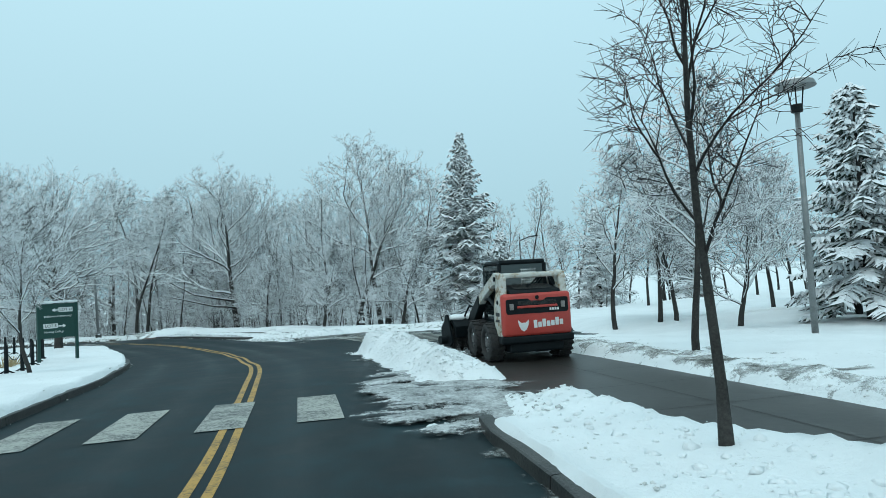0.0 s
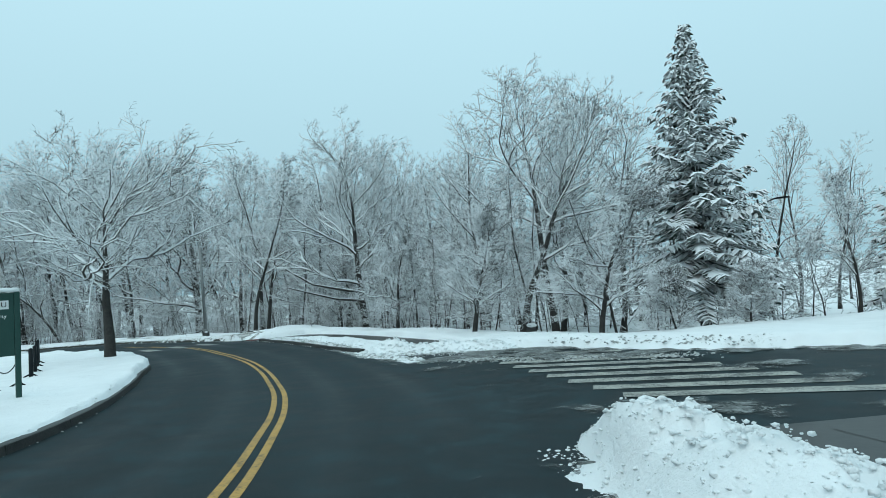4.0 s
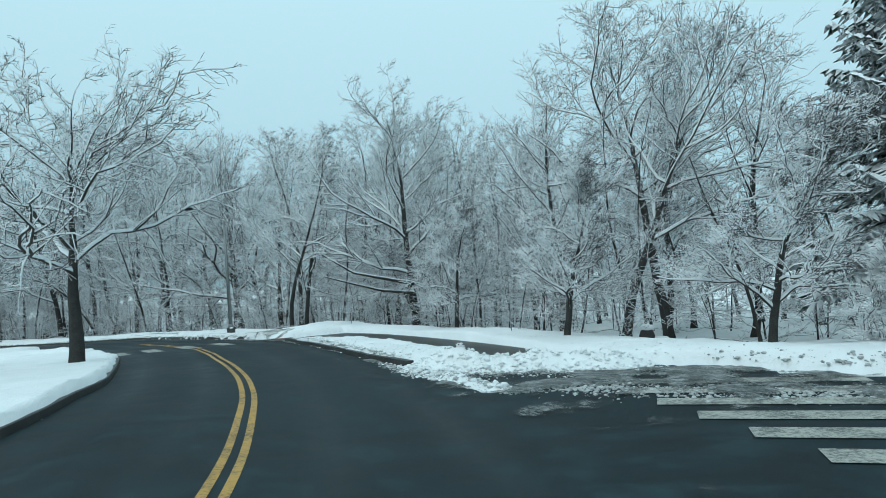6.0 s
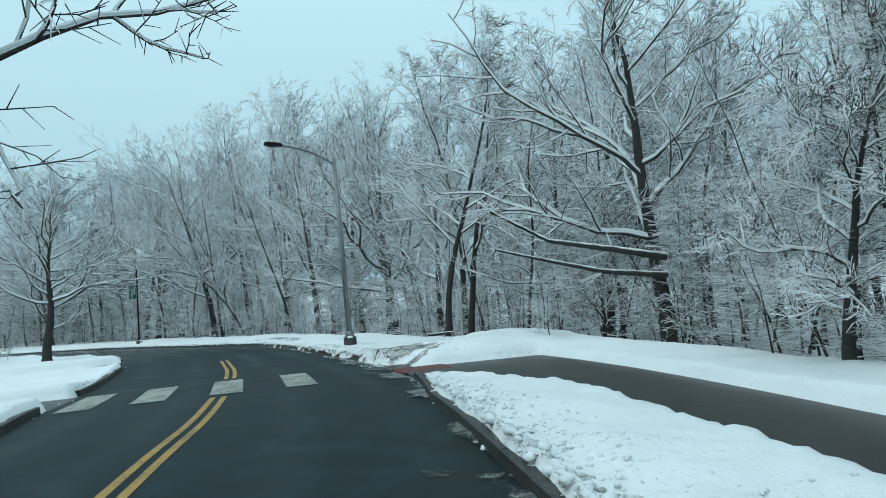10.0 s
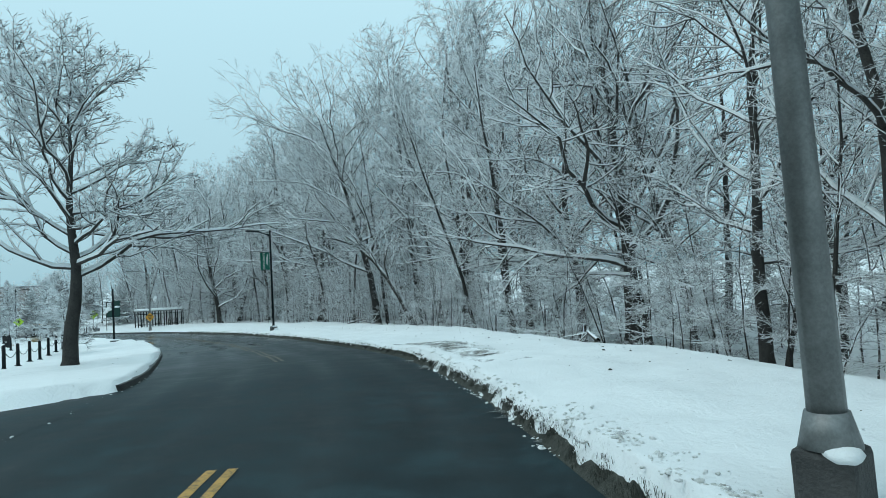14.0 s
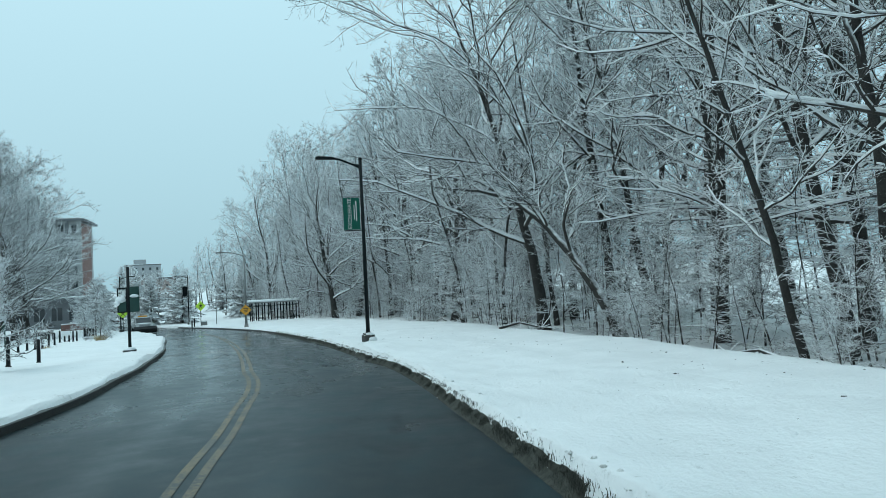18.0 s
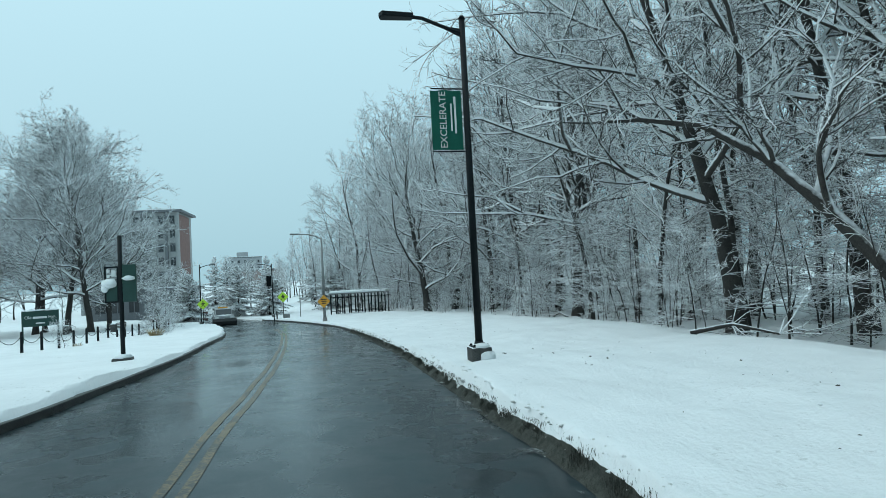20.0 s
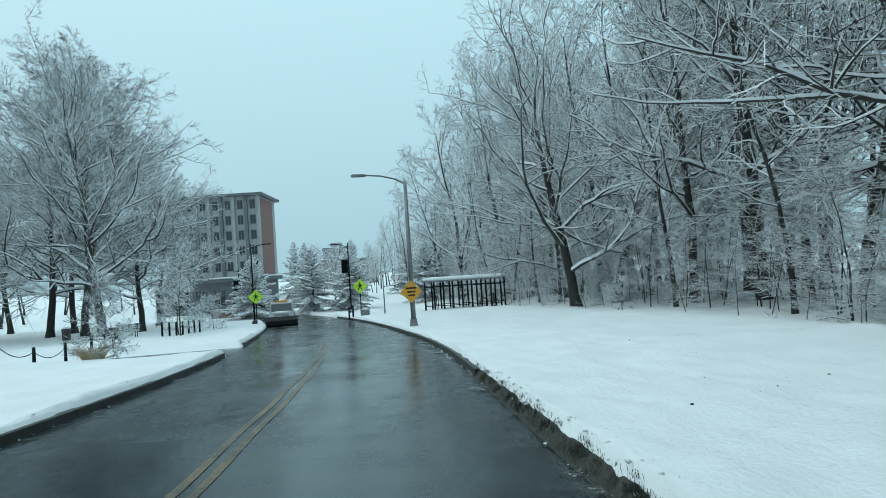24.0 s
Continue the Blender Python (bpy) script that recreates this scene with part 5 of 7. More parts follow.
def banner_lamp(x, y, turn, height, arm, banner, label, text="", seed=1, base_block=True):
    """Black lamp post; arm reaches to local -x."""
    ob = base("street_lamp", (x, y, land_at(x, y)), turn, label, "lamp", "black lamp posts")
    if base_block:
        bm = bmesh.new()
        prism(bm, [(-0.19, -0.19), (0.19, -0.19), (0.19, 0.19), (-0.19, 0.19)], "z", -0.4, 0.24, 0.03)
        part("footing", bm, M_STONE_SNOWY, ob, "dark square footing, snow on top")
        snow_cap(ob, 0.02, -0.06, 0.25, 0.16, 0.16, 0.06, seed)
        snow_cap(ob, 0.10, -0.20, 0.07, 0.15, 0.09, 0.10, seed + 4)
        snow_cap(ob, 0.19, -0.03, 0.05, 0.10, 0.16, 0.12, seed + 7)
        bm = bmesh.new()
        for a in range(4):
            bx, by = 0.12 * (1 if a % 2 else -1), 0.12 * (1 if a < 2 else -1)
            rod(bm, (bx, by, 0.22), (bx, by, 0.29), 0.022, 0.022, 6)
        box(bm, -0.15, 0.15, -0.15, 0.15, 0.235, 0.262)
        part("base_flange", bm, M_BLACK, ob, "black bolted base flange")
    bm = bmesh.new()
    rod(bm, (0, 0, 0.1), (0, 0, 0.34), 0.12, 0.08, 12)
    rod(bm, (0, 0, 0.3), (0, 0, height), 0.070, 0.056, 12)
    rod(bm, (0, 0, height), (0, 0, height + 0.06), 0.075, 0.03, 10)
    part("pole", bm, M_BLACK, ob, "", True)
    bm = bmesh.new()
    tube(bm, [(0, 0, height - 0.28), (-0.3 * arm, 0, height - 0.16), (-0.6 * arm, 0, height - 0.02), (-arm * 0.78, 0, height)], 0.035, 8)
    prism(bm, [(0.0, -0.36), (-0.34, -0.2), (-0.34, -0.16), (0.0, -0.2)], "y", -0.02, 0.02)
    for v in bm.verts:
        if abs(v.co.z) < 1:
            v.co.z += height
    part("arm", bm, M_BLACK, ob)
    bm = bmesh.new()
    prism(bm, [(-arm * 0.74, -0.09), (-arm * 1.2, -0.13), (-arm * 1.24, 0.0), (-arm * 1.2, 0.13), (-arm * 0.74, 0.09)], "z", height - 0.04, height + 0.05, 0.015)
    part("lamp_head", bm, M_BLACK, ob, "flat dark lamp head")
    if banner:
        w, h0, h1 = banner
        for h in (h0 - 0.03, h1 + 0.03):
            bm = bmesh.new()
            rod(bm, (0, 0, h), (-w - 0.08, 0, h), 0.014, 0.014, 6)
            part("banner_rod", bm, M_BLACK, ob)
        bm = bmesh.new()
        n = 8
        g = [[bm.verts.new((-0.09 - w * i / n, 0.012 * math.sin(i * 1.1) * (0.4 + j / 3), h0 + (h1 - h0) * j / 6)) for j in range(7)] for i in range(n + 1)]
        for i in range(n):
            for j in range(6):
                bm.faces.new((g[i][j], g[i + 1][j], g[i + 1][j + 1], g[i][j + 1]))
        r = bmesh.ops.solidify(bm, geom=bm.faces[:], thickness=0.006)
        cloth = part("banner", bm, M_BANNER if text else M_BLACK, ob, "green cloth banner with white print" if text else "dark cloth banner")
        if text:
            for side, yy in ((1, -0.022), (-1, 0.022)):
                m = Matrix.Translation((-0.09 - w * 0.62, yy, (h0 + h1) / 2)) @ (UPRIGHT if side > 0 else pose(0, 0, 0, 90, 0, 180)) @ pose(0, 0, 0, 0, 0, 90)
                words(text, 0.165 * (h1 - h0), M_LETTER, cloth, m)
                bars("print", cloth, M_LETTER, [(-0.09 - w * 0.26, -0.09 - w * 0.20, h0 + 0.3, h1 - 0.12), (-0.09 - w * 0.38, -0.09 - w * 0.33, h0 + 0.35, h1 - 0.25)], yy + 0.003)
    return ob


banner_lamp(-64.4, 65.1, heading(98) + 2, 6.3, 1.25, (0.58, 3.85, 4.95), "black lamp post with a green banner, snow on its footing", "EXCELERATE", 3)
banner_lamp(-137.70, 67.68, heading(165) - 4, 6.7, 1.4, (0.62, 3.9, 5.2), "black lamp post with a dark banner beside the crossing", "", 5)
banner_lamp(-131.48, 59.18, heading(165) + 176, 6.7, 1.4, None, "black lamp post beside the far crossing", "", 6)
banner_lamp(-159.16, 54.96, 90, 6.2, 1.2, (0.6, 3.6, 4.8), "black lamp post with a small banner farther down the road", "", 7)
banner_lamp(6.24, 51.41, 150, 6.4, 1.3, None, "dark lamp post with a short arm behind the spruces", "", 8, False)


def sign_pole():
    """Short black pole with notice boards on both sides."""
    x, y = -74.0, 58.1
    ob = base("notice_pole", (x, y, land_at(x, y)), heading(106), "black pole with dark green notice boards capped with snow", "sign")
    ob.scale = (1.04, 1.04, 1.04)
    bm = bmesh.new()
    rod(bm, (0, 0, -0.3), (0, 0, 3.45), 0.062, 0.058, 12)
    part("pole", bm, M_BLACK, ob, "", True)
    bm = bmesh.new()
    prism(bm, [(-0.25, -0.22), (0.25, -0.22), (0.22, 0.22), (-0.22, 0.22)], "z", -0.15, 0.08, 0.02)
    part("foot_plate", bm, M_STONE, ob)
    snow_cap(ob, 0, 0.02, 0.09, 0.26, 0.24, 0.10, 11)
    bm = bmesh.new()
    box(bm, 0.05, 0.40, -0.05, 0.05, 1.60, 2.64, 0.015)
    right = part("notice_board", bm, M_GREEN_SIGN, ob, "dark green board with snow stuck on it")
    bm = bmesh.new()
    lump(bm, 0.22, -0.07, 2.26, 0.17, 0.07, 0.07, 2)
    part("snow_patch", bm, M_SNOW, right, "", True)
    bm = bmesh.new()
    for x0, x1, z0, z1 in ((-0.41, -0.37, 1.60, 2.60), (-0.09, -0.05, 1.60, 2.60), (-0.37, -0.09, 2.56, 2.60), (-0.37, -0.09, 1.60, 1.64)):
        box(bm, x0, x1, -0.04, 0.04, z0, z1)
    left = part("board_frame", bm, M_BLACK, ob)
    bm = bmesh.new()
    box(bm, -0.37, -0.09, -0.025, 0.025, 1.64, 2.2)
    part("board_panel", bm, M_GREEN_SIGN, left)
    bars("print", left, M_LETTER, [(-0.35, -0.27, 2.42, 2.52), (-0.35, -0.27, 2.28, 2.37), (-0.23, -0.12, 2.32, 2.50)], -0.03)
    bm = bmesh.new()
    lump(bm, -0.28, -0.05, 2.13, 0.2, 0.13, 0.14, 5)
    lump(bm, -0.40, -0.05, 2.0, 0.1, 0.1, 0.12, 6)
    part("snow_patch", bm, M_SNOW, left, "", True)
    return ob


sign_pole()


def campus_sign(x, y, turn, width, lo, hi, label, rows=(), bar_rows=(), category="sign"):
    ob = base("direction_sign", (x, y, land_at(x, y)), turn, label, category)
    for sx in (-1, 1):
        bm = bmesh.new()
        box(bm, sx * width / 2 - 0.05, sx * width / 2 + 0.05, -0.05, 0.05, -0.3, hi + 0.02, 0.01)
        part("post", bm, M_GREEN_SIGN, ob)
    bm = bmesh.new()
    box(bm, -width / 2 + 0.05, width / 2 - 0.05, -0.035, 0.035, lo, hi, 0.008)
    board = part("board", bm, M_GREEN_SIGN, ob, "dark green painted board")
    for text, size, px, pz, inverse in rows:
        if inverse:
            w = size * 0.58 * len(text)
            bars("label_plate", board, M_LETTER, [(px - w / 2 - 0.03, px + w / 2 + 0.03, pz - size * 0.58, pz + size * 0.58)], -0.036)
        words(text, size, M_SIGN_BLACK if inverse else M_LETTER, board, pose(px, -0.045 if inverse else -0.038, pz, 90, 0, 0))
    if bar_rows:
        bars("print", board, M_LETTER, bar_rows, -0.036)
    bm = bmesh.new()
    box(bm, -width / 2 - 0.04, width / 2 + 0.04, -0.09, 0.09, hi + 0.02, hi + 0.10, 0.035)
    part("snow_cap", bm, M_SNOW, ob, "layer of snow along the top")
    return ob, board


def arrow(board, x, z, way, size=0.16):
    bm = bmesh.new()
    w = size
    prism(bm, [(x - way * w, z - 0.025), (x, z - 0.025), (x, z - 0.07), (x + way * w * 0.75, z), (x, z + 0.07), (x, z + 0.025), (x - way * w, z + 0.025)], "y", -0.045, -0.036)
    part("arrow", bm, M_LETTER, board)


ob, board = campus_sign(-14.45, 23.75, 55, 1.32, 0.85, 2.12, "dark green direction sign on two posts with snow on top", [
    ("LOT U", 0.15, 0.27, 1.88, True), ("Dickinson Community", 0.105, 0.0, 1.65, False), ("LOT S", 0.15, -0.26, 1.30, True), ("Newing College", 0.105, -0.14, 1.08, False)])
arrow(board, -0.10, 1.88, -1)
arrow(board, 0.16, 1.28, 1)
campus_sign(-104.6, 49.3, 97, 2.1, 1.12, 2.18, "dark green building sign on two posts before the park", [("Old", 0.27, -0.72, 1.74, False), ("Hall", 0.27, 0.68, 1.74, False)], [(-0.44, 0.38, 1.66, 1.80), (-0.26, 0.26, 1.30, 1.39)])


def walking_sign(x, y, turn, label, post_height=2.75):
    """Lime diamond with the crossing symbol as plain bars."""
    ob = base("crossing_sign", (x, y, land_at(x, y)), turn, label, "sign", "crossing signs")
    ob.scale = (1.2, 1.2, 1.2)
    bm = bmesh.new()
    box(bm, -0.03, 0.03, -0.02, 0.02, -0.3, post_height, 0.005)
    part("post", bm, M_BLACK, ob)
    z = post_height - 0.68
    bm = bmesh.new()
    prism(bm, [(0, z - 0.52), (0.52, z), (0, z + 0.52), (-0.52, z)], "y", -0.04, -0.03)
    face = part("sign_face", bm, M_LIME, ob, "bright lime diamond plate")
    bm = bmesh.new()
    prism(bm, [(-0.05, z - 0.05), (0.07, z - 0.05), (0.06, z + 0.15), (-0.06, z + 0.15)], "y", -0.048, -0.041)
    rod(bm, (0, -0.048, z + 0.22), (0, -0.041, z + 0.22), 0.05, 0.05, 10)
    for a, b in (((-0.02, z - 0.04), (-0.14, z - 0.26)), ((0.03, z - 0.04), (0.14, z - 0.24)), ((-0.05, z + 0.12), (-0.17, z - 0.02)), ((0.05, z + 0.12), (0.17, z + 0.0))):
        d = Vector((b[0] - a[0], b[1] - a[1])).normalized() * 0.028
        prism(bm, [(a[0] - d.y, a[1] + d.x), (a[0] + d.y, a[1] - d.x), (b[0] + d.y, b[1] - d.x), (b[0] - d.y, b[1] + d.x)], "y", -0.048, -0.041)
    part("symbol", bm, M_SIGN_BLACK, face)
    return ob


walking_sign(-128.31, 68.00, 92, "lime crossing sign on a black post by the bollards")
walking_sign(-131.00, 59.42, 92, "lime crossing sign mounted beside a lamp post", 2.55)


def lamp_with_orange_sign():
    x, y = -103.2, 68.6
    ob = base("street_lamp", (x, y, land_at(x, y)), 92, "grey steel street lamp with an orange warning sign on it", "lamp")
    ob.scale = (1.2, 1.2, 1.2)
    bm = bmesh.new()
    rod(bm, (0, 0, -0.3), (0, 0, 0.28), 0.2, 0.12, 10)
    part("footing", bm, M_CONCRETE, ob)
    bm = bmesh.new()
    rod(bm, (0, 0, 0.2), (0, 0, 5.4), 0.095, 0.06, 12)
    part("pole", bm, M_GALV, ob, "", True)
    bm = bmesh.new()
    tube(bm, [(0, 0, 5.3), (-0.4, 0, 5.5), (-0.9, 0, 5.62), (-1.5, 0, 5.66)], 0.03, 8)
    part("arm", bm, M_GALV, ob)
    bm = bmesh.new()
    prism(bm, [(-1.45, -0.07), (-1.95, -0.1), (-2.0, 0), (-1.95, 0.1), (-1.45, 0.07)], "z", 5.6, 5.7, 0.02)
    part("lamp_head", bm, M_GALV, ob)
    bm = bmesh.new()
    prism(bm, [(-0.05, 0.86), (0.37, 1.28), (-0.05, 1.70), (-0.47, 1.28)], "y", -0.135, -0.12)
    face = part("sign_face", bm, M_ORANGE, ob, "orange diamond plate with dark print")
    bars("print", face, M_SIGN_BLACK, [(-0.25, 0.15, 1.38, 1.45), (-0.20, 0.12, 1.25, 1.31), (-0.17, 0.08, 1.12, 1.18)], -0.136)
    return ob


lamp_with_orange_sign()


def grey_lamp(x, y, height, label, turn=0):
    """Modern post with a flat round top."""
    ob = base("street_lamp", (x, y, land_at(x, y)), turn, label, "lamp", "flat-topped lamps")
    k = height / 7.4
    bm = bmesh.new()
    rod(bm, (0, 0, -0.3), (0, 0, height * 0.88), 0.085 * k ** 0.5, 0.065 * k ** 0.5, 12)
    part("pole", bm, M_GALV, ob, "", True)
    bm = bmesh.new()
    rod(bm, (0, 0, height * 0.88), (0, 0, height * 0.91), 0.16 * k, 0.16 * k, 12)
    for a in (0, 2.09, 4.19):
        rod(bm, (0.15 * k * math.cos(a), 0.15 * k * math.sin(a), height * 0.89), (0.24 * k * math.cos(a), 0.24 * k * math.sin(a), height * 0.985), 0.022 * k, 0.022 * k, 6)
    part("bracket", bm, M_BLACK, ob)
    bm = bmesh.new()
    rod(bm, (0, 0, height * 0.98), (0, 0, height), 0.56 * k, 0.50 * k, 20)
    part("disc", bm, M_GALV, ob, "flat round lamp top with snow")
    bm = bmesh.new()
    rod(bm, (0, 0, height), (0, 0, height + 0.05), 0.5 * k, 0.42 * k, 20)
    part("snow_cap", bm, M_SNOW, ob)
    return ob


grey_lamp(8.65, 15.09, 6.0, "tall grey lamp with a flat round top on the lawn")
grey_lamp(-130.25, 70.15, 3.7, "low grey path lamp with a flat snowy top")
grey_lamp(21.75, 38.35, 5.8, "tall grey lamp with a flat round top far over the lawn")
for k, (x, y, h) in enumerate([(-129.63, 67.39, 0.95), (-129.02, 67.03, 0.95)]):
    ob = base("bollard", (x, y, land_at(x, y)), 0, "black bollard beside the crossing", "bollard", "bollards at the crossing")
    bm = bmesh.new()
    rod(bm, (0, 0, -0.3), (0, 0, h), 0.075, 0.075, 12)
    rod(bm, (0, 0, h), (0, 0, h + 0.05), 0.075, 0.02, 12)
    part("post", bm, M_BLACK, ob, "", True)
ob = base("utility_box", (-127.59, 68.25, land_at(-127.59, 68.25)), 8, "grey utility box topped with snow", "box")
bm = bmesh.new()
box(bm, -0.38, 0.38, -0.3, 0.3, -0.3, 0.55, 0.02)
part("cabinet", bm, M_GALV, ob)
snow_cap(ob, 0, 0, 0.58, 0.4, 0.33, 0.1, 9)


# ---- chain fences ----
def chain_fence(places, label, height=0.82):
    ob = base("chain_fence", (places[0][0], places[0][1], 0), 0, label, "fence", "chain fences")
    ox, oy = places[0]
    tops = []
    for x, y in places:
        z = land_at(x, y)
        bm = bmesh.new()
        rod(bm, (x - ox, y - oy, z - 0.3), (x - ox, y - oy, z + height), 0.062, 0.058, 10)
        rod(bm, (x - ox, y - oy, z + height), (x - ox, y - oy, z + height + 0.03), 0.05, 0.02, 10)
        post = part("post", bm, M_BLACK, ob, "", True)
        for sx in (-1, 1):
            bm = bmesh.new()
            rod(bm, (x - ox, y - oy, z + 0.1), (x - ox + sx * 0.2, y - oy + 0.1 * sx, z - 0.02), 0.022, 0.022, 6)
            part("brace", bm, M_BLACK, post)
        tops.append(Vector((x - ox, y - oy, z + height - 0.14)))
    for a, b in zip(tops, tops[1:]):
        if (a - b).length > 4:
            continue
        bm = bmesh.new()
        n = 12
        pts = [a.lerp(b, i / n) - Vector((0, 0, 0.30 * (1 - (2 * i / n - 1) ** 2))) for i in range(n + 1)]
        tube(bm, pts, 0.014, 5)
        part("chain", bm, M_BLACK, ob)
    return ob


def along(s0, s1, lat0, lat1, gap=2.1):
    n = int((s1 - s0) / gap) + 1
    return [tuple(float(q) for q in spot(s0 + i * gap, lat0 + (lat1 - lat0) * i / max(1, n - 1))) for i in range(n)]


chain_fence(along(22.5, 34.8, -6.6, -6.2), "black posts with slack chains behind the direction sign")
chain_fence(along(36.5, 43.5, -6.4, -6.6), "black posts with chains beside the oak")
chain_fence([(-53.0 - 2.2 * k, 49.8 + 0.66 * k) for k in range(9)], "black posts with chains on the verge beside the park tree")
chain_fence([(-77.0 - 2.3 * k, 52.6 + 0.20 * k) for k in range(14)], "black posts with slack chains along the park edge")
chain_fence([(-114.5 - 1.3 * k, 55.6 + 0.12 * k) for k in range(7)], "close black posts with chains beside the young trees")


# ---- bicycle shelter ----
def bicycle_shelter():
    ob = base("bicycle_shelter", (-126.82, 76.57, land_at(-126.82, 76.57)), 66, "open green steel bicycle shelter with a snowy flat roof", "shelter")
    ob.scale = (1.2, 1.2, 1.2)
    w, d, h = 2.62, 1.0, 1.8
    for sy in (-d, d):
        for i in range(9):
            x = -w + 2 * w * i / 8
            bm = bmesh.new()
            box(bm, x - 0.055, x + 0.055, sy - 0.05, sy + 0.05, -0.4, h, 0.006)
            part("post", bm, M_BLACK, ob)
        for z in (0.15, h - 0.35):
            bm = bmesh.new()
            box(bm, -w, w, sy - 0.025, sy + 0.025, z, z + 0.05)
            part("rail", bm, M_BLACK, ob)
    for sx in (-w, w):
        bm = bmesh.new()
        box(bm, sx - 0.025, sx + 0.025, -d, d, h - 0.35, h - 0.30)
        part("rail", bm, M_BLACK, ob)
    bm = bmesh.new()
    box(bm, -w - 0.15, w + 0.15, -d - 0.15, d + 0.15, h, h + 0.10, 0.01)
    part("roof", bm, M_GALV, ob)
    bm = bmesh.new()
    box(bm, -w - 0.13, w + 0.13, -d - 0.13, d + 0.13, h + 0.10, h + 0.32, 0.09)
    part("roof_snow", bm, M_SNOW, ob, "thick layer of snow on the roof")
    for i in range(5):
        x = -w + 0.6 + i * 1.0
        bm = bmesh.new()
        tube(bm, [(x, -0.25, -0.1), (x, -0.25, 0.7), (x, -0.12, 0.82), (x, 0.12, 0.82), (x, 0.25, 0.7), (x, 0.25, -0.1)], 0.025, 6)
        part("rack_hoop", bm, M_BLACK, ob)
    return ob


bicycle_shelter()


def bicycle(x, y, turn, label):
    ob = base("bicycle", (x, y, land_at(x, y)), turn, label, "bicycle", "parked bicycles")
    ob.scale = (1.1, 1.1, 1.1)
    for cx in (-0.52, 0.52):
        bm = bmesh.new()
        n = 20
        tube(bm, [(cx + 0.33 * math.cos(6.283 * i / n), 0, 0.34 + 0.33 * math.sin(6.283 * i / n)) for i in range(n + 1)], 0.02, 5)
        wheel = part("wheel", bm, M_BLACK, ob)
        for i in range(6):
            bm = bmesh.new()
            a = 3.1416 * i / 6
            rod(bm, (cx - 0.32 * math.cos(a), 0, 0.34 - 0.32 * math.sin(a)), (cx + 0.32 * math.cos(a), 0, 0.34 + 0.32 * math.sin(a)), 0.004, 0.004, 4)
            part("spoke", bm, M_GALV, wheel)
    bm = bmesh.new()
    tube(bm, [(-0.52, 0, 0.34), (-0.12, 0, 0.32), (0.38, 0, 0.78), (-0.2, 0, 0.80), (-0.52, 0, 0.34)], 0.018, 6)
    tube(bm, [(-0.12, 0, 0.32), (-0.22, 0, 0.92)], 0.016, 6)
    tube(bm, [(0.52, 0, 0.34), (0.36, 0, 0.95)], 0.018, 6)
    part("frame", bm, M_GALV, ob)
    bm = bmesh.new()
    tube(bm, [(0.34, -0.25, 0.97), (0.36, 0, 0.99), (0.34, 0.25, 0.97)], 0.014, 6)
    part("handlebar", bm, M_BLACK, ob)
    bm = bmesh.new()
    lump(bm, -0.24, 0, 0.95, 0.13, 0.07, 0.04, 3)
    part("saddle", bm, M_BLACK_SNOWY, ob)
    return ob


bicycle(-127.50, 78.74, 40, "parked bicycle under the shelter")
bicycle(-127.93, 79.94, 60, "parked bicycle leaning in the rack")


# ---- plough truck in the oncoming lane ----
def plough_truck():
    x, y = -129.82, 61.54
    ob = base("plough_truck", (x, y, float(base_z(x, y)) + 0.03), 92, "oncoming pickup truck with a snow plough and amber roof light", "truck")
    ob.scale = (1.12, 1.12, 1.12)
    white = plain_material("white_car_paint", (0.30, 0.31, 0.32), (0.42, 0.43, 0.44), 4, 0.35, 0, 0.05, 0.002)
    bm = bmesh.new()
    box(bm, -0.92, 0.92, -1.9, 3.2, 0.45, 1.02, 0.08)
    part("body", bm, white, ob)
    bm = bmesh.new()
    prism(bm, [(-0.85, 1.02), (-0.35, 1.68), (1.2, 1.68), (1.45, 1.02)], "x", -0.82, 0.82, 0.06)
    part("cab", bm, white, ob)
    bm = bmesh.new()
    prism(bm, [(-0.80, 1.08), (-0.42, 1.60), (-0.40, 1.60), (-0.78, 1.08)], "x", -0.72, 0.72)
    for v in bm.verts:
        v.co.y -= 0.05
    part("windscreen", bm, M_GLASS, ob)
    for sx in (-0.86, 0.86):
        for sy in (-1.15, 2.2):
            bm = bmesh.new()
            rod(bm, (sx - 0.12, sy, 0.37), (sx + 0.12, sy, 0.37), 0.38, 0.38, 16)
            wheel = part("wheel", bm, M_BLACK, ob)
            bm = bmesh.new()
            rod(bm, (sx - 0.13, sy, 0.37), (sx + 0.13, sy, 0.37), 0.2, 0.2, 12)
            part("rim", bm, M_GALV, wheel)
    bm = bmesh.new()
    prism(bm, [(-2.35, 0.05), (-2.55, 0.2), (-2.6, 0.5), (-2.45, 0.78), (-2.4, 0.78), (-2.52, 0.5), (-2.47, 0.22), (-2.28, 0.08)], "x", -1.1, 1.1)
    part("plough_blade", bm, M_BLACK_SNOWY, ob, "dark curved plough blade with snow")
    bm = bmesh.new()
    box(bm, -0.4, 0.4, -2.45, -1.9, 0.3, 0.4)
    part("plough_mount", bm, M_BLACK, ob)
    for sx in (-0.68, 0.68):
        bm = bmesh.new()
        box(bm, sx - 0.16, sx + 0.16, -1.94, -1.88, 0.72, 0.90, 0.02)
        part("headlight", bm, M_LETTER, ob, "pale headlight")
    bm = bmesh.new()
    box(bm, -0.45, 0.45, 0.2, 0.4, 1.68, 1.82, 0.03)
    part("roof_light", bm, M_ORANGE, ob, "amber light bar")
    snow_cap(ob, 0, -1.3, 1.04, 0.7, 0.5, 0.06, 12)
    return ob


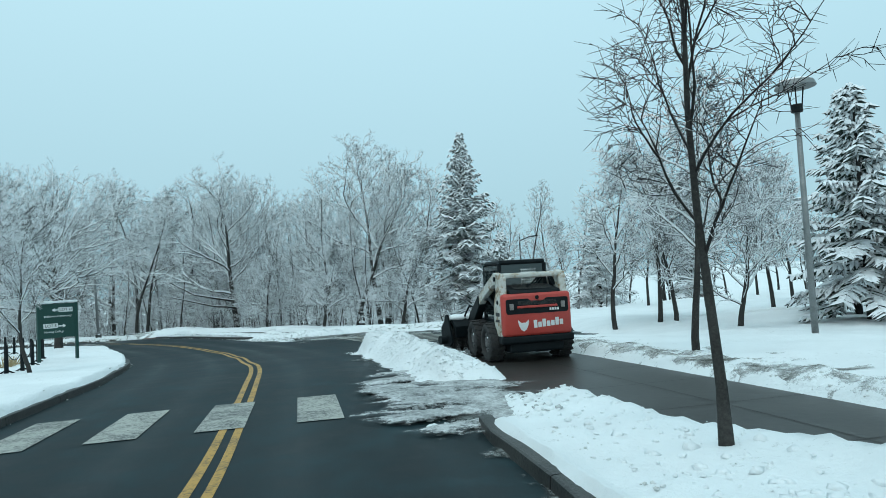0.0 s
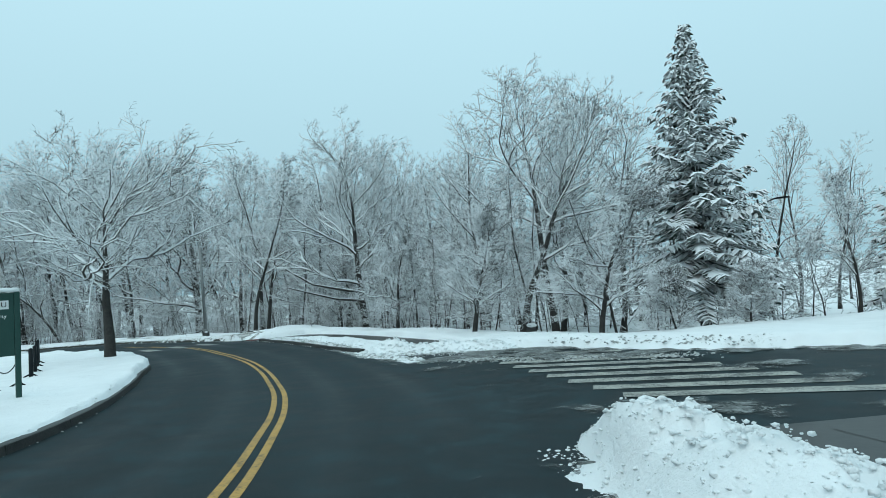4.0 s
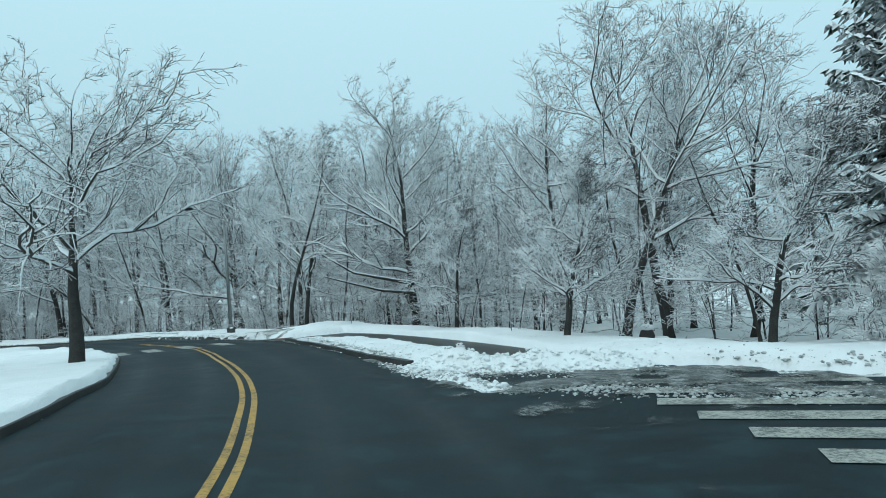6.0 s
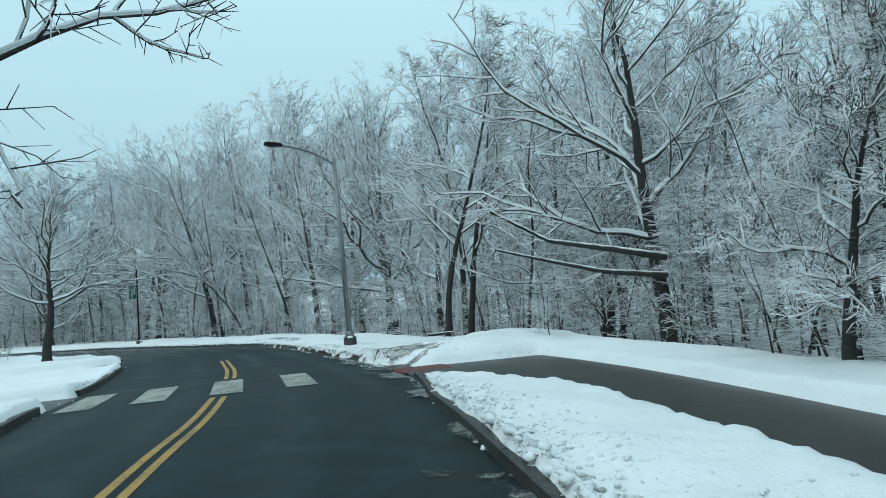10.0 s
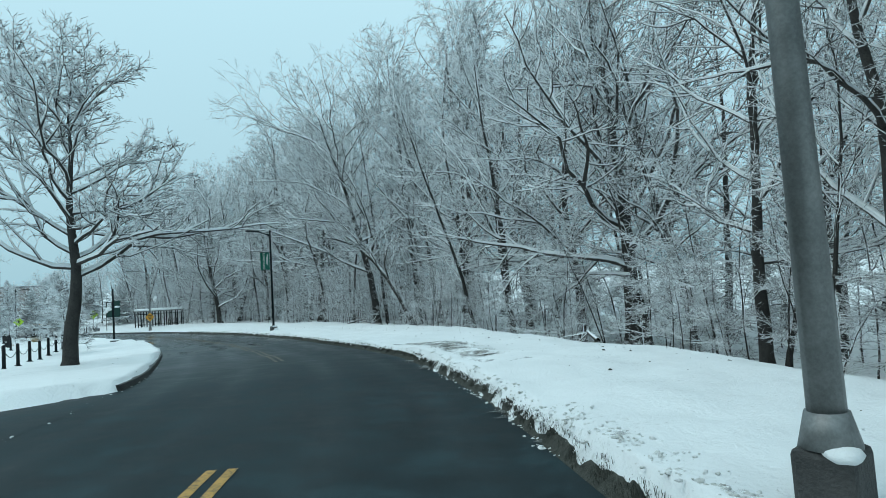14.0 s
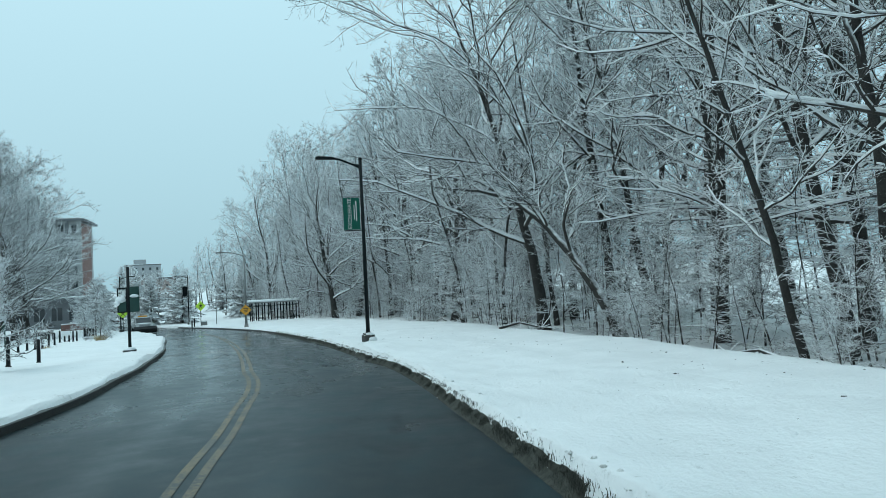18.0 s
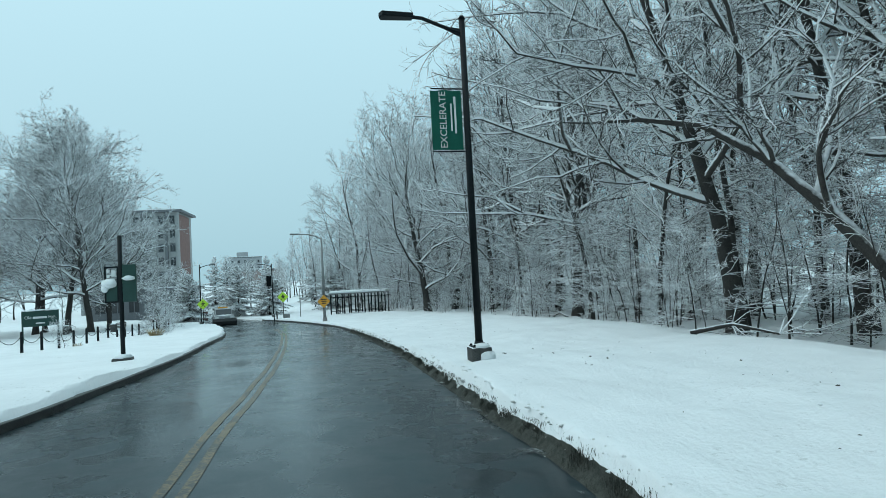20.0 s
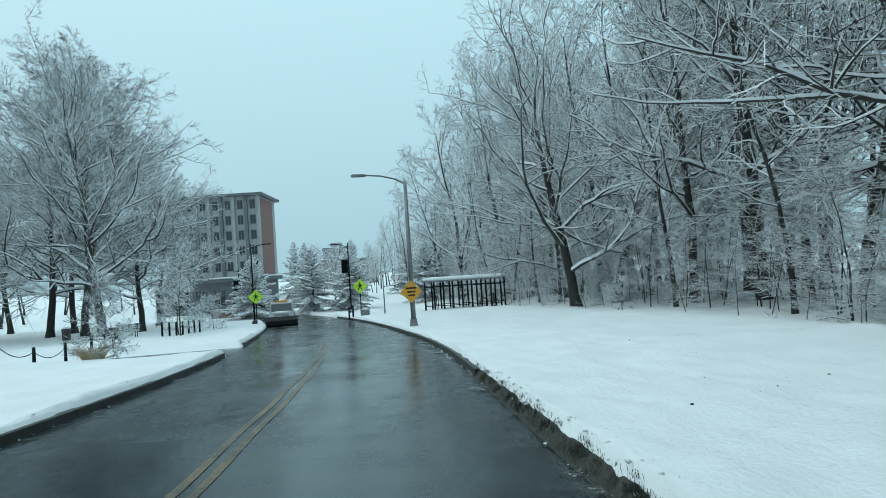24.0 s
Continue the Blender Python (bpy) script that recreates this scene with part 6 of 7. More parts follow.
plough_truck()


# ---- stone by the side street, bench, litter bins, boulders ----
ob = base("memorial_stone", (-5.1, 40.3, land_at(-5.1, 40.3)), 20, "dark stone with a thick snow cap beside a low plinth", "stone")
ob.scale = (0.68, 0.68, 0.68)
bm = bmesh.new()
lump(bm, -0.35, 0, 0.25, 0.32, 0.22, 0.42, 8)
part("boulder", bm, M_STONE, ob, "", True)
snow_cap(ob, -0.33, 0, 0.62, 0.32, 0.24, 0.16, 10)
bm = bmesh.new()
box(bm, -0.1, 0.6, -0.18, 0.18, -0.3, 0.14, 0.03)
plinth = part("plinth", bm, M_STONE, ob)
bars("print", plinth, M_CONCRETE, [(0.05, 0.5, 0.03, 0.07)], -0.185)
snow_cap(ob, 0.25, 0, 0.14, 0.36, 0.2, 0.08, 14)


def bench(x, y, turn, label):
    ob = base("bench", (x, y, land_at(x, y)), turn, label, "bench")
    ob.scale = (1.1, 1.1, 1.1)
    for i in range(4):
        bm = bmesh.new()
        box(bm, -0.8, 0.8, -0.22 + 0.12 * i, -0.12 + 0.12 * i, 0.42, 0.46)
        part("seat_slat", bm, M_WOODGREY, ob)
    for i in range(3):
        bm = bmesh.new()
        box(bm, -0.8, 0.8, 0.25, 0.29, 0.52 + 0.13 * i, 0.62 + 0.13 * i)
        part("back_slat", bm, M_WOODGREY, ob)
    for sx in (-0.7, 0.7):
        bm = bmesh.new()
        tube(bm, [(sx, -0.2, -0.2), (sx, -0.2, 0.42), (sx, 0.26, 0.42), (sx, 0.3, 0.9)], 0.03, 6)
        tube(bm, [(sx, 0.24, -0.2), (sx, 0.24, 0.45)], 0.03, 6)
        part("leg_frame", bm, M_BLACK, ob)
    snow_cap(ob, 0, 0, 0.48, 0.75, 0.22, 0.06, 14)
    return ob


bench(-120.81, 51.80, -60, "wooden park bench with snow on the seat beneath old trees")
for k, (x, y) in enumerate([(-117.68, 52.07), (-124.74, 46.95), (-114.47, 43.90)]):
    ob = base("litter_bin", (x, y, land_at(x, y)), 0, "dark litter bin capped with snow in the park", "bin", "litter bins")
    bm = bmesh.new()
    rod(bm, (0, 0, -0.2), (0, 0, 0.8), 0.27, 0.29, 14)
    part("bin_body", bm, M_STONE, ob, "", True)
    snow_cap(ob, 0, 0, 0.82, 0.27, 0.27, 0.12, 15 + k)

# dry grass tufts showing through the snow
rg = random.Random(77)
for x, y, r, n in ((-98.41, 57.00, 0.55, 160), (-15.33, 22.16, 0.45, 60), (-16.13, 23.74, 0.4, 50), (-90.17, 54.07, 0.25, 30)):
    v, f = [], []
    z = land_at(x, y)
    for _ in range(n):
        a, q = rg.uniform(0, 6.28), rg.random() ** 0.6 * r * 0.5
        b = Vector((x + q * math.cos(a), y + q * math.sin(a), z - 0.05))
        t = b + Vector((math.cos(a) * r * rg.uniform(0.2, 0.9), math.sin(a) * r * rg.uniform(0.2, 0.9), r * rg.uniform(0.5, 1.1)))
        o = len(v)
        for p, w in ((b, 0.012), (b.lerp(t, 0.6) + Vector((0, 0, 0.06)), 0.009), (t, 0.002)):
            for k in range(3):
                v.append((p.x + w * math.cos(2.09 * k), p.y + w * math.sin(2.09 * k), p.z))
        for lv in (0, 3):
            f += [(o + lv + k, o + lv + (k + 1) % 3, o + lv + 3 + (k + 1) % 3, o + lv + 3 + k) for k in range(3)]
    tagged(raw("dry_grass", v, f, M_STRAW), "tuft of dry tan grass poking out of the snow", "grass", "", "stuff")


# broken limbs hanging from the great tree, and logs on the wood's floor
def limb_thing(name, pts, r, label, seed):
    w = Wood(seed)
    p = [Vector(q) for q in pts]
    w.limb(p, [r * (1 - 0.6 * i / (len(p) - 1)) for i in range(len(p))], 8)
    ob = base(name, (0, 0, 0), 0, label, "branch", "broken limbs")
    raw("limb", w.v, w.f, M_BARK, ob, "", True)
    c = Wood(seed + 1)
    for q in p[1:]:
        for _ in range(4):
            d = side_way(c.rng, (p[-1] - p[0]).normalized(), c.rng.uniform(30, 70))
            e = c.course(q, d, c.rng.uniform(0.6, 1.4), 3, 0.15, 0.02)
            c.limb(e, [0.02, 0.016, 0.012, 0.006], 3)
    tagged(raw("twig_spray", c.v, c.f, M_TWIG, ob), "", "", "", "stuff")
    return ob


bz = land_at(-17.04, 52.46)
limb_thing("broken_limb", [(-17.14, 52.26, bz + 2.6), (-18.35, 51.43, bz + 2.9), (-20.31, 51.65, bz + 3.3), (-22.31, 51.86, bz + 4.4)], 0.11, "broken limb hanging out of the great tree, snow along its top", 901)
limb_thing("broken_limb", [(-17.14, 52.26, bz + 2.1), (-18.64, 51.44, bz + 2.3), (-20.69, 51.66, bz + 2.8), (-22.28, 51.94, bz + 3.2)], 0.09, "thinner broken limb below the first, snow along its top", 911)
for k, (x, y, a, ln) in enumerate([(-28.04, 56.06, 0.6, 2.0), (-36.78, 61.14, 2.4, 2.6), (-52.59, 70.63, 2.7, 3.2), (-87.41, 80.60, 2.9, 3.0), (-67.26, 72.36, 0.2, 2.4)]):
    z0, z1 = land_at(x, y), land_at(x + ln * math.cos(a), y + ln * math.sin(a))
    limb_thing("fallen_branch", [(x, y, z0 + 0.05), (x + 0.5 * ln * math.cos(a), y + 0.5 * ln * math.sin(a), (z0 + z1) / 2 + 0.3), (x + ln * math.cos(a), y + ln * math.sin(a), z1 + 0.12)], 0.07, "fallen branch lying in the snow at the wood's edge", 930 + 3 * k)


# ---- skid-steer loader sweeping the footpath ----
def rusty_white():
    m, nt, b = material("rusty_white_paint", 0.5)
    n, f = noise_node(nt, 3.2, 6, 0.65, False), noise_node(nt, 14, 5, 0.7, False)
    k = mix_node(nt, 0.4, n.outputs[0], f.outputs[0])
    r = ramp_node(nt, k.outputs[0], [(0.36, (0.10, 0.05, 0.022)), (0.43, (0.34, 0.25, 0.16)), (0.50, (0.56, 0.56, 0.52)), (0.7, (0.64, 0.65, 0.63))])
    nt.links.new(r.outputs[0], b.inputs["Base Color"])
    bump_node(nt, b, f.outputs[0], 0.15, 0.005)
    return m


def loader_red():
    m, nt, b = material("faded_red_paint", 0.42)
    n, f = noise_node(nt, 2.0, 5, 0.6, False), noise_node(nt, 40, 3, 0.7, False)
    k = mix_node(nt, 0.35, n.outputs[0], f.outputs[0])
    r = ramp_node(nt, k.outputs[0], [(0.30, (0.26, 0.035, 0.022)), (0.42, (0.43, 0.046, 0.034)), (0.70, (0.54, 0.066, 0.050))])
    nt.links.new(r.outputs[0], b.inputs["Base Color"])
    return m


M_RUSTY, M_RED = rusty_white(), loader_red()
M_TYRE = plain_material("muddy_tyre_rubber", (0.014, 0.014, 0.014), (0.05, 0.05, 0.05), 5, 0.85, 0, 0.5, 0.02)
M_RIM = dusted("snow_packed_rim", (0.02, 0.02, 0.02), (0.20, 0.20, 0.20), 7, 0.7, 0.7, 0.9)
M_CAB_GLASS = glass_material("cab_glass", (0.035, 0.05, 0.05), 0.08)


def skid_steer():
    x, y = 1.78, 14.55
    ob = base("skid_steer_loader", (x, y, float(base_z(x, y)) + 0.04), 12.5, "red and white skid-steer loader with rust, sweeping the cleared footpath", "loader")
    ob.scale = (1.04, 1.04, 1.04)

    def p(name, bm, mat, parent=ob, label="", smooth=False):
        return part(name, bm, mat, parent, label, smooth)

    # wheels
    for sx in (-1, 1):
        for wy in (0.0, 1.15):
            cx = sx * 0.77
            bm = bmesh.new()
            prof = [(-0.15, 0.24), (-0.155, 0.36), (-0.12, 0.415), (0.12, 0.415), (0.155, 0.36), (0.15, 0.24)]
            n = 28
            rings = [[bm.verts.new((cx + u, wy + r * math.cos(6.2832 * i / n), 0.41 + r * math.sin(6.2832 * i / n))) for u, r in prof] for i in range(n)]
            for i in range(n):
                for j in range(len(prof)):
                    bm.faces.new((rings[i][j], rings[(i + 1) % n][j], rings[(i + 1) % n][(j + 1) % len(prof)], rings[i][(j + 1) % len(prof)]))
            bmesh.ops.recalc_face_normals(bm, faces=bm.faces[:])
            tyre = p("tyre", bm, M_TYRE, ob, "worn block-tread tyre", True)
            bm = bmesh.new()
            for i in range(18):
                a = 6.2832 * i / 18
                for half in (-1, 1):
                    m = Matrix.Translation((cx, wy, 0.41)) @ Matrix.Rotation(a + 0.09 * half, 4, "X") @ Matrix.Translation((half * 0.075, 0, 0.415)) @ Matrix.Rotation(0.35 * half, 4, "Z")
                    box(bm, -0.085, 0.085, -0.035, 0.035, -0.012, 0.014, 0, m)
            p("tread", bm, M_TYRE, tyre)
            bm = bmesh.new()
            rod(bm, (cx - 0.10, wy, 0.41), (cx + 0.10, wy, 0.41), 0.245, 0.245, 22)
            rod(bm, (cx + sx * 0.08, wy, 0.41), (cx + sx * 0.13, wy, 0.41), 0.12, 0.10, 14)
            rim = p("rim", bm, M_RIM, tyre, "steel rim packed with snow")
            bm = bmesh.new()
            for i in range(8):
                a = 6.2832 * i / 8
                rod(bm, (cx + sx * 0.10, wy + 0.16 * math.cos(a), 0.41 + 0.16 * math.sin(a)), (cx + sx * 0.12, wy + 0.16 * math.cos(a), 0.41 + 0.16 * math.sin(a)), 0.014, 0.014, 6)
            p("wheel_nuts", bm, M_BLACK, rim)
    # chassis
    bm = bmesh.new()
    box(bm, -0.59, 0.59, -0.70, 1.75, 0.22, 0.80, 0.04)
    p("chassis", bm, M_BLACK, ob, "black lower frame")
    bm = bmesh.new()
    box(bm, -0.79, 0.79, -0.79, -0.52, 0.41, 0.57, 0.04)
    p("rear_bumper", bm, M_BLACK)
    # white rear side panels with rust
    for sx in (-1, 1):
        bm = bmesh.new()
        prism(bm, [(-0.66, 0.56), (-0.34, 0.56), (-0.18, 0.85), (-0.22, 1.25), (-0.36, 1.46), (-0.66, 1.46)], "x", sx * 0.60, sx * 0.76, 0.02)
        side = p("side_panel", bm, M_RUSTY, ob, "white rear side panel streaked with rust")
        bm = bmesh.new()
        rod(bm, (sx * 0.755, -0.5, 1.27), (sx * 0.775, -0.5, 1.27), 0.05, 0.045, 12)
        p("pivot_cap", bm, M_BLACK, side)
        bm = bmesh.new()
        fx = sx * 0.762
        for y0, y1, z0, z1 in ((-0.60, -0.34, 0.98, 1.06), (-0.58, -0.32, 0.86, 0.91)):
            box(bm, min(fx, fx + sx * 0.004), max(fx, fx + sx * 0.004), y0, y1, z0, z1)
        p("print", bm, M_SIGN_BLACK, side)
    # red tailgate
    bm = bmesh.new()
    box(bm, -0.755, 0.755, -0.80, -0.60, 0.56, 1.44, 0.07)
    gate = p("tailgate", bm, M_RED, ob, "faded red rear door", True)
    bm = bmesh.new()
    prism(bm, [(-0.65, 1.02), (0.65, 1.02), (0.68, 1.06), (0.68, 1.30), (0.65, 1.33), (0.20, 1.33), (0.12, 1.27), (-0.12, 1.27), (-0.20, 1.33), (-0.65, 1.33), (-0.68, 1.30), (-0.68, 1.06)], "y", -0.812, -0.79, 0.008)
    grille = p("grille", bm, M_BLACK, gate, "black recessed grille")
    bm = bmesh.new()
    box(bm, -0.44, 0.44, -0.828, -0.80, 1.135, 1.185, 0.012)
    p("grille_bar", bm, M_RED, grille)
    for i in range(5):
        bm = bmesh.new()
        box(bm, -0.42, 0.42, -0.816, -0.80, 1.205 + 0.018 * i, 1.212 + 0.018 * i)
        p("louvre", bm, M_STONE, grille)
    for sx in (-1, 1):
        bm = bmesh.new()
        box(bm, sx * 0.56 - 0.045, sx * 0.56 + 0.045, -0.826, -0.80, 1.11, 1.24, 0.012)
        p("tail_light", bm, M_CONCRETE, grille, "pale rear lamp")
    bm = bmesh.new()
    rod(bm, (0, -0.815, 1.345), (0, -0.79, 1.345), 0.042, 0.042, 16)
    p("badge", bm, M_BLACK, gate, "round dark badge")
    bars("print", grille, M_LETTER, [(0.26 + 0.055 * i, 0.30 + 0.055 * i, 1.065, 1.115) for i in range(4)], -0.813)
    for i in range(7):
        bars("logo_bar", gate, M_LETTER, [(-0.10 + 0.095 * i, -0.025 + 0.095 * i, 0.72 + 0.006 * i, 0.83 + 0.006 * i + (0.05 if i in (0, 2, 5) else 0))], -0.803)
    bm = bmesh.new()
    prism(bm, [(-0.38, 0.70), (-0.32, 0.66), (-0.26, 0.70), (-0.22, 0.78), (-0.20, 0.90), (-0.27, 0.84), (-0.37, 0.84), (-0.44, 0.90), (-0.42, 0.78)], "y", -0.808, -0.80)
    p("logo_shape", bm, M_LETTER, gate, "plain white emblem shape")
    # engine hood and cooler grating
    bm = bmesh.new()
    prism(bm, [(-0.74, 1.44), (-0.70, 1.50), (0.05, 1.62), (0.05, 1.20), (-0.74, 1.20)], "x", -0.56, 0.56, 0.02)
    hood = p("engine_hood", bm, M_BLACK, ob, "dark sloping engine hood")
    for i in range(9):
        bm = bmesh.new()
        yy = -0.62 + 0.06 * i
        box(bm, -0.40, 0.40, yy, yy + 0.02, 1.515 + 0.16 * (yy + 0.70), 1.530 + 0.16 * (yy + 0.70))
        p("hood_slat", bm, M_STONE, hood)
    bm = bmesh.new()
    tube(bm, [(-0.1, -0.55, 1.50), (-0.08, -0.5, 1.60), (0.0, -0.46, 1.62)], 0.025, 6)
    p("hood_latch", bm, M_BLACK, hood)
    # cab
    bm = bmesh.new()
    box(bm, -0.54, 0.54, 0.0, 1.28, 0.76, 0.86, 0.02)
    cab = p("cab", bm, M_BLACK, ob, "black operator cab with wire guards")
    for sx in (-0.52, 0.52):
        for (y0, z0), (y1, z1) in (((0.05, 0.8), (0.02, 2.08)), ((1.25, 0.8), (1.12, 2.08))):
            bm = bmesh.new()
            rod(bm, (sx, y0, z0), (sx, y1, z1), 0.045, 0.045, 6)
            p("cab_post", bm, M_BLACK, cab)
    bm = bmesh.new()
    box(bm, -0.53, 0.53, -0.04, 1.16, 2.06, 2.16, 0.04)
    p("cab_roof", bm, M_BLACK, cab, "dark rounded cab roof")
    bm = bmesh.new()
    box(bm, -0.52, 0.52, 0.02, 0.04, 1.60, 2.06)
    p("rear_window", bm, M_CAB_GLASS, cab)
    for sx in (-1, 1):
        bm = bmesh.new()
        prism(bm, [(0.08, 0.95), (1.22, 0.95), (1.10, 2.05), (0.05, 2.05)], "x", sx * 0.535, sx * 0.55)
        p("side_window", bm, M_CAB_GLASS, cab)
        bm = bmesh.new()
        for i in range(9):
            rod(bm, (sx * 0.56, 0.12 + 0.12 * i, 0.98), (sx * 0.56, 0.10 + 0.11 * i, 1.95), 0.007, 0.007, 4)
        for i in range(8):
            rod(bm, (sx * 0.565, 0.08, 1.05 + 0.12 * i), (sx * 0.565, 1.15, 1.05 + 0.12 * i), 0.007, 0.007, 4)
        p("side_mesh", bm, M_BLACK, cab, "wire guard")
    bm = bmesh.new()
    for i in range(7):
        rod(bm, (-0.02 + 0.05 * i, 0.0, 1.62), (-0.02 + 0.05 * i, 0.0, 1.96), 0.006, 0.006, 4)
    for i in range(6):
        rod(bm, (-0.04, 0.0, 1.66 + 0.055 * i), (0.32, 0.0, 1.66 + 0.055 * i), 0.006, 0.006, 4)
    p("rear_mesh", bm, M_LETTER, cab, "pale wire guard behind the rear window")
    bm = bmesh.new()
    box(bm, -0.36, 0.36, 0.30, 0.45, 0.9, 1.72, 0.06)
    p("seat_back", bm, M_BLACK, cab)
    # rear uprights, cross tube and lift arms
    for sx in (-1, 1):
        bm = bmesh.new()
        prism(bm, [(-0.62, 1.42), (-0.38, 1.42), (-0.30, 1.56), (-0.38, 1.84), (-0.55, 1.87), (-0.62, 1.78)], "x", sx * 0.58, sx * 0.74, 0.025)
        p("upright", bm, M_RUSTY, ob, "white upright of the lift arm")
        bm = bmesh.new()
        prism(bm, [(-0.52, 1.86), (-0.30, 1.90), (0.55, 1.58), (1.35, 1.22), (1.72, 0.98), (1.86, 0.62), (1.72, 0.50), (1.55, 0.80), (1.30, 1.02), (0.45, 1.40), (-0.25, 1.64), (-0.40, 1.64)], "x", sx * 0.62, sx * 0.76, 0.02)
        arm = p("lift_arm", bm, M_RUSTY, ob, "white lift arm with bare rusty patches")
        bm = bmesh.new()
        prism(bm, [(0.95, 1.40), (1.72, 0.98), (1.86, 0.60), (1.70, 0.45), (1.50, 0.72), (0.90, 1.15)], "x", sx * 0.60, sx * 0.785, 0.02)
        p("arm_knee", bm, M_BLACK, arm, "black knee of the arm")
        bm = bmesh.new()
        rod(bm, (sx * 0.68, -0.42, 1.05), (sx * 0.68, 0.35, 1.34), 0.05, 0.05, 10)
        rod(bm, (sx * 0.68, 0.30, 1.32), (sx * 0.68, 0.95, 1.30), 0.028, 0.028, 8)
        p("lift_cylinder", bm, M_BLACK, arm, "black hydraulic cylinder")
        bm = bmesh.new()
        prism(bm, [(-0.30, 1.10), (-0.10, 1.10), (0.05, 1.72), (-0.15, 1.78)], "x", sx * 0.61, sx * 0.66)
        p("arm_link", bm, M_BLACK, arm)
        bm = bmesh.new()
        rod(bm, (sx * 0.76, -0.40, 1.76), (sx * 0.79, -0.40, 1.76), 0.05, 0.05, 10)
        p("arm_pin", bm, M_BLACK, arm)
    bm = bmesh.new()
    box(bm, -0.74, 0.74, -0.60, -0.44, 1.76, 1.87, 0.04)
    p("cross_tube", bm, M_RUSTY, ob, "white cross tube with snow")
    runs = [([(0.20 + 0.08 * k, 0.0, 1.62), (0.34 + 0.06 * k, -0.12, 1.80), (0.46 + 0.04 * k, -0.30, 1.78), (0.52 + 0.04 * k, -0.42, 1.58)], 0.018) for k in range(3)]
    runs.append(([(-0.62, 1.5, 1.05), (-0.78, 1.75, 1.15), (-0.86, 1.95, 0.9), (-0.8, 2.05, 0.6)], 0.022))
    runs.append(([(-0.55, 1.6, 1.0), (-0.72, 1.85, 1.0), (-0.78, 2.0, 0.7)], 0.018))
    for run, thick in runs:
        bm = bmesh.new()
        tube(bm, run, thick, 6)
        p("hose", bm, M_BLACK, ob, "black hydraulic hose")
    # angled sweeper in front
    turn = Matrix.Translation((-0.15, 2.35, 0)) @ Matrix.Rotation(radians(16), 4, "Z")
    bm = bmesh.new()
    prism(bm, [(-0.34, 0.40), (-0.34, 0.66), (-0.18, 0.82), (0.20, 0.82), (0.40, 0.62), (0.40, 0.40), (0.34, 0.40), (0.34, 0.58), (0.16, 0.74), (-0.14, 0.74), (-0.28, 0.62), (-0.28, 0.40)], "x", -1.15, 1.15)
    bmesh.ops.transform(bm, matrix=turn, verts=bm.verts)
    hoodb = p("sweeper_hood", bm, M_BLACK, ob, "dark steel sweeper hood loaded with snow")
    for k in range(7):
        bm = bmesh.new()
        lump(bm, -0.95 + 0.32 * k, 0.0, 0.85, 0.26, 0.24, 0.09, 40 + k)
        bmesh.ops.transform(bm, matrix=turn, verts=bm.verts)
        p("snow_lump", bm, M_SNOW, hoodb, "snow lying on the sweeper", True)
    bm = bmesh.new()
    n = 26
    for k in range(11):
        cx = -1.05 + 0.21 * k
        for i in range(n):
            a = 6.2832 * i / n + 0.3 * k
            rod(bm, (cx, 0.0, 0.34), (cx + 0.04, 0.33 * math.cos(a), 0.34 + 0.33 * math.sin(a)), 0.03, 0.012, 4)
    bmesh.ops.transform(bm, matrix=turn, verts=bm.verts)
    p("brush", bm, M_TYRE, ob, "round bristle brush")
    for sx in (-1.22, 1.22):
        bm = bmesh.new()
        prism(bm, [(-0.30, 0.30), (-0.10, 0.95), (0.0, 0.95), (0.16, 0.55), (0.30, 0.30), (0.10, 0.18), (-0.15, 0.18)], "x", sx - 0.02, sx + 0.02)
        bmesh.ops.transform(bm, matrix=turn, verts=bm.verts)
        p("end_plate", bm, M_BLACK, ob)
    bm = bmesh.new()
    rod(bm, (-1.22, 0, 0.34), (-1.42, 0, 0.34), 0.10, 0.10, 12)
    bmesh.ops.transform(bm, matrix=turn, verts=bm.verts)
    p("drive_motor", bm, M_BLACK, ob)
    bm = bmesh.new()
    box(bm, -0.45, 0.45, 1.72, 2.1, 0.25, 0.62, 0.03)
    p("coupler", bm, M_BLACK, ob)
    return ob


skid_steer()


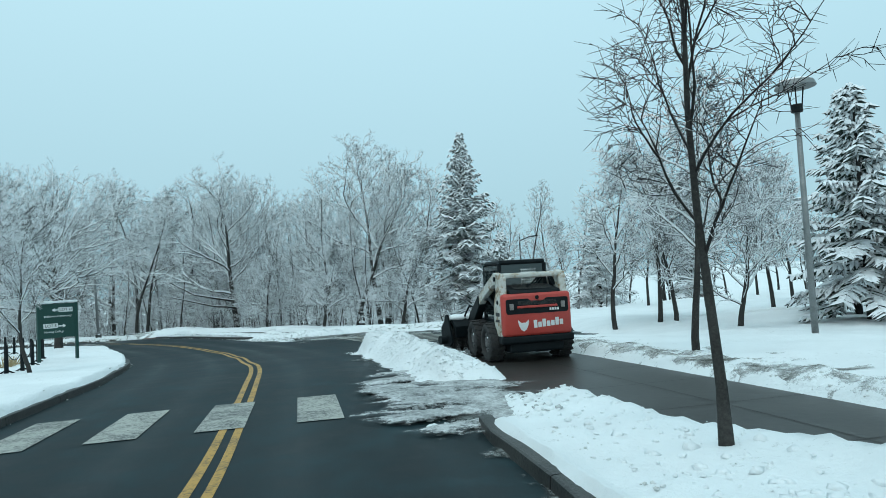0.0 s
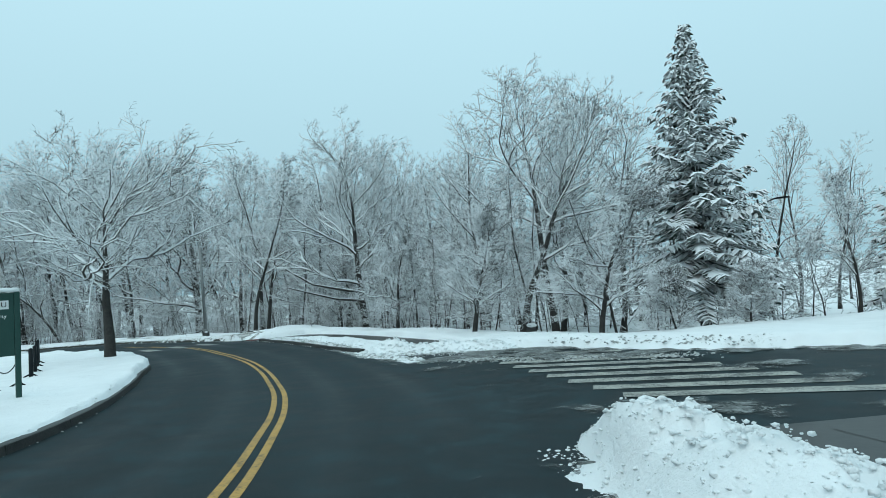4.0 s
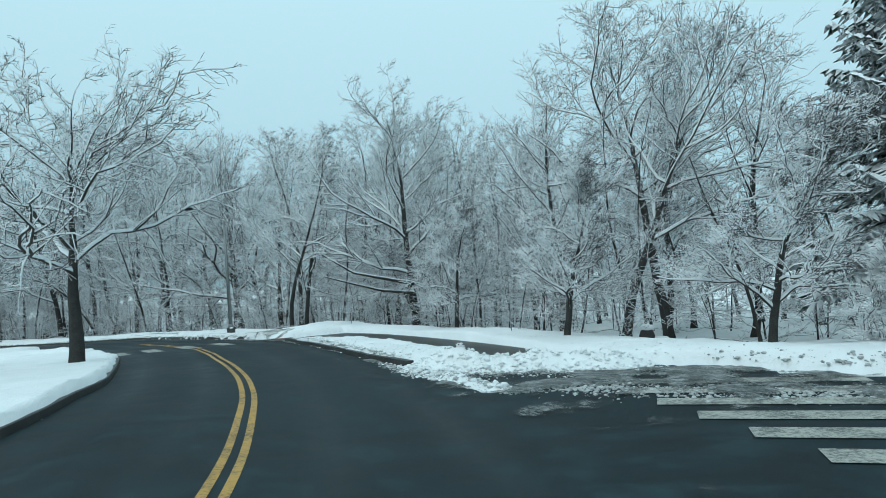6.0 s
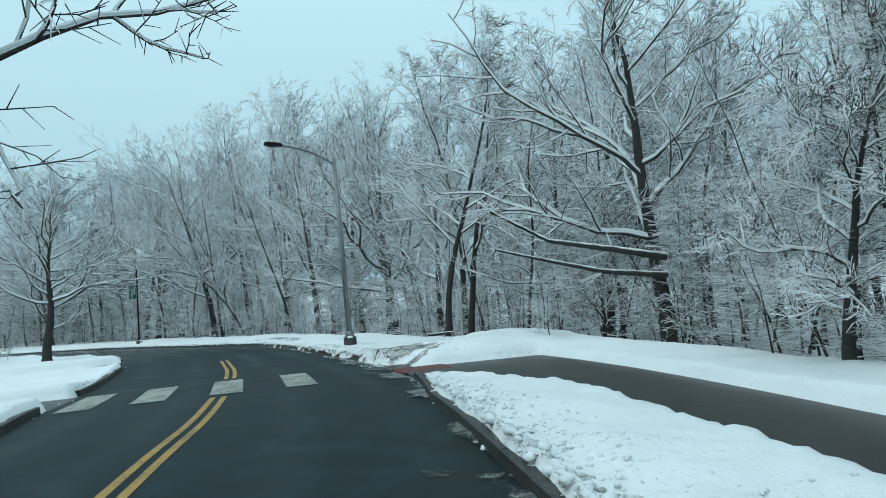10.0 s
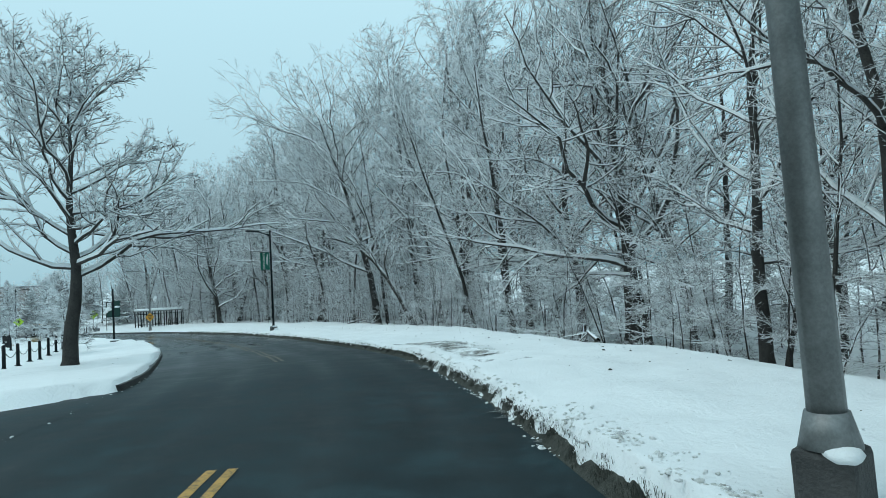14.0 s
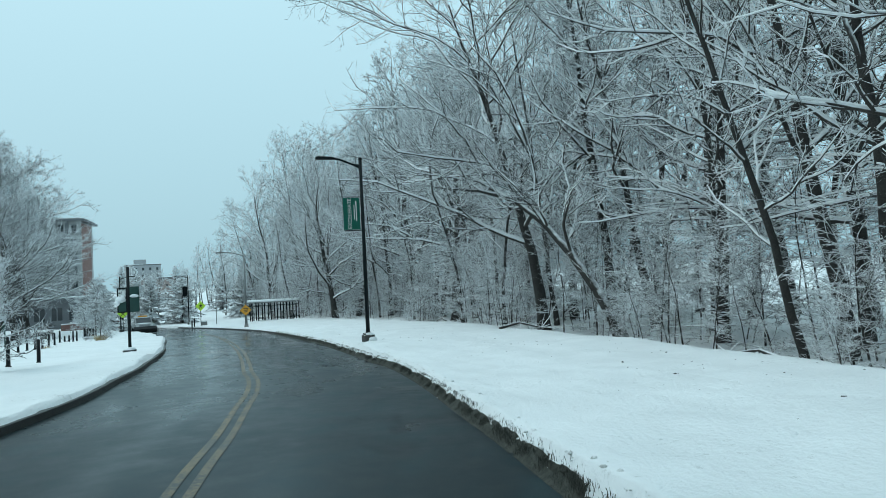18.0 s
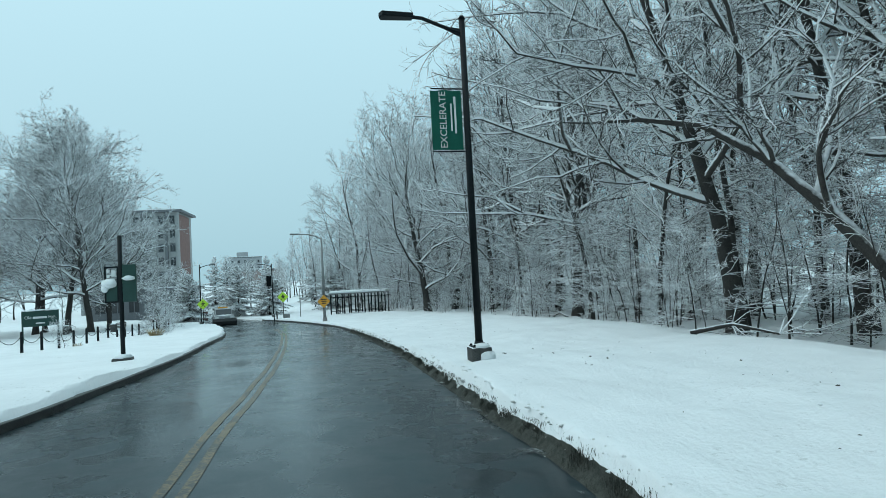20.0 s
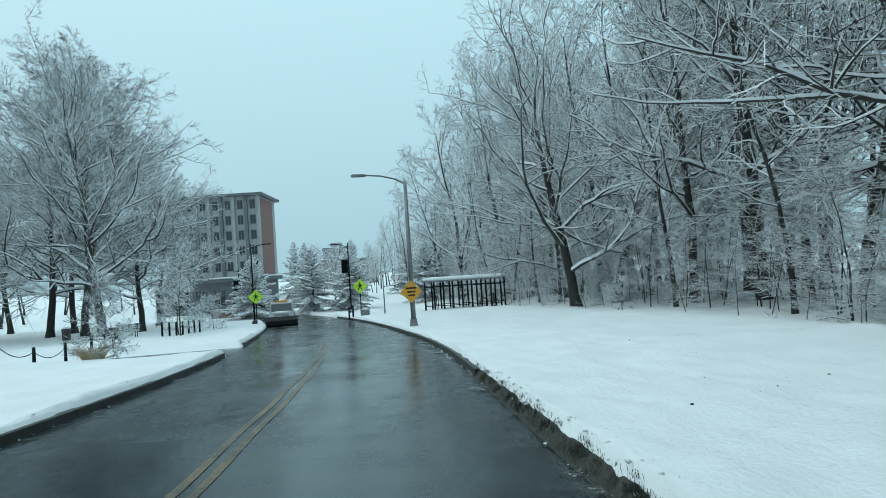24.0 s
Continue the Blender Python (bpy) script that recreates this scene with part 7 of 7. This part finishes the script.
# ---- buildings in the distance ----
def slab_house(name, corner, yaw, w, d, h, wall, label, storeys, bays, cap=0.5, side_wall=None, fins=False, win=(0.9, 1.3)):
    """Flat-roofed building. Front face looks to local -y and starts at x = 0, z = 0 at the foot."""
    ob = base(name, corner, yaw, label, "building")
    ob.scale = (1.2, 1.2, 1.2)
    bm = bmesh.new()
    box(bm, 0, w, 0, d, -6, h)
    part("wall", bm, wall, ob)
    if side_wall:
        bm = bmesh.new()
        box(bm, w, w + 0.25, -0.2, d * 0.75, -6, h - 0.4)
        part("side_wall", bm, side_wall, ob, "brick end wall")
    bm = bmesh.new()
    box(bm, -cap, w + cap, -cap, d + cap, h, h + 0.45, 0.03)
    roof = part("roof", bm, M_GREY_STRIP, ob)
    bm = bmesh.new()
    box(bm, -cap + 0.05, w + cap - 0.05, -cap + 0.05, d + cap - 0.05, h + 0.45, h + 0.62, 0.06)
    part("roof_snow", bm, M_SNOW, roof, "snow on the flat roof")
    sh, bw = (h - 1.0) / storeys, w / bays
    for i in range(storeys):
        for j in range(bays):
            cx, cz = bw * (j + 0.5), 0.9 + sh * i + sh * 0.5
            bm = bmesh.new()
            box(bm, cx - win[0] / 2, cx + win[0] / 2, -0.03, 0.05, cz - win[1] / 2, cz + win[1] / 2)
            wn = part("window", bm, M_GREY_STRIP, ob)
            for k in (-1, 1):
                bm = bmesh.new()
                box(bm, cx + k * win[0] * 0.25 - win[0] * 0.20, cx + k * win[0] * 0.25 + win[0] * 0.20, -0.05, -0.03, cz - win[1] * 0.42, cz + win[1] * 0.42)
                part("pane", bm, M_GLASS, wn)
    if fins:
        for j in range(bays + 1):
            bm = bmesh.new()
            box(bm, bw * j - 0.26, bw * j + 0.26, -0.55, 0.0, -1, h)
            part("fin", bm, M_GREY_STRIP if j % 2 else M_PANEL, ob)
    return ob


slab_house("tower_block", (-222.8, 31.9, -8.4), 80, 18.0, 12.0, 20.6, M_PANEL, "tall pale office block with grey fins and a brick end", 7, 8, 0.9, M_BRICK, True, (1.0, 1.75))
slab_house("lecture_hall", (-297.8, 66.4, -12.0), 90, 16.4, 20.0, 12.3, M_BEIGE, "low tan brick hall with a flat snowy roof", 3, 4, 0.2, None, False, (0.6, 0.5))
far = slab_house("distant_tower", (-432.8, 69.3, -12.0), 90, 15.0, 15.0, 20.6, M_TOWER, "far grey concrete tower in the haze", 6, 5, 0.2)
bm = bmesh.new()
box(bm, 4.0, 9.0, 3, 10, 21.0, 23.4)
part("penthouse", bm, M_TOWER, far)
slab_house("low_wing", (-177.1, 40.9, -7.8), 82, 13.5, 8.0, 4.6, M_GREY_STRIP, "low entrance wing with a snowy roof before the tower", 1, 6, 0.6, None, False, (1.5, 2.2))
wall_ob = base("garden_wall", (-158.0, 55.6, land_at(-158.0, 55.6)), 100, "low red brick wall beyond the crossing", "wall")
for k in range(5):
    bm = bmesh.new()
    box(bm, -4.0 + 1.62 * k, -4.0 + 1.62 * (k + 1) - 0.02, -0.2, 0.2, -1.0, 1.3, 0.02)
    part("brick_panel", bm, M_BRICK, wall_ob)
bm = bmesh.new()
box(bm, -4.0, 4.1, -0.24, 0.24, 1.3, 1.44, 0.05)
part("wall_snow", bm, M_SNOW, wall_ob)
